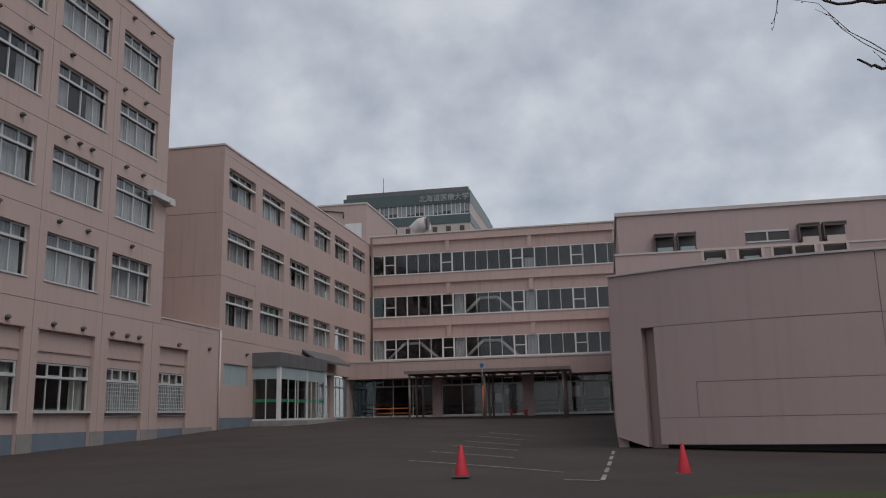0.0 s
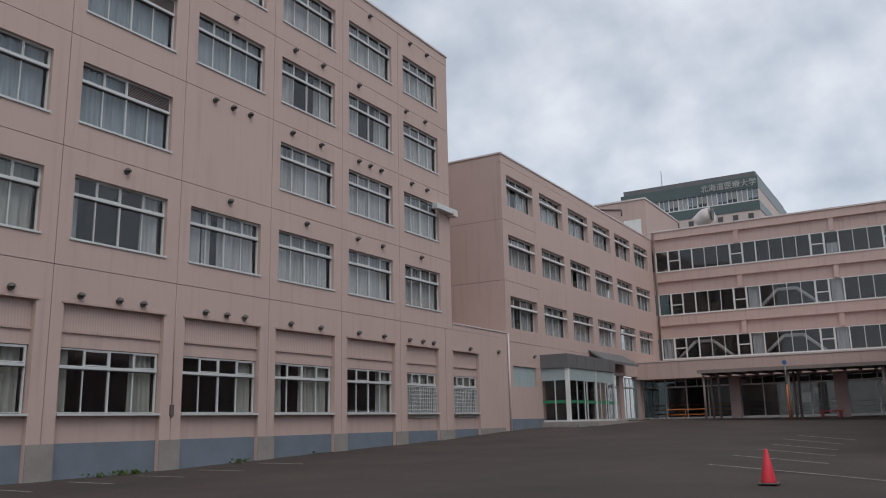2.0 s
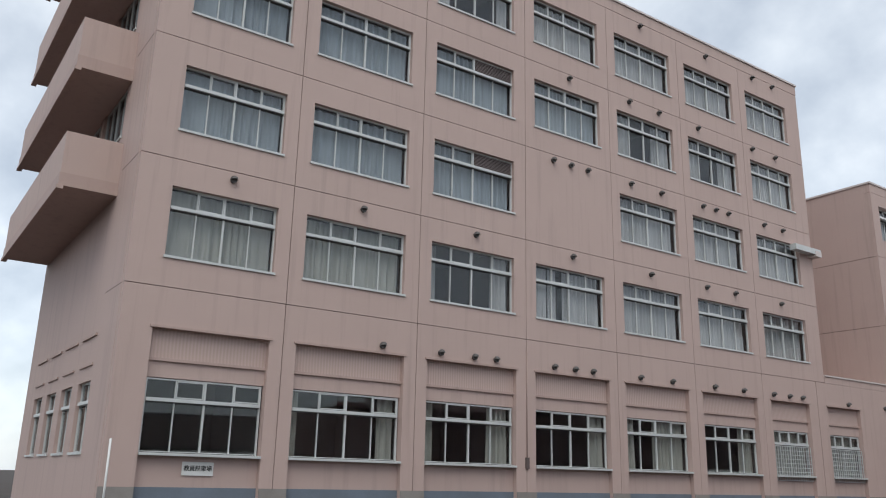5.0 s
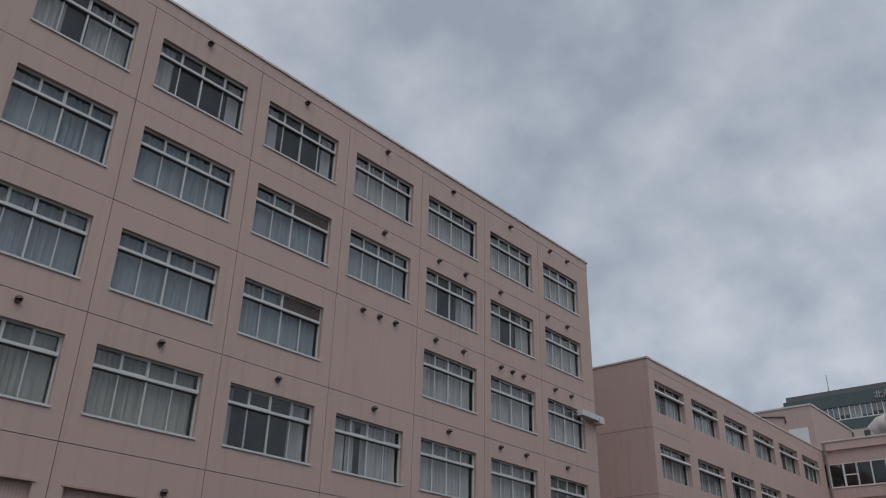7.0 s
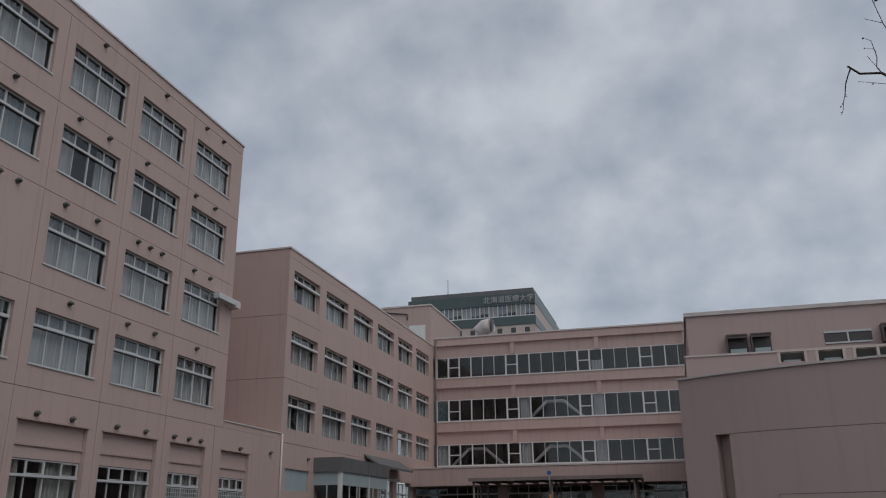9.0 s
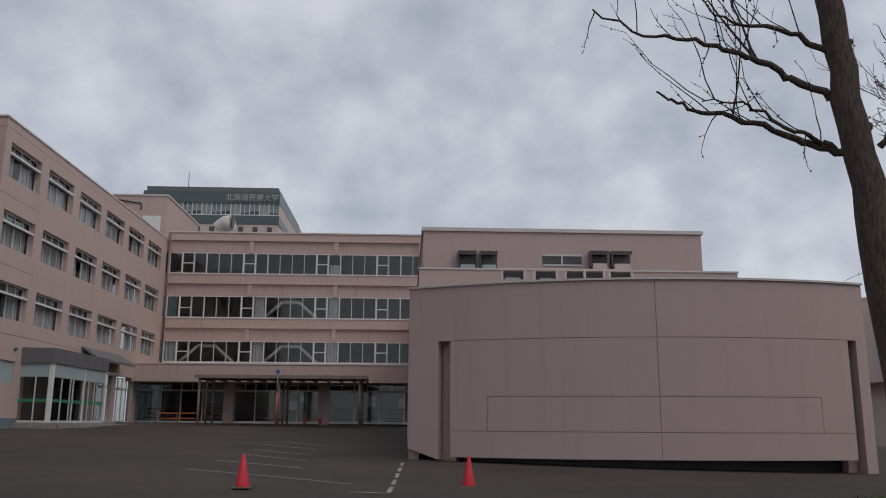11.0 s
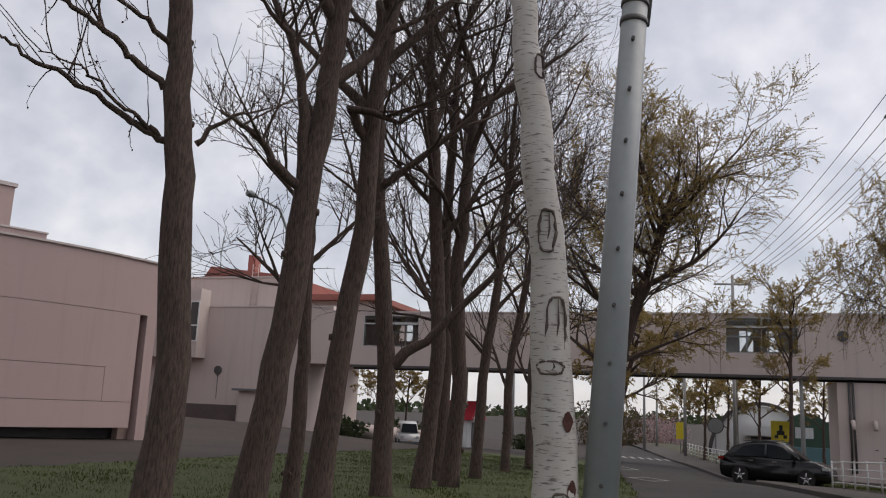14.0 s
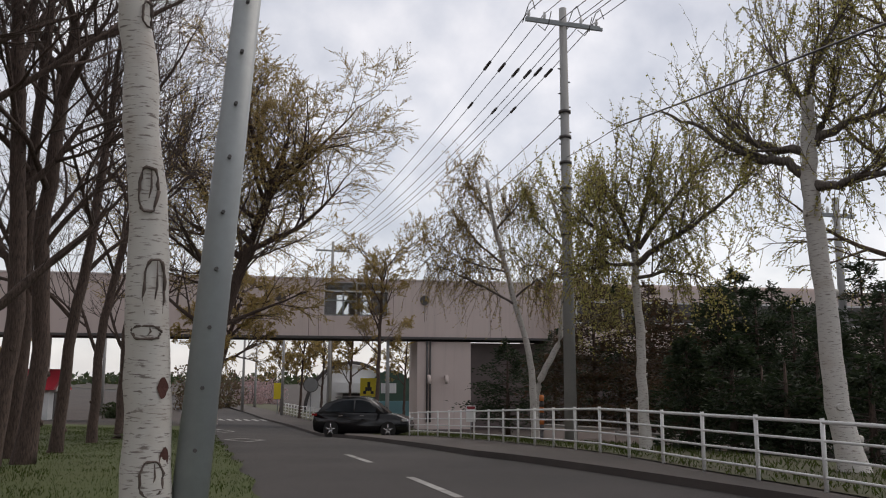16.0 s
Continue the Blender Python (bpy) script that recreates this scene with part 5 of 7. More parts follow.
def limb_set(seed, n, lo, hi, ln, rad, rise=(0.3, 0.9)):
    rnd = random.Random(seed)
    return [(lo + (hi - lo) * i / max(1, n - 1), (i * 137.5 + rnd.uniform(-25, 25)) % 360, rnd.uniform(*rise), ln * rnd.uniform(0.75, 1.2), rad * rnd.uniform(0.75, 1.2)) for i in range(n)]


def leaf_mat(name, a, b, through_light=0.45):
    """Thin leaves: two shades leaf by leaf, and some light let through."""
    k = Nodes(name, 0.7)
    info = k.n.new("ShaderNodeNewGeometry").outputs["Random Per Island"]
    c = k.mix(info, a, b)
    k.colour(c)
    thin = k.n.new("ShaderNodeBsdfTranslucent")
    k.l.new(c, thin.inputs[0])
    m = k.n.new("ShaderNodeMixShader")
    m.inputs[0].default_value = through_light
    k.l.new(k.bsdf.outputs[0], m.inputs[1])
    k.l.new(thin.outputs[0], m.inputs[2])
    k.l.new(m.outputs[0], k.out.inputs["Surface"])
    return k.mat


BUD = leaf_mat("dark_buds", (0.06, 0.03, 0.03), (0.10, 0.055, 0.04))
YOUNG = leaf_mat("young_birch_leaves", (0.31, 0.31, 0.08), (0.42, 0.35, 0.13), 0.55)
BRONZE = leaf_mat("bronze_willow_leaves", (0.40, 0.26, 0.10), (0.36, 0.30, 0.11), 0.55)
NEEDLE = leaf_mat("dark_conifer_needles", (0.014, 0.026, 0.012), (0.034, 0.050, 0.020))
RUSTY = leaf_mat("rusty_needles", (0.09, 0.045, 0.025), (0.05, 0.045, 0.022))
ROWLAB = "bare brown-barked roadside tree in bud, on the grass verge"
row = "bare trees on the verge"

# ---- tall bare trees by their trunks ----


def stem(dist, pairs):
    """Trunk points from (bearing, rise) pairs seen from the standpoint at that distance; the foot is carried down to the ground."""
    out = []
    for h, k in pairs:
        out.append(Vector((dist * math.sin(radians(h)), dist * math.cos(radians(h)), 1.6 + k * dist)))
    foot = Vector((out[0].x, out[0].y, level(out[0].x, out[0].y) - 0.05))
    return foot, [Vector((0, 0, 0))] + [p - foot for p in out]


def shoots(twigs, leaves, rnd, pts, n, lo, hi, lift, loose, leaf, per, thin=0.004):
    """Long thin shoots springing from a limb; lift above 0: upright whips, below 0: hanging ones."""
    for c in range(n):
        f = (0.12 + 0.88 * rnd.random() ** 0.8) * (len(pts) - 1)
        i = min(len(pts) - 2, int(f))
        p = pts[i].lerp(pts[i + 1], f - i)
        d = (pts[i + 1] - pts[i]).normalized() * 0.40 + Vector((rnd.gauss(0, loose), rnd.gauss(0, loose), lift * 0.45 + rnd.gauss(0, loose * 0.6)))
        d.normalize()
        length, m = rnd.uniform(lo, hi), 5
        way = [p.copy()]
        for q in range(m):
            d = d + Vector((rnd.gauss(0, 0.13), rnd.gauss(0, 0.13), (0.13 if lift > 0 else 0.30) * lift))
            d.normalize()
            way.append(way[-1] + d * length / m)
            for w in range(per):
                o = way[-2].lerp(way[-1], rnd.random())
                ld = Vector((rnd.uniform(-1, 1), rnd.uniform(-1, 1), rnd.uniform(-1, 0.7))).normalized()
                leaves.leaf(o + ld * 0.012, ld, leaf * rnd.uniform(0.6, 1.3), rnd)
            if q > 0 and rnd.random() < 0.8:
                e = d + Vector((rnd.gauss(0, 0.5), rnd.gauss(0, 0.5), rnd.gauss(0, 0.3)))
                e.normalize()
                tip = way[-1] + e * length * rnd.uniform(0.12, 0.3)
                twigs.limb([way[-1].copy(), tip], [thin * 0.9, thin * 0.6], 3)
                for w in range(max(1, per)):
                    ld = Vector((rnd.uniform(-1, 1), rnd.uniform(-1, 1), rnd.uniform(-1, 0.7))).normalized()
                    leaves.leaf(way[-1].lerp(tip, rnd.uniform(0.3, 1.0)), ld, leaf * rnd.uniform(0.6, 1.3), rnd)
        twigs.limb(way, [thin * (2.2 - 1.4 * q / m) for q in range(m + 1)], 3)


def limbs_on(root, foot, dist, limbs, seed, limbmat, twigmat, leafmat, up, down, leaf, side=4, deep=1.2):
    """Limbs through (bearing, rise) pairs on a tree; up and down: (count a limb, shortest, longest, leaves a segment)."""
    rnd = random.Random(seed)
    for pairs, r0 in limbs:
        slant = rnd.uniform(-deep, deep)
        p2 = []
        for j, (h, k) in enumerate(pairs):
            dd = dist + slant * j / (len(pairs) - 1)
            p2.append(Vector((dd * math.sin(radians(h)), dd * math.cos(radians(h)), 1.6 + k * dd)) - foot)
        wood, twigs, leaves = Wood(), Wood(), Wood()
        fine, rad = [], []
        total = 4 * (len(p2) - 1)
        for i in range(total + 1):
            q = min(len(p2) - 2, i // 4)
            fine.append(p2[q].lerp(p2[q + 1], i / 4 - q) + Vector((rnd.gauss(0, 0.018), rnd.gauss(0, 0.018), rnd.gauss(0, 0.018))) * (i > 0))
            rad.append(r0 * (1 - 0.78 * i / total) * rnd.uniform(0.93, 1.07))
        wood.limb(fine, rad, 8)
        for c in range(side):
            i = rnd.randrange(2, len(fine) - 1)
            way = (fine[i + 1] - fine[i]).normalized() + Vector((rnd.gauss(0, 0.7), rnd.gauss(0, 0.7), rnd.gauss(0.45, 0.35)))
            branch = [fine[i].copy()]
            d = way.normalized()
            for q in range(6):
                d = (d + Vector((rnd.gauss(0, 0.12), rnd.gauss(0, 0.12), rnd.gauss(0.05, 0.08)))).normalized()
                branch.append(branch[-1] + d * rnd.uniform(0.16, 0.30))
            wood.limb(branch, [max(0.006, rad[i] * 0.5 * (1 - 0.13 * q)) for q in range(7)], 5)
            for n, lo, hi, per, lift in ((up[0] // 4, up[1], up[2], up[3], 1.0), (down[0] // 4, down[1], down[2], down[3], -1.0)):
                shoots(twigs, leaves, rnd, branch, n, lo * 0.7, hi * 0.7, lift, 0.42, leaf, per)
        shoots(twigs, leaves, rnd, fine, up[0], up[1], up[2], 1.0, 0.46, leaf, up[3])
        shoots(twigs, leaves, rnd, fine, down[0], down[1], down[2], -1.0, 0.40, leaf, down[3])
        part("limb", wood.mesh("limb", limbmat), limbmat, root)
        if twigs.v:
            tagged(part("twigwork", twigs.mesh("twigwork", twigmat), twigmat, root), kind="stuff")
        if leaves.v:
            tagged(part("foliage", leaves.mesh("foliage", leafmat), leafmat, root), kind="stuff")


def bare(dist, radius, pairs, seed, extra=(), crown=3.4, limbs=7, low=0.42):
    foot, pts = stem(dist, pairs)
    d = (pts[-1] - pts[-2]).normalized()
    for i in range(2):
        pts.append(pts[-1] + d * 1.1)
    root = tree("bare_tree", foot, pts, radius, limb_set(seed, limbs, low, 0.98, crown, radius * 0.40, (0.55, 1.15)), BARE, BARK, TWIG, BUD, ROWLAB, seed, 4, row)
    for k, (pairs2, r0, kids) in enumerate(extra):
        limbs_on(root, foot, dist, ((pairs2, r0),), seed + 77 + k, BARK, TWIG, BUD, (kids, 0.4, 1.15, 0), (kids // 4, 0.2, 0.5, 0), 0.03, kids // 4, 0.7)
    return root


bare(9.0, 0.205, [(30.6, -0.106), (31.2, 0.013), (30.6, 0.184), (30.0, 0.292), (29.5, 0.405), (28.9, 0.522)], 11, limbs=5, low=0.80, crown=2.6,
     extra=(([(29.3, 0.299), (27.3, 0.311), (25.2, 0.337), (22.5, 0.359), (20.0, 0.372), (18.8, 0.387), (17.5, 0.397)], 0.045, 7),
            ([(28.7, 0.363), (26.6, 0.393), (24.6, 0.42), (22.4, 0.443), (19.9, 0.465), (17.0, 0.478), (13.3, 0.511)], 0.045, 8),
            ([(28.7, 0.303), (27.5, 0.32), (26.2, 0.333), (24.0, 0.363), (23.3, 0.374), (20.7, 0.379)], 0.030, 5),
            ([(28.9, 0.42), (26.5, 0.455), (23.5, 0.470), (21.5, 0.50)], 0.035, 7),
            ([(31.2, 0.30), (33.0, 0.335), (35.0, 0.35)], 0.035, 6)))
bare(10.6, 0.225, [(36.7, -0.102), (37.7, 0.016), (38.6, 0.166), (38.9, 0.258), (39.8, 0.368), (40.6, 0.521)], 12, limbs=7, low=0.58,
     extra=(([(38.6, 0.250), (36.8, 0.283), (35.0, 0.32), (32.7, 0.344)], 0.085, 14), ([(38.6, 0.262), (38.2, 0.384), (36.9, 0.461), (34.0, 0.508)], 0.09, 14)))
bare(13.0, 0.14, [(39.3, -0.101), (39.5, 0.017), (39.4, 0.124)], 13, limbs=4, low=0.55, crown=1.8)
bare(12.0, 0.20, [(41.1, -0.099), (41.9, 0.051), (43.1, 0.221), (43.2, 0.366), (44.3, 0.517)], 14, limbs=7, low=0.56,
     extra=(([(43.2, 0.318), (41.4, 0.371), (45.0, 0.353), (50.8, 0.422)], 0.085, 16),))
bare(14.6, 0.19, [(45.2, -0.096), (45.2, 0.045), (44.4, 0.172), (43.9, 0.257), (43.6, 0.366)], 15, limbs=7, low=0.50,
     extra=(([(45.2, 0.045), (47.8, 0.078), (52.1, 0.156), (54.6, 0.211)], 0.11, 18),))
bare(16.6, 0.19, [(47.8, -0.093), (48.7, 0.053), (48.1, 0.219), (47.5, 0.361)], 16, limbs=8, low=0.40)
bare(17.4, 0.20, [(49.7, -0.091), (50.2, 0.021), (49.7, 0.151), (50.2, 0.287)], 17, limbs=8, low=0.40)
bare(20.5, 0.15, [(51.4, -0.076), (51.8, 0.053), (52.6, 0.15), (53.0, 0.249)], 18, limbs=8, low=0.35)
bare(25.0, 0.15, [(53.4, -0.068), (53.5, 0.054), (54.5, 0.149)], 19, limbs=8, low=0.35)
bare(19.0, 0.17, [(48.9, -0.08), (49.2, 0.05), (48.8, 0.20), (49.0, 0.33)], 20, limbs=8, low=0.35)
bare(28.0, 0.14, [(54.9, -0.06), (55.0, 0.06), (55.6, 0.16)], 22, limbs=8, low=0.35)
bfoot, bpts = stem(6.6, [(56.2, -0.109), (56.0, 0.009), (55.5, 0.145), (54.7, 0.288), (53.7, 0.438), (53.2, 0.515), (52.0, 0.75)])
bfoot += Vector((0.03, -0.13, 0))
near_birch = tree("birch_tree", bfoot, bpts, 0.195, limb_set(31, 5, 0.92, 0.99, 1.9, 0.04, (0.9, 1.3)), dict(BARE, kids=(5, 4, 4)), BIRCH, BIRCHTWIG, YOUNG, "white-barked birch with dark scars beside the leaning pole", 31)
SCAR = surface("dark_birch_scar", (0.06, 0.045, 0.04), (0.16, 0.12, 0.10), 0.9, 30, 6, 0.8, 0.8)
ROT = surface("brown_bark_wound", (0.09, 0.03, 0.022), (0.05, 0.02, 0.015), 0.9, 30, 6, 0.8, 0.8)


def scar(h, k, half_w, half_h, solid=False):
    """A healed branch scar on the side of the birch that faces the road verge."""
    c = Vector((6.6 * math.sin(radians(h)) + 0.03, 6.6 * math.cos(radians(h)) - 0.13, 1.6 + k * 6.6))
    f = [min(range(len(bpts) - 1), key=lambda i: abs((bfoot + bpts[i]).z - c.z) + (0 if (bfoot + bpts[i]).z <= c.z <= (bfoot + bpts[i + 1]).z else 9))][0]
    a, b = bfoot + bpts[f], bfoot + bpts[f + 1]
    axis = a.lerp(b, (c.z - a.z) / (b.z - a.z))
    out = Vector((-math.sin(radians(55.5)), -math.cos(radians(55.5)), 0))
    right = Vector((math.cos(radians(55.5)), -math.sin(radians(55.5)), 0))
    r = 0.188 - 0.014 * (c.z - bfoot.z)
    off = max(-0.9 * r, min(0.9 * r, (c - axis).dot(right)))
    rnd = random.Random(int(1000 * (k + 1)))

    def skin(x, z):
        x = max(-0.97 * r, min(0.97 * r, x))
        return axis + right * x + out * (math.sqrt(r * r - x * x) + 0.012) + Vector((0, 0, z))
    if solid:
        bm = bmesh.new()
        ring = [bm.verts.new(skin(off + half_w * math.cos(q) * rnd.uniform(0.8, 1.1), half_h * math.sin(q) * rnd.uniform(0.85, 1.1)) - bfoot) for q in (2 * math.pi * i / 14 for i in range(14))]
        mid_v = bm.verts.new(skin(off, 0) - bfoot - out * 0.01)
        for i in range(14):
            bm.faces.new((ring[i], ring[(i + 1) % 14], mid_v))
        part("wound", bm, ROT, near_birch)
        return
    pts = [skin(off + half_w * math.copysign(abs(math.cos(q)) ** 0.5, math.cos(q)) * rnd.uniform(0.88, 1.08), half_h * math.sin(q) * rnd.uniform(0.92, 1.05)) - bfoot for q in (2 * math.pi * i / 22 for i in range(23))]
    part("scar", bars((pts, [0.006 + 0.010 * rnd.random() for p in pts], 5)), SCAR, near_birch)
    part("scar", bars(([skin(off + half_w * 0.2, half_h * 0.9) - bfoot, skin(off + half_w * 0.3, 0.1 * half_h) - bfoot, skin(off + half_w * 0.1, -half_h * 0.4) - bfoot], [0.004, 0.009, 0.003], 5)), SCAR, near_birch)


scar(54.9, 0.427, 0.06, 0.10)
scar(55.3, 0.212, 0.07, 0.17)
scar(56.0, 0.097, 0.075, 0.24)
scar(55.7, 0.049, 0.10, 0.05)
scar(56.9, -0.012, 0.04, 0.075, True)
scar(57.2, -0.094, 0.035, 0.13, True)
scar(56.5, -0.11, 0.08, 0.12)

# ---- trees across the road ----
DROOP = dict(seg=0.30, wiggle=0.10, lift=0.05, droop=0.26, turn=3, thin=0.004, depth=3, kids=(6, 6, 8), spread=0.75, leaves=5, leaf=0.034)


def leafy(name, h, dist, height, lean, radius, crown, limbs, low, spec, barkmat, leafmat, label, seed, rise=(0.3, 0.9), group="", twig=None):
    foot = polar(h, dist)
    top = polar(h + lean, dist) - polar(h, dist)
    return tree(name, foot, [(0, 0, -0.05), (top.x * 0.2, top.y * 0.2, height * 0.35), (top.x * 0.6, top.y * 0.6, height * 0.7), (top.x, top.y, height)], radius,
                limb_set(seed, limbs, low, 0.98, crown, radius * 0.4, rise), spec, barkmat, twig or BIRCHTWIG, leafmat, label, seed, 2, group)


rw = "birches behind the fence"
LIMBGREY = bark("grey_birch_limb_bark", (0.17, 0.145, 0.125), (0.06, 0.047, 0.04), 30)


def old_birch(dist, pairs, radius, limbs, seed, leafmat, up, down, leaf, side, label, deep=1.2):
    """A lopped birch: white trunk, grey limbs through given places, and thickets of fine shoots."""
    pairs = [(h + 0.5, k) for h, k in pairs]
    limbs = [([(h + 0.5, k) for h, k in way], r) for way, r in limbs]
    foot, pts = stem(dist, pairs)
    root = tree("birch_tree", foot, pts, radius, (), BARE, BIRCH, BIRCHTWIG, None, label, seed, 5, rw)
    limbs_on(root, foot, dist, limbs, seed, LIMBGREY, BIRCHTWIG, leafmat, up, down, leaf, side, deep)
    return root


old_birch(15.8, [(101.7, -0.105), (101.3, -0.07), (100.8, -0.015), (100.6, 0.096), (100.3, 0.173), (100.1, 0.225), (100.3, 0.271), (100.4, 0.321)], 0.245, (
    ([(100.0, 0.23), (98.9, 0.246), (97.2, 0.255), (95.3, 0.272), (93.7, 0.297), (91.1, 0.322)], 0.10),
    ([(100.2, 0.258), (98.3, 0.263), (96.7, 0.278), (95.3, 0.30), (94.3, 0.331)], 0.09),
    ([(100.4, 0.258), (101.3, 0.292), (102.2, 0.333)], 0.11),
    ([(100.4, 0.30), (99.8, 0.33), (98.6, 0.37), (97.8, 0.40)], 0.06),
    ([(100.5, 0.218), (101.8, 0.215), (103.4, 0.224), (106.0, 0.228)], 0.10),
    ([(100.7, 0.27), (102.7, 0.285), (105.0, 0.299), (108.0, 0.31)], 0.09),
    ([(100.4, 0.32), (101.0, 0.36), (102.2, 0.40), (103.5, 0.43)], 0.06)),
    42, YOUNG, (23, 0.8, 2.0, 4), (22, 0.5, 1.4, 4), 0.045, 4, "old lopped birch with a thick leaning trunk and fine shoots")
old_birch(20.3, [(89.15, -0.095), (89.1, -0.06), (89.0, -0.01), (89.0, 0.062), (88.8, 0.116), (88.8, 0.156)], 0.165, (
    ([(88.9, 0.15), (87.6, 0.167), (85.9, 0.186), (83.7, 0.206)], 0.075),
    ([(88.9, 0.136), (90.6, 0.159), (92.8, 0.181), (95.3, 0.215), (96.8, 0.244)], 0.085),
    ([(88.8, 0.156), (87.8, 0.205), (86.8, 0.248)], 0.07),
    ([(88.9, 0.156), (89.8, 0.218), (90.2, 0.266)], 0.07),
    ([(89.1, 0.156), (91.6, 0.216), (93.6, 0.255)], 0.07),
    ([(88.8, 0.136), (86.6, 0.137), (84.6, 0.124)], 0.05),
    ([(88.9, 0.12), (91.0, 0.128), (93.2, 0.120)], 0.05)),
    41, YOUNG, (28, 0.6, 1.6, 4), (30, 0.5, 1.5, 4), 0.051, 5, "white-barked birch in fresh yellow-green leaf behind the fence")
old_birch(27, [(81.8, -0.06), (81.7, -0.03), (81.6, 0.009), (81.3, 0.043), (80.5, 0.09), (79.8, 0.142), (79.1, 0.188), (78.5, 0.245)], 0.13, (
    ([(80.5, 0.09), (78.4, 0.111), (76.0, 0.132), (74.2, 0.142)], 0.045),
    ([(79.8, 0.139), (77.8, 0.167), (76.4, 0.202)], 0.045),
    ([(79.1, 0.181), (80.6, 0.209), (81.6, 0.237)], 0.045),
    ([(79.9, 0.13), (77.3, 0.142), (75.2, 0.16)], 0.04),
    ([(79.0, 0.20), (77.9, 0.225), (77.0, 0.25)], 0.035),
    ([(80.6, 0.10), (82.0, 0.12), (82.8, 0.12)], 0.04)),
    43, BRONZE, (14, 0.5, 1.4, 3), (44, 0.6, 1.8, 3), 0.051, 5, "slender weeping birch with thin bronze leaf behind the fence")
old_birch(28, [(81.9, -0.05), (81.9, -0.011), (82.6, 0.016), (83.6, 0.049), (83.9, 0.103), (84.3, 0.152), (83.0, 0.229)], 0.14, (
    ([(83.9, 0.103), (85.8, 0.13), (86.6, 0.144)], 0.05),
    ([(84.3, 0.152), (82.4, 0.187), (81.6, 0.216)], 0.05),
    ([(83.6, 0.049), (86.1, 0.076), (87.2, 0.08)], 0.04),
    ([(84.0, 0.17), (85.2, 0.205), (86.0, 0.235)], 0.045),
    ([(83.9, 0.12), (82.0, 0.14), (80.9, 0.135)], 0.04)),
    47, YOUNG, (20, 0.5, 1.5, 3), (38, 0.5, 1.6, 3), 0.053, 5, "forked weeping birch in thin spring leaf behind the fence")
leafy("birch_tree", 107.5, 19, 9.5, 0.0, 0.2, 3.2, 11, 0.4, dict(DROOP, leaves=4, leaf=0.036, kids=(6, 6, 6)), BIRCH, YOUNG, "white-barked birch in fresh yellow-green leaf behind the fence", 48, (0.2, 1.0), rw)
leafy("willow_tree", 59.6, 30, 9.4, 4.6, 0.28, 4.3, 19, 0.36, dict(DROOP, seg=0.45, droop=0.06, wiggle=0.09, kids=(7, 7, 9), leaves=7, leaf=0.042, reach=1.1), BARK, BRONZE, "broad willow with a bronze spring crown on the verge", 44, (0.35, 1.2), "", TWIG)
leafy("street_tree", 71.4, 45, 9.0, 0.3, 0.13, 2.6, 10, 0.45, dict(DROOP, droop=0.05, wiggle=0.08, kids=(6, 6, 6), leaves=6, leaf=0.05, reach=1.1), BARK, BRONZE, "slim street tree with thin bronze leaf before the footbridge", 45, (0.3, 1.0), "", TWIG)
leafy("street_tree", 60.3, 37, 6.2, 2.0, 0.16, 2.4, 12, 0.42, dict(DROOP, droop=0.25, leaves=6, leaf=0.05), BARK, BRONZE, "small street tree with a dense bronze crown by the footbridge", 46, (0.0, 0.8), "", TWIG)
FAR = dict(DROOP, seg=0.6, kids=(6, 5, 4), leaves=3, leaf=0.10, thin=0.010, droop=0.12)
for i, (h, dist, hh) in enumerate(((69.5, 62, 6.5), (66.2, 66, 6.0), (64.9, 78, 5.5), (67.6, 70, 6.0), (73.2, 72, 6.5), (74.4, 80, 8), (48.2, 75, 6.0), (46.4, 78, 5.5), (44.6, 72, 5.0))):
    leafy("far_tree", h, dist, hh, 0.2, 0.12, 2.2, 8, 0.4, FAR, BARK, BRONZE, "small distant street tree with sparse spring leaf", 60 + i, (0.4, 1.1), "far street trees", TWIG)


def conifer(h, dist, height, spread, mat, seed, label):
    """A dense conifer: a trunk and whorls of needled boughs."""
    rnd = random.Random(seed)
    foot = polar(h, dist)
    root = thing("conifer", foot, label, "tree", "conifers behind the fence")
    part("trunk", bars(([(0, 0, -0.1), (0, 0, height * 0.95)], [0.12, 0.02], 8)), BARK, root)
    needles, boughs = Wood(), Wood()
    for i in range(int(height * 17)):
        f = rnd.random() ** 0.85
        a = rnd.uniform(0, 6.283)
        reach = spread * 1.35 * (1 - f) ** 0.75 * rnd.uniform(0.5, 1.12) + 0.12
        foot_b = Vector((0, 0, height * (0.08 + 0.90 * f)))
        out = Vector((math.cos(a), math.sin(a), rnd.uniform(-0.12, 0.30)))
        pts = [foot_b, foot_b + out * reach * 0.55 + Vector((0, 0, -0.04)), foot_b + out * reach + Vector((0, 0, -0.10 + rnd.gauss(0, 0.08)))]
        boughs.limb(pts, [0.022, 0.013, 0.005], 3)
        for q in range(int(34 + 44 * reach / spread)):
            g = 0.2 + 0.8 * rnd.random() ** 0.7
            p = foot_b.lerp(pts[2], g) + Vector((rnd.gauss(0, 0.13 * reach), rnd.gauss(0, 0.13 * reach), rnd.gauss(0, 0.07)))
            d = Vector((math.cos(a) + rnd.gauss(0, 0.6), math.sin(a) + rnd.gauss(0, 0.6), rnd.gauss(0.1, 0.4))).normalized()
            needles.leaf(p, d, rnd.uniform(0.09, 0.21), rnd, 0.16)
    tagged(part("branchwork", boughs.mesh("branchwork", TWIG), TWIG, root), kind="stuff")
    tagged(part("foliage", needles.mesh("foliage", mat), mat, root), kind="stuff")


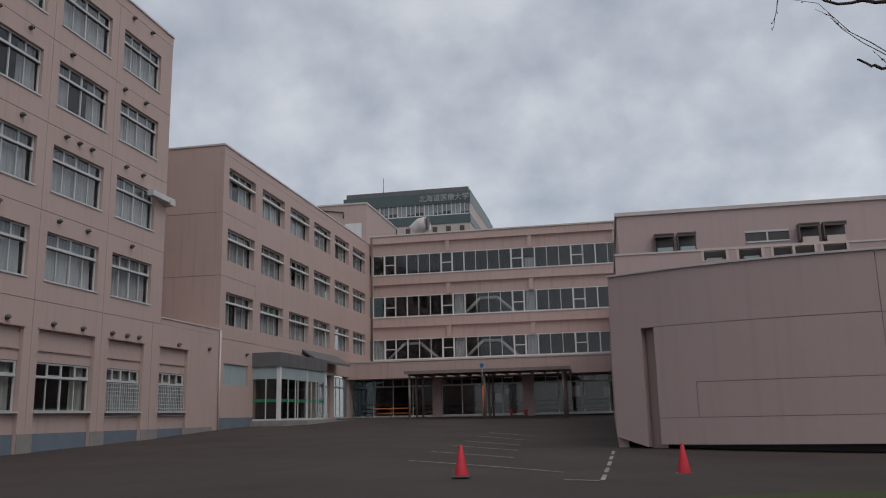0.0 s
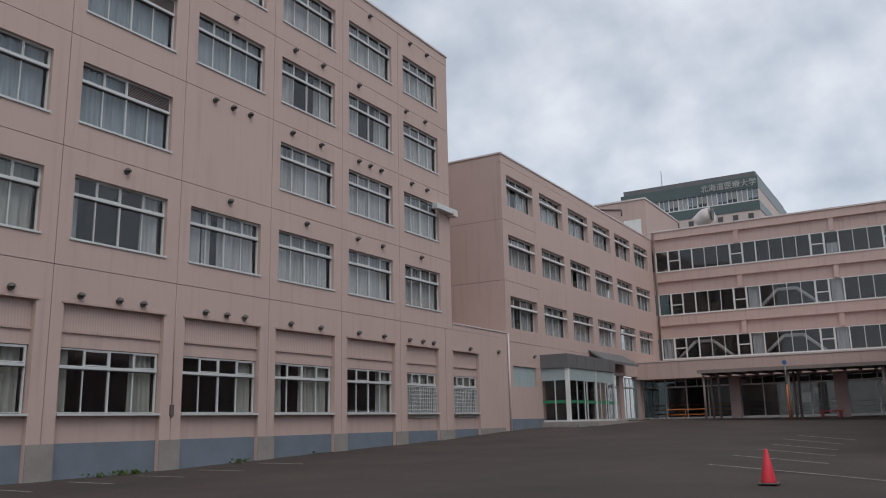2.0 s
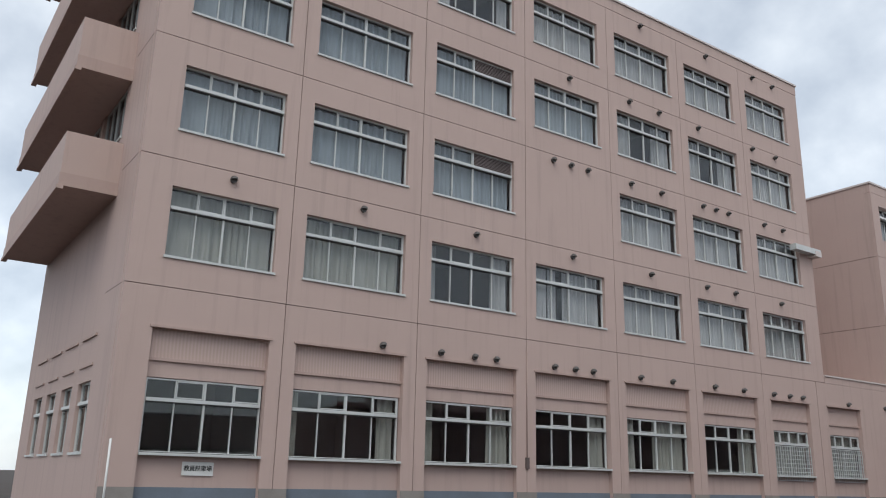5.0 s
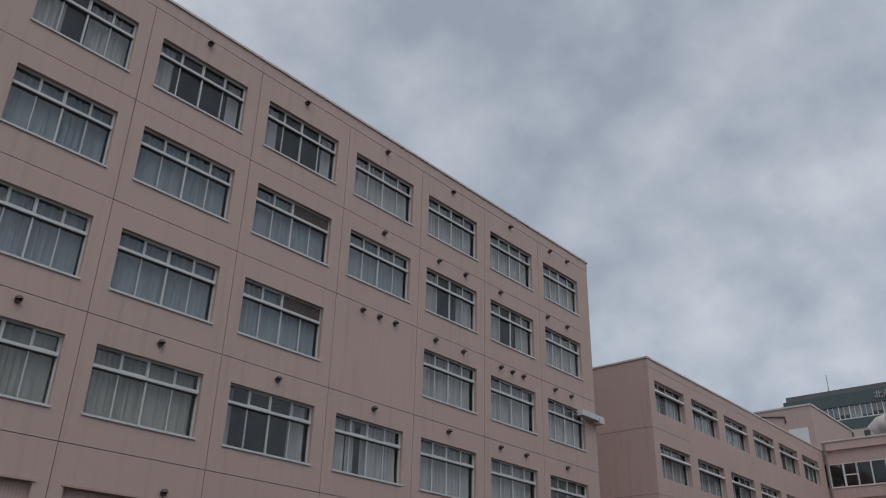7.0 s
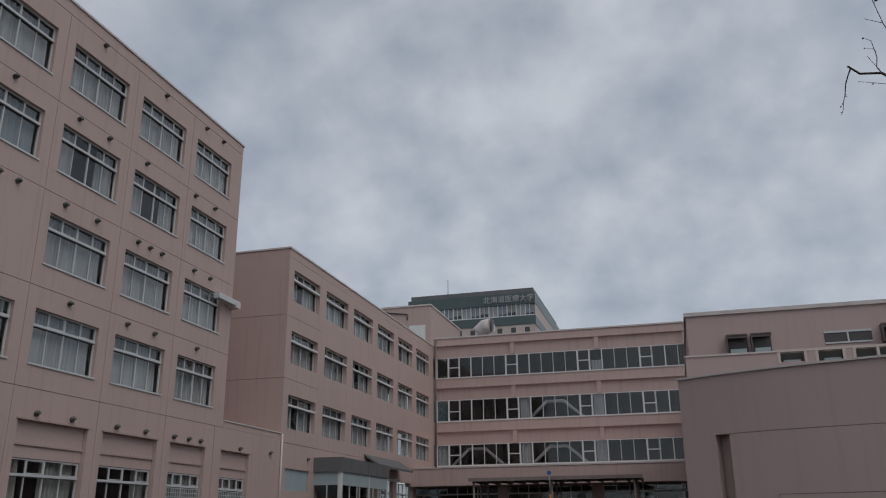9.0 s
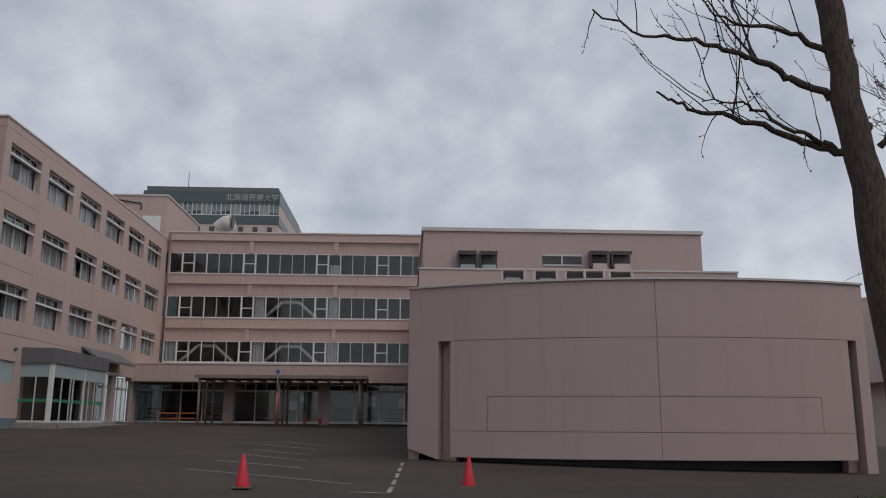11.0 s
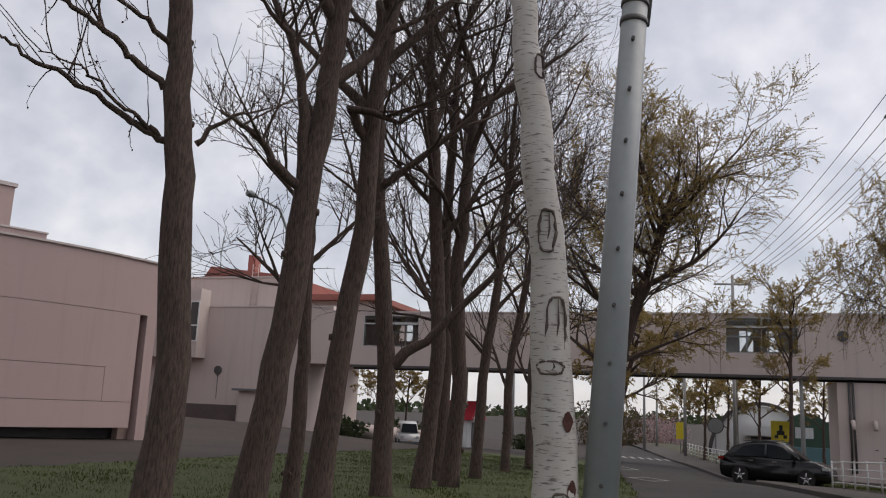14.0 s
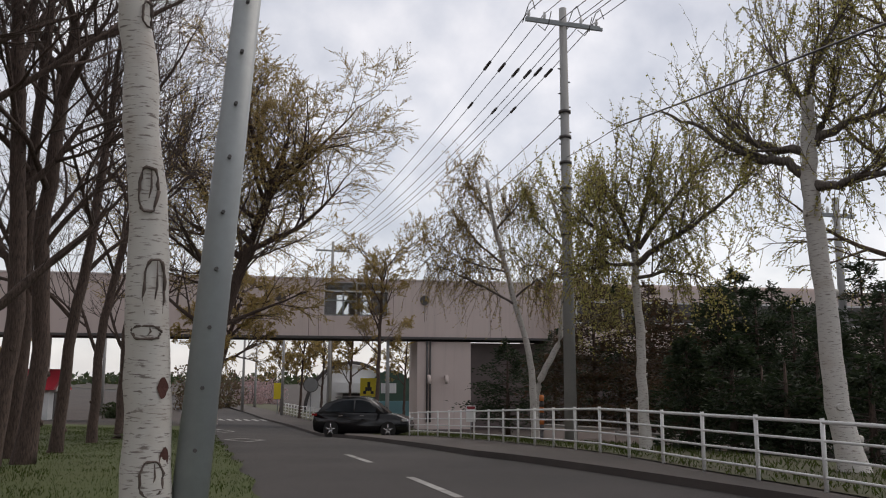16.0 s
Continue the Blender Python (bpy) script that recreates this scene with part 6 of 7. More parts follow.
for i, (h, dist, hh, sp, m) in enumerate(((93.4, 28, 5.4, 1.5, 0), (95.6, 30, 5.8, 1.6, 0), (97.8, 28, 5.4, 1.5, 0), (99.8, 31, 5.8, 1.6, 0), (103.0, 29, 5.6, 1.6, 0), (105.5, 27, 5.2, 1.6, 0), (91.4, 29, 5.2, 1.4, 1),
                                         (92.4, 21.5, 2.6, 0.8, 0), (95.2, 21, 2.8, 0.9, 0), (98.4, 20.5, 2.5, 0.8, 0), (103.2, 19.5, 2.7, 1.0, 0), (86.3, 32, 6.0, 1.7, 1), (80.4, 34, 4.2, 1.3, 0), (83.6, 36, 5.4, 1.6, 0), (88.0, 34, 6.2, 1.7, 0), (90.0, 33, 6.2, 1.7, 1), (107.5, 26, 5.0, 1.6, 0), (94.5, 25, 4.4, 1.6, 0), (96.8, 25.5, 4.6, 1.6, 0), (99.0, 25, 4.5, 1.6, 0), (101.2, 24.5, 4.4, 1.6, 0), (104.2, 24, 4.2, 1.6, 0), (92.6, 26, 3.6, 1.4, 1), (97.0, 22, 2.6, 1.3, 0), (100.3, 21, 2.4, 1.3, 0), (84.5, 31, 4.2, 1.5, 1))):
    conifer(h, dist, hh * (0.86 + 0.28 * ((i * 37) % 10) / 10), sp * (0.9 + 0.5 * ((i * 53) % 10) / 10), RUSTY if m else NEEDLE, 300 + i, "reddish half-dead conifer behind the fence" if m else "dense dark green conifer behind the fence")

wing = thing("roadside_building", BR, "pale building with an overhanging upper floor behind conifers", "building")
part("upper_floor", boxes((40, 66, -2.0, 8, 3.2, 7.4)), CREAM, wing)
part("ground_floor", boxes((40, 66, 1.5, 8, -2, 3.2)), BROWNMETAL, wing)
part("strip_window", boxes((41, 65, -2.05, -2.0, 5.2, 6.4)), DARKMETAL, wing)
part("mullion", boxes(*[(41 + 3 * i, 41.12 + 3 * i, -2.08, -2.05, 5.2, 6.4) for i in range(9)], (41, 65.1, -2.08, -2.05, 6.4, 6.5), (41, 65.1, -2.08, -2.05, 5.1, 5.2)), ALU, wing)
lowwall = thing("low_wall", (0, 0, 0), "low pale concrete wall in the yard behind the fence", "wall")
q0, q1 = polar(83.0, 26.8), polar(95.5, 22.6)
run = q1 - q0
lowwall.matrix_basis = Matrix.Translation(q0) @ Matrix.Rotation(math.atan2(run.y, run.x), 4, "Z")
wl_ = run.length
part("wall", boxes((0, wl_ * 0.42, -0.12, 0.12, -0.6, 0.62), (wl_ * 0.43, wl_, -0.12, 0.12, -0.6, 0.55)), CREAM, lowwall)
part("coping", boxes((0, wl_ * 0.425, -0.16, 0.16, 0.62, 0.68), (wl_ * 0.428, wl_, -0.16, 0.16, 0.55, 0.61)), CONCRETE, lowwall)

# ---- poles and wires ----


def leaning_pole():
    base, top = polar(59.6, 6.6), polar(62.9, 6.9, 5.9)
    p = thing("leaning_pole", base, "grey leaning steel pole with step bolts beside the birch", "pole")
    d = top - base
    part("shaft", bars(([Vector((0, 0, -0.1)), d], [0.142, 0.105], 24)), GREYSTEEL, p)
    for k in range(11):
        q = d * (0.10 + 0.078 * k)
        part("step_bolt", bars(([q + Vector((-0.10, -0.06, 0)), q + Vector((-0.145, -0.09, 0))], 0.016, 6)), DARKMETAL, p)
    for k in (0.835, 0.865, 0.90):
        part("clamp_band", bars(([d * k, d * (k + 0.008)], 0.121, 24)), DARKMETAL, p)
    part("cable", bars(([d * 0.84 + Vector((0.13, -0.06, 0)), d * 0.9 + Vector((0.16, -0.06, 0)), d * 1.0 + Vector((0.14, -0.05, 0))], 0.022, 6)), DARKMETAL, p)


leaning_pole()


def utility_pole(base, height, radius, turn, arms, label):
    p = thing("utility_pole", Matrix.Translation(base) @ pose(0, 0, 0, 0, 0, turn), label, "utility pole")
    part("shaft", bars(([(0, 0, -0.3), (0, 0, height)], [radius, radius * 0.6], 14)), POLECON, p)
    for z, half in arms:
        part("cross_arm", boxes((-half, half, -0.06, 0.06, z - 0.06, z + 0.06)), GREYSTEEL, p)
        for x in (-half + 0.1, -half * 0.5, half * 0.5, half - 0.1):
            part("insulator", bars(([(x, 0, z + 0.06), (x, 0, z + 0.16), (x, 0, z + 0.3)], [0.03, 0.06, 0.035], 8)), WHITE, p)
    return p


ARM = math.degrees(math.atan2(SIDE.y, SIDE.x))
pole_a = polar(84.7, 24.5)
pa = utility_pole(pole_a, 13.4, 0.19, ARM, ((12.9, 1.25),), "tall concrete utility pole carrying overhead lines")
for z in (10.0, 9.2, 8.4, 7.6, 6.2):
    part("band", bars(([(0, 0, z), (0, 0, z + 0.08)], 0.19, 12)), DARKMETAL, pa)
for i in range(22):
    part("climbing_peg", shared(("climbing_peg",), lambda: boxes((-0.04, 0.04, -0.02, 0.02, 0, 0.03)), DARKMETAL), DARKMETAL, pa, at=(-0.16 if i % 2 else 0.16, 0, 3 + 0.4 * i))
for i, x in enumerate((-1.15, -0.62, 0.35, 0.75, 1.15)):
    part("jumper_wire", bars(([(x, -0.5, 13.0), (x + 0.05, -0.2, 12.75 if i % 2 else 13.45), (x + 0.1, 0.2, 12.7 if i % 2 else 13.5), (x, 0.5, 13.0)], 0.016, 5)), DARKMETAL, pa)
part("pole_cap_arm", boxes((-1.3, 1.3, -0.14, -0.07, 12.78, 12.88)), GREYSTEEL, pa)
pole_b = polar(68.15, 62)
utility_pole(pole_b, 13.4, 0.17, ARM, ((12.7, 1.3),), "distant concrete utility pole with a cross arm")
for h, dist, hh in ((62.4, 80, 7.5), (65.0, 72, 8.0), (68.1, 58, 6.8), (63.2, 92, 6.5), (72.1, 52, 6.0), (53.7, 70, 7.5)):
    utility_pole(polar(h, dist), hh, 0.15, ARM, (), "plain grey pole standing along the road")
utility_pole(polar(101.9, 30), 8.2, 0.17, ARM, ((7.6, 0.7),), "grey pole rising behind the birches")


def wire(a, b, sag, r=0.012, n=24):
    w = thing("overhead_wire", (0, 0, 0), "thin black overhead line between poles", "wire", "overhead lines")
    pts = [a.lerp(b, i / n) - Vector((0, 0, sag * 4 * (i / n) * (1 - i / n))) for i in range(n + 1)]
    part("cable", bars((pts, r, 5)), DARKMETAL, w)
    return pts, w


side = SIDE.normalized()
far_c = pole_a - DIR * 42 + side * 0.5
for k, x in enumerate((-1.15, -0.62, -0.1, 0.35, 0.75, 1.15)):
    up = Vector((0, 0, 13.15 if k not in (2, 3) else 13.0))
    a = pole_a + side * x + up
    pts, w = wire(a, pole_b + side * x + Vector((0, 0, 12.9)), 0.9, 0.014)
    part("spacer", bars(([pts[2], pts[2].lerp(pts[3], 0.35)], 0.055, 6)), DARKMETAL, w)
    if k % 2:
        part("spacer", bars(([pts[4], pts[4].lerp(pts[5], 0.3)], 0.05, 6)), DARKMETAL, w)
    wire(a, far_c + side * x + up, 0.8, 0.014)
wire(pole_a + Vector((0, 0, 10.1)), pole_b + Vector((0, 0, 9.6)), 0.9, 0.013)
wire(pole_a + Vector((0, 0, 9.4)), pole_b + Vector((0, 0, 9.0)), 0.9, 0.016)
near_c = polar(106.5, 11.0, 0) * 1.0
near_c.z = 1.6 + 0.40 * 11.0
mid_c = polar(88.6, 20.0, 0)
mid_c.z = 1.6 + 0.309 * 20.0
wire(pole_a + Vector((0, 0, 8.6)), mid_c, 0.02, 0.012, 6)
wire(mid_c, near_c + (near_c - mid_c) * 0.6, 0.05, 0.020, 12)

# ---- vehicles ----
CARBLACK = surface("black_car_paint", (0.006, 0.006, 0.007), (0.010, 0.010, 0.011), 0.22, 6, 1, 0.3, 0.0)
VANWHITE = surface("white_car_paint", (0.66, 0.67, 0.67), (0.55, 0.55, 0.55), 0.25, 6, 1, 0.3, 0.0)
TYRE = surface("tyre_rubber", (0.02, 0.02, 0.02), (0.035, 0.033, 0.03), 0.85)
TINT = surface("tinted_car_glass", (0.02, 0.025, 0.03), (0.03, 0.035, 0.04), 0.06, 5, 1, 0.2, 0.0)
CHROME = surface("bright_alloy", (0.6, 0.6, 0.6), (0.4, 0.4, 0.4), 0.25, 10, 1, 0.3, 0.0, 0.9)
LAMPGLASS = surface("headlamp_lens", (0.6, 0.62, 0.64), (0.5, 0.5, 0.5), 0.1)
REDLENS = surface("red_lamp_lens", (0.35, 0.01, 0.01), (0.25, 0.01, 0.01), 0.2)


def car(name, at, label, length, width, lower, roof, glassline, paint, wheels, wr):
    """A car from side outlines of (x, z); lower body full width, cabin drawn in towards the roof."""
    root = thing(name, at, label, "car")

    def shell(outline, w_lo, w_hi, z_lo, z_hi):
        bm = bmesh.new()
        left, right = [], []
        for x, z in outline:
            t = min(1, max(0, (z - z_lo) / (z_hi - z_lo)))
            w = (w_lo + (w_hi - w_lo) * t) / 2 * (1 - 0.10 * max(0, abs(x) / (length / 2) - 0.75) / 0.25)
            left.append(bm.verts.new((x, -w, z)))
            right.append(bm.verts.new((x, w, z)))
        bm.faces.new(left)
        bm.faces.new(right[::-1])
        for i in range(len(left)):
            j = (i + 1) % len(left)
            bm.faces.new((left[j], left[i], right[i], right[j]))
        bmesh.ops.recalc_face_normals(bm, faces=bm.faces)
        bmesh.ops.bevel(bm, geom=bm.edges[:], offset=0.035, segments=2, affect="EDGES")
        for f in bm.faces:
            f.smooth = True
        return bm

    zl = max(z for x, z in lower)
    zr = max(z for x, z in roof)
    part("body", shell(lower, width, width * 0.95, 0.2, zl), paint, root)
    part("cabin", shell(roof, width * 0.93, width * 0.72, zl - 0.15, zr), paint, root)
    for s in (-1, 1):
        for poly in glassline:
            bm = bmesh.new()
            vs = []
            for x, z in poly:
                t = min(1, max(0, (z - zl + 0.15) / (zr - zl + 0.15)))
                w = width * (0.93 - 0.21 * t) / 2 + 0.006
                vs.append(bm.verts.new((x, s * w, z)))
            bm.faces.new(vs)
            part("side_window", bm, TINT, root)
        part("mirror", boxes((length * 0.17, length * 0.17 + 0.14, min(s * width * 0.47, s * width * 0.56), max(s * width * 0.47, s * width * 0.56), zl - 0.02, zl + 0.14)), paint, root)
        for hx in (-0.22, 0.0):
            part("door_handle", boxes((hx * length, hx * length + 0.2, min(s * width * 0.485, s * width * 0.5), max(s * width * 0.485, s * width * 0.5), zl - 0.17, zl - 0.13)), CHROME, root)
        for wx in wheels:
            bm = bmesh.new()
            y0, y1 = s * (width / 2 - 0.20), s * (width / 2 + 0.01)
            tube(bm, [(wx, y0, wr), (wx, y1, wr)], wr, 24)
            wheel = part("wheel", bm, TYRE, root)
            bm = bmesh.new()
            yr = s * (width / 2 + 0.014)
            tube(bm, [(wx, yr - s * 0.01, wr), (wx, yr, wr)], wr * 0.30, 12)
            for k in range(5):
                a = 2 * math.pi * k / 5 + 0.3
                tube(bm, [(wx, yr, wr), (wx + wr * 0.66 * math.cos(a), yr, wr + wr * 0.66 * math.sin(a))], [0.05, 0.035], 5)
            part("rim", bm, CHROME, wheel)
    return root, width, length, zl, zr


suv_at = polar(70.6, 38.5)
suv_at.z += 0.03
suv, cw_, cl_, zl_, zr_ = car("black_suv", Matrix.Translation(suv_at) @ pose(0, 0, 0, 0, 0, -83) @ Matrix.Diagonal((0.93, 1.0, 1.10, 1.0)), "glossy black sport utility car turning off the road", 4.72, 1.85,
    [(-2.3, 0.32), (-2.36, 0.62), (-2.30, 0.98), (-2.1, 1.08), (0.9, 1.02), (1.7, 0.95), (2.2, 0.80), (2.36, 0.58), (2.3, 0.28), (1.85, 0.22), (-1.9, 0.22)],
    [(-2.22, 0.98), (-1.75, 1.42), (-1.1, 1.60), (-0.1, 1.66), (0.45, 1.56), (1.25, 1.0)],
    [[(-1.75, 1.10), (-1.35, 1.42), (-0.85, 1.53), (-0.35, 1.55), (-0.35, 1.08)], [(-0.27, 1.08), (-0.27, 1.55), (0.05, 1.55), (0.42, 1.46), (0.95, 1.06)]], CARBLACK, (-1.42, 1.38), 0.36)
for s in (-1, 1):
    part("headlight", boxes((2.02, 2.30, min(s * 0.55, s * 0.86), max(s * 0.55, s * 0.86), 0.72, 0.82)), LAMPGLASS, suv)
    part("tail_light", boxes((-2.38, -2.15, min(s * 0.5, s * 0.90), max(s * 0.5, s * 0.90), 0.92, 1.0)), REDLENS, suv)
    part("roof_rail", bars(([(-1.3, s * 0.62, 1.66), (0.2, s * 0.62, 1.69)], 0.02, 6)), DARKMETAL, suv)
van_at = polar(46.6, 61)
van_at.z += 0.03
van, *_ = car("white_van", Matrix.Translation(van_at) @ pose(0, 0, 0, 0, 0, -130), "small white van parked on the side road", 3.4, 1.48,
    [(-1.68, 0.3), (-1.7, 0.95), (1.3, 0.95), (1.62, 0.85), (1.7, 0.5), (1.68, 0.25), (-1.6, 0.22)],
    [(-1.68, 0.9), (-1.6, 1.68), (-1.4, 1.78), (0.6, 1.78), (1.0, 1.6), (1.35, 0.92)],
    [[(-1.45, 1.0), (-1.4, 1.6), (-0.4, 1.62), (-0.4, 1.0)], [(-0.3, 1.0), (-0.3, 1.62), (0.55, 1.62), (0.95, 1.0)]], VANWHITE, (-1.05, 1.1), 0.28)
wsh = bmesh.new()
ws = [wsh.verts.new(p) for p in ((1.37, -0.6, 1.0), (1.37, 0.6, 1.0), (1.06, 0.5, 1.62), (1.06, -0.5, 1.62))]
wsh.faces.new(ws)
part("windscreen", wsh, TINT, van)
for s in (-1, 1):
    part("headlight", boxes((1.60, 1.72, min(s * 0.42, s * 0.66), max(s * 0.42, s * 0.66), 0.6, 0.78)), LAMPGLASS, van)
part("number_plate", boxes((1.70, 1.73, -0.16, 0.16, 0.38, 0.52)), CREAM, van)
part("bumper", boxes((1.66, 1.74, -0.7, 0.7, 0.25, 0.42)), DG, van)

# ---- beyond the bridge ----
arch_at = polar(69.6, 80)
arch = thing("arched_hall", Matrix.Translation(arch_at) @ pose(0, 0, 0, 0, 0, -69.6), "white arched hall with a dark rounded rim", "building")


def arch_shape(rx, rz, y0, y1, inner=0.0):
    bm = bmesh.new()
    outer = [(rx * math.cos(math.pi * i / 24), rz * math.sin(math.pi * i / 24)) for i in range(25)]
    if inner:
        ins = [((rx - inner) * math.cos(math.pi * i / 24), (rz - inner) * math.sin(math.pi * i / 24)) for i in range(24, -1, -1)]
        outer = outer + ins
    prism(bm, outer, y0, y1)
    return bm


part("front", arch_shape(4.2, 4.6, 0, 12), WHITE, arch)
part("rim", arch_shape(4.5, 4.95, -0.3, 0.2, 0.32), DARKMETAL, arch)
part("doorway", boxes((-0.8, 1.9, -0.05, 0.0, 0.0, 1.9)), DARKMETAL, arch)
part("door_canopy", boxes((-1.4, 2.6, -1.5, 0.0, 2.0, 2.9)), WHITE, arch)
DGREEN = surface("dark_green_sheet", (0.05, 0.10, 0.07), (0.04, 0.07, 0.05), 0.5)
dome_at = polar(72.3, 77)
dome = thing("green_arched_shed", Matrix.Translation(dome_at) @ pose(0, 0, 0, 0, 0, -72.3), "dark green arched shed with a teal counter front", "shed")
part("shell", arch_shape(2.7, 4.1, 0, 7), DGREEN, dome)
part("window", boxes((-0.9, 0.5, -0.06, 0.0, 2.0, 2.9)), CURTAIN[0], dome)
part("counter", boxes((-2.5, 2.4, -1.0, -0.1, 0.0, 1.3)), surface("teal_board", (0.12, 0.26, 0.28), (0.09, 0.2, 0.22), 0.6), dome)
YELLOW = surface("yellow_sign_paint", (0.75, 0.60, 0.03), (0.6, 0.48, 0.03), 0.5)


def banner(h, dist, w, hh, up, label):
    s = thing("yellow_banner", Matrix.Translation(polar(h, dist)) @ pose(0, 0, 0, 0, 0, -h), label, "sign", "yellow signs")
    part("pole", bars(([(0, 0.05, 0), (0, 0.05, up + hh)], 0.04, 6)), GREYSTEEL, s)
    part("board", boxes((-w / 2, w / 2, -0.02, 0.02, up, up + hh)), YELLOW, s)
    return s


yb = banner(70.8, 56, 1.1, 1.25, 1.9, "yellow warning board with a black symbol on a pole")
part("symbol", boxes((-0.22, 0.22, -0.03, -0.021, 2.3, 2.55), (-0.08, 0.12, -0.03, -0.021, 2.55, 2.9), (-0.35, -0.15, -0.03, -0.021, 2.1, 2.3), (0.15, 0.35, -0.03, -0.021, 2.1, 2.3)), INK, yb)
banner(64.7, 74, 0.7, 1.4, 1.4, "small yellow board on a pole by the road")
mirror = thing("road_mirror", Matrix.Translation(polar(66.9, 62)) @ pose(0, 0, 0, 0, 0, -66.9), "round convex traffic mirror on a grey post", "traffic mirror")
part("post", bars(([(0, 0, 0), (0, 0, 3.0)], 0.045, 8)), GREYSTEEL, mirror)
part("face", bars(([(0, -0.12, 2.7), (0, -0.06, 2.7)], 0.5, 20)), GREYSTEEL, mirror)
part("hood", bars(([(0, -0.06, 2.7), (0, 0.02, 2.7)], 0.56, 20)), DARKMETAL, mirror)

hut_at = polar(51.1, 56)
hut = thing("red_roofed_hut", Matrix.Translation(hut_at) @ pose(0, 0, 0, 0, 0, 18), "small white hut with a bright red gabled roof", "hut")
HUTRED = surface("bright_red_roof_sheet", (0.50, 0.03, 0.05), (0.38, 0.03, 0.04), 0.5)
part("wall", boxes((-1.2, 1.2, 0, 2.2, 0, 1.9)), WHITE, hut)
hb = bmesh.new()
prism(hb, [(-1.5, 1.75), (1.5, 1.75), (0.0, 3.0)], -0.35, 2.5)
part("roof", hb, HUTRED, hut)
hb = bmesh.new()
prism(hb, [(-1.2, 1.7), (1.2, 1.7), (0.0, 2.65)], -0.37, -0.34)
part("gable", hb, WHITE, hut)
part("window", boxes((-1.23, -1.2, 0.35, 1.05, 0.75, 1.45)), DARKMETAL, hut)
part("window_bar", boxes((-1.26, -1.23, 0.67, 0.73, 0.75, 1.45), (-1.26, -1.23, 0.35, 1.05, 1.07, 1.13)), WHITE, hut)
part("door", boxes((-1.23, -1.2, 1.4, 2.0, 0.02, 1.6)), DARKMETAL, hut)
part("door_bar", boxes(*[(-1.26, -1.23, 1.4 + 0.2 * i - 0.03, 1.43 + 0.2 * i, 0.02, 1.6) for i in range(4)], *[(-1.25, -1.23, 1.4, 2.0, 0.3 * i, 0.3 * i + 0.05) for i in range(1, 6)]), WHITE, hut)
part("end_door", boxes((-0.4, 0.4, -0.03, 0.0, 0.02, 1.6)), DARKMETAL, hut)
part("green_box", boxes((-1.75, -1.3, 0.3, 1.2, 0.0, 0.35)), GREEN, hut)

lampp = thing("street_lamp", polar(37.7, 24.5), "slim street lamp with a curved arm behind the trees", "street lamp")
a_l = polar(34.6, 24.0) - polar(37.7, 24.5)
part("pole", bars(([(0, 0, 0), (0, 0, 6.6), (a_l.x * 0.25, a_l.y * 0.25, 7.3), (a_l.x * 0.8, a_l.y * 0.8, 7.55)], [0.07, 0.05, 0.04, 0.035], 8)), GREYSTEEL, lampp)
part("head", bars(([(a_l.x * 0.75, a_l.y * 0.75, 7.55), (a_l.x * 0.9, a_l.y * 0.9, 7.6), (a_l.x, a_l.y, 7.58)], [0.05, 0.12, 0.06], 8)), GREYSTEEL, lampp)

marker = thing("striped_marker", polar(82.75, 25), "black and orange striped marker on a pole guard", "marker")
for k in range(6):
    part("stripe", bars(([(0, 0, 0.5 + 0.17 * k), (0.04, 0, 0.67 + 0.17 * k)], 0.07, 8)), ORANGE if k % 2 else DARKMETAL, marker)
part("stem", bars(([(0, 0, 0), (0, 0, 0.5)], 0.05, 6)), DARKMETAL, marker)

board_at = polar(77.9, 30.5)
notice = thing("fence_notice", Matrix.Translation(board_at) @ pose(0, 0, 0, 0, 0, -78), "small white notice with a red heading tied to the fence", "sign")
part("board", boxes((-0.17, 0.17, -0.02, 0.0, 0.72, 1.3)), WHITE, notice)
part("heading", boxes((-0.15, 0.15, -0.024, -0.02, 1.17, 1.27)), HUTRED0, notice)
part("stake", bars(([(0, 0.02, 0), (0, 0.02, 1.25)], 0.02, 6)), GREYSTEEL, notice)

farwall = thing("far_boundary_wall", (0, 0, 0), "pale concrete boundary wall on the side street", "wall")
w0_, w1_ = polar(41.5, 66), polar(49.0, 62)
part("wall", bars(([w0_ + Vector((0, 0, 0.3)), w1_ + Vector((0, 0, 0.3))], 0.75, 4)), CREAM, farwall)
brick = thing("red_brick_house", Matrix.Translation(polar(39.8, 74)) @ pose(0, 0, 0, 0, 0, -40), "distant reddish brick house behind the annex", "building")
part("wall", boxes((-3, 3, 0, 5, -1, 4.5)), REDROOF, brick)
part("roof", boxes((-3.2, 3.2, -0.3, 5.2, 4.5, 4.8)), BROWNMETAL, brick)

# shrubs and hedges far off
SHRUB = leaf_mat("brown_shrub_leaves", (0.14, 0.085, 0.06), (0.10, 0.09, 0.04))
HEDGE = leaf_mat("hedge_leaves", (0.03, 0.05, 0.02), (0.06, 0.07, 0.03))
BLOSSOM = leaf_mat("pale_pink_blossom", (0.45, 0.30, 0.32), (0.30, 0.22, 0.20))


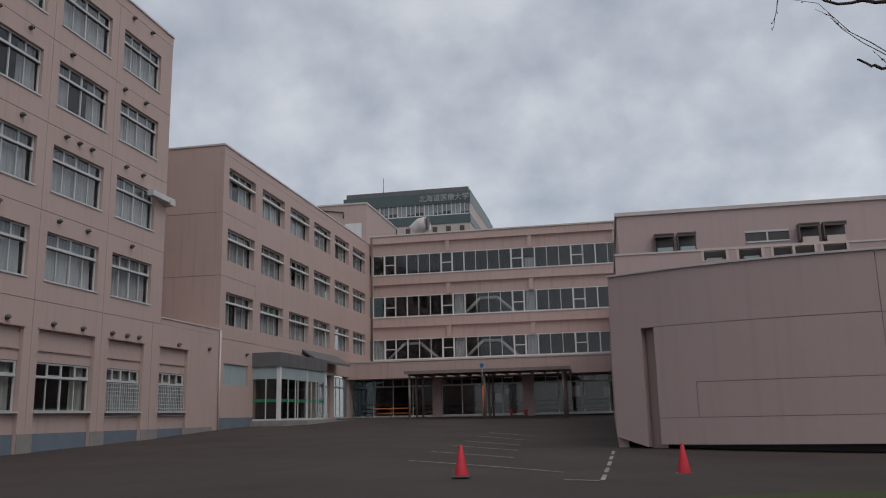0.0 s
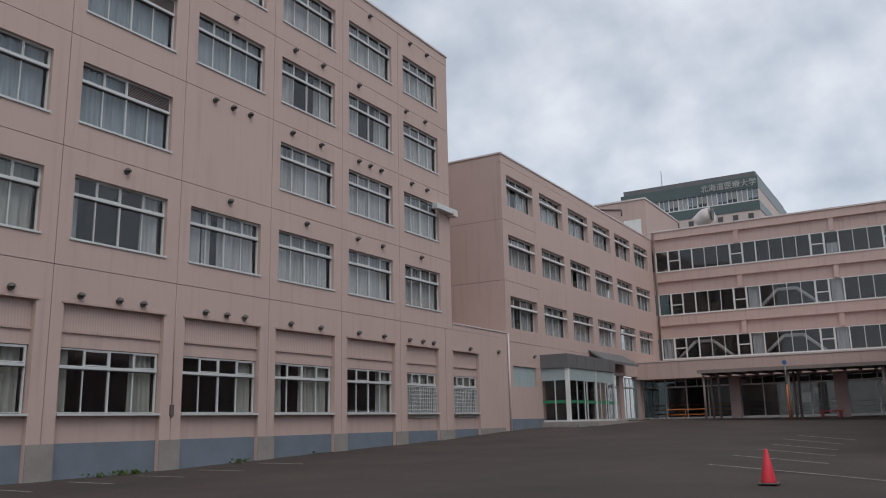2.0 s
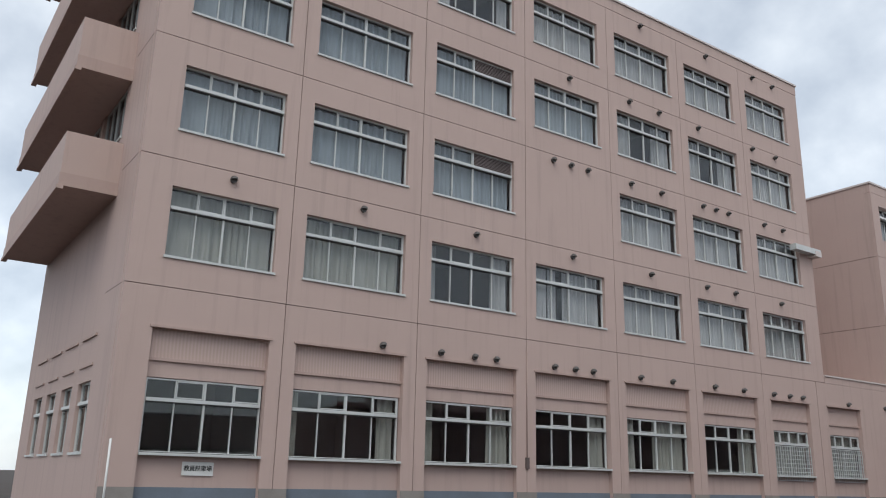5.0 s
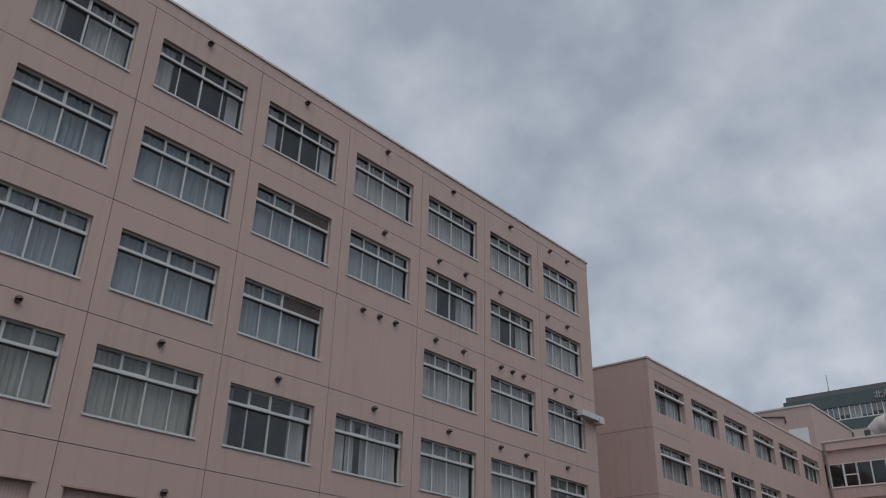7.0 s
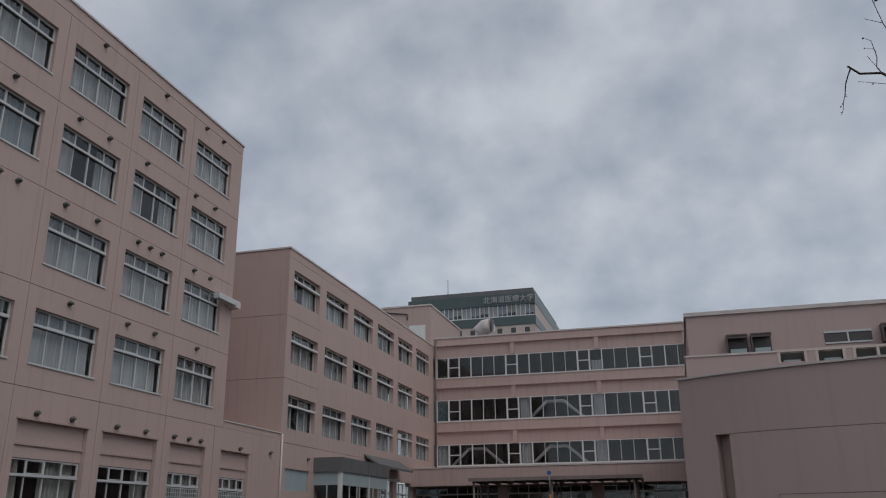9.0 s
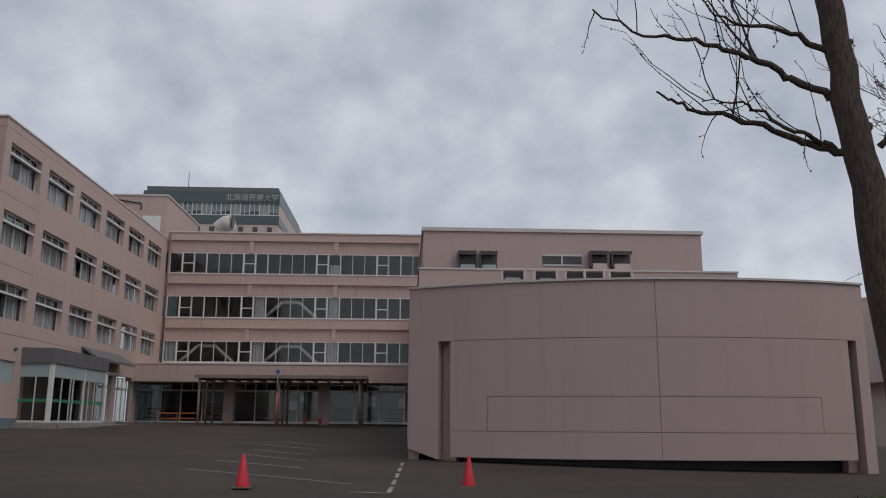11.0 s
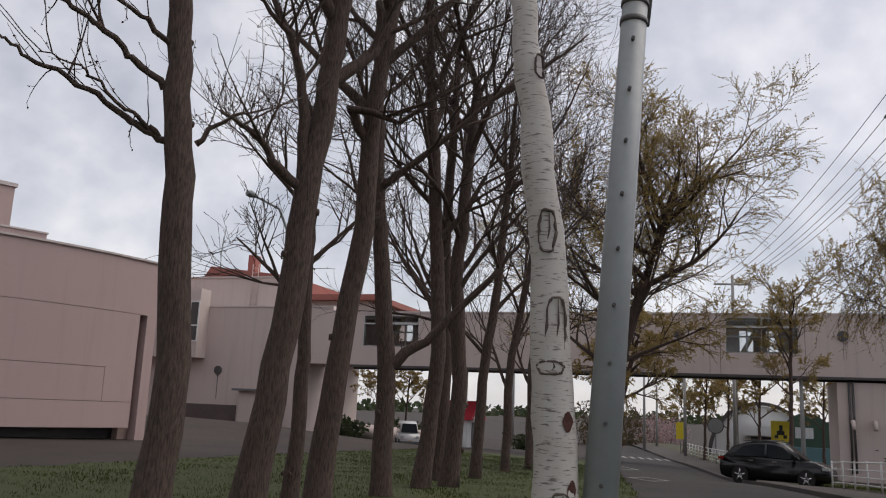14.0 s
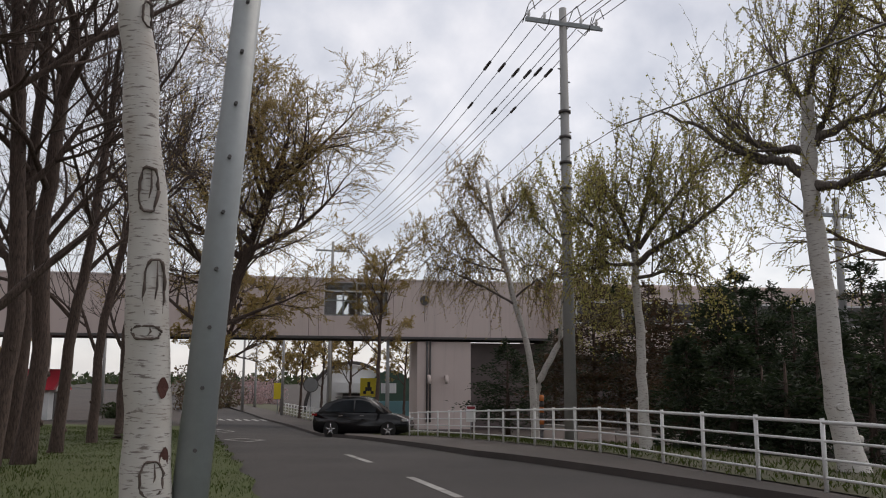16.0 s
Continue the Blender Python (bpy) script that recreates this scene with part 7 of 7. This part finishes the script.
def shrub(h, dist, w, hh, mat, label, seed, size=0.22, n=1300):
    rnd = random.Random(seed)
    s = thing("shrub", polar(h, dist), label, "shrub")
    part("stemwork", bars(*[([(rnd.uniform(-w, w) * 0.2, 0, -0.1), (rnd.uniform(-w, w) * 0.6, rnd.uniform(-w, w) * 0.6, hh * rnd.uniform(0.5, 0.9))], 0.03, 4) for k in range(9)]), TWIG, s)
    lv = Wood()
    for i in range(n):
        a, f = rnd.uniform(0, 6.283), rnd.random()
        lump = 0.75 + 0.25 * math.sin(a * 3 + seed) * math.cos(f * 5 + seed)
        r = w * math.sqrt(max(0.02, 1 - (2 * f - 0.85) ** 2 * 0.75)) * lump * rnd.uniform(0.5, 1)
        lv.leaf(Vector((r * math.cos(a), r * math.sin(a), hh * f * lump)), Vector((rnd.gauss(0, 1), rnd.gauss(0, 1), rnd.gauss(0.3, 1))).normalized(), size * rnd.uniform(0.6, 1.4), rnd)
    tagged(part("foliage", lv.mesh("foliage", mat), mat, s), kind="stuff")


for i, (h, dist, w, hh, m) in enumerate(((60.4, 88, 2.6, 5.2, 0), (61.4, 92, 2.4, 4.4, 0), (59.2, 84, 2.8, 5.0, 0), (62.9, 104, 3.0, 4.0, 2), (64.0, 112, 3.0, 3.6, 2), (41.0, 64, 2.2, 1.8, 1), (42.4, 63, 2.0, 1.6, 1), (45.5, 70, 2.4, 1.6, 1), (47.6, 70, 2.6, 1.5, 1), (55.0, 66, 2.0, 1.4, 1))):
    shrub(h, dist, w, hh, (SHRUB, HEDGE, BLOSSOM)[m], ("brown-leaved shrub along the road", "clipped green hedge by the boundary wall", "far cherry in pale pink blossom")[m], 500 + i)

woods = Wood()
rw_ = random.Random(9)
for i in range(5200):
    h = rw_.uniform(20, 140)
    dist = rw_.uniform(420, 520)
    x, y = dist * math.sin(radians(h)), dist * math.cos(radians(h))
    hh = 5 + 4 * noise.noise(Vector((h * 0.15, 0, 3))) + 2.5 * noise.noise(Vector((h * 1.3, 7, 0)))
    woods.leaf(Vector((x, y, -1.5 + rw_.random() * max(1.5, hh))), Vector((rw_.gauss(0, 1), rw_.gauss(0, 1), rw_.gauss(0, 1))).normalized(), 3.4, rw_)
tagged(part("far_woods", woods.mesh("far_woods", HEDGE), HEDGE), "low distant line of woods on the horizon", "woods", kind="stuff")

# weeds at the wall, marker post, grass
post = thing("marker_post", (-23.0, 5.75, level(-23, 5.75)), "thin white plastic post in a concrete foot", "post")
part("rod", bars(([(0, 0, 0.1), (0, 0, 2.4)], 0.03, 8)), WHITE, post)
part("foot", boxes((-0.3, 0.3, -0.22, 0.22, -0.02, 0.14)), CONCRETE, post)
WEED = leaf_mat("fresh_weed_leaves", (0.07, 0.13, 0.03), (0.13, 0.17, 0.05))
for i, (y, n) in enumerate(((18.5, 70), (19.1, 40), (17.6, 22), (23.9, 60), (28.5, 14))):
    rnd = random.Random(700 + i)
    wd = thing("weed", (-23.65, y, level(-23.65, y)), "tuft of green weeds at the foot of the wall", "plant", "weeds by the wall")
    lv = Wood()
    for k in range(n):
        d = Vector((rnd.gauss(0, 1), rnd.gauss(0, 1), abs(rnd.gauss(0.5, 0.7)))).normalized()
        lv.leaf(Vector((rnd.gauss(0, 0.07), rnd.gauss(0, 0.2), rnd.uniform(0, 0.14))), d, rnd.uniform(0.05, 0.14), rnd)
    tagged(part("leaf_tuft", lv.mesh("leaf_tuft", WEED), WEED, wd), kind="stuff")
BLADE = leaf_mat("grass_blades", (0.036, 0.060, 0.006), (0.056, 0.068, 0.010))
blades = Wood()
rg = random.Random(21)
for i in range(90000):
    u, v = rg.uniform(-16, 26), rg.random()
    x, y = verge(u, v)
    if x * x + y * y < 9 or (x < 5.5 and y > 12.5):
        continue
    d = Vector((rg.gauss(0, 0.45), rg.gauss(0, 0.45), 1)).normalized()
    clump = 0.6 + 0.8 * max(0, noise.noise(Vector((x * 0.9, y * 0.9, 0))) + 0.4)
    blades.leaf(Vector((x, y, level(x, y) + 0.09)), d, rg.uniform(0.03, 0.075) * clump, rg, 0.10)
tagged(part("grass_blades", blades.mesh("grass_blades", BLADE), BLADE), "short uneven spring grass on the verge", "grass", kind="stuff")
rg = random.Random(22)
rough_grass = Wood()
for i in range(9000):
    s = rg.uniform(-16, 30)
    x, y = along(s, fence_at(s) + rg.uniform(0.05, 3.0))
    d = Vector((rg.gauss(0, 0.5), rg.gauss(0, 0.5), 1)).normalized()
    rough_grass.leaf(Vector((x, y, level(x, y) + 0.15)), d, rg.uniform(0.05, 0.15), rg, 0.12)
tagged(part("rough_grass", rough_grass.mesh("rough_grass", BLADE), BLADE), "rough grass and weeds along the fence", "grass", kind="stuff")
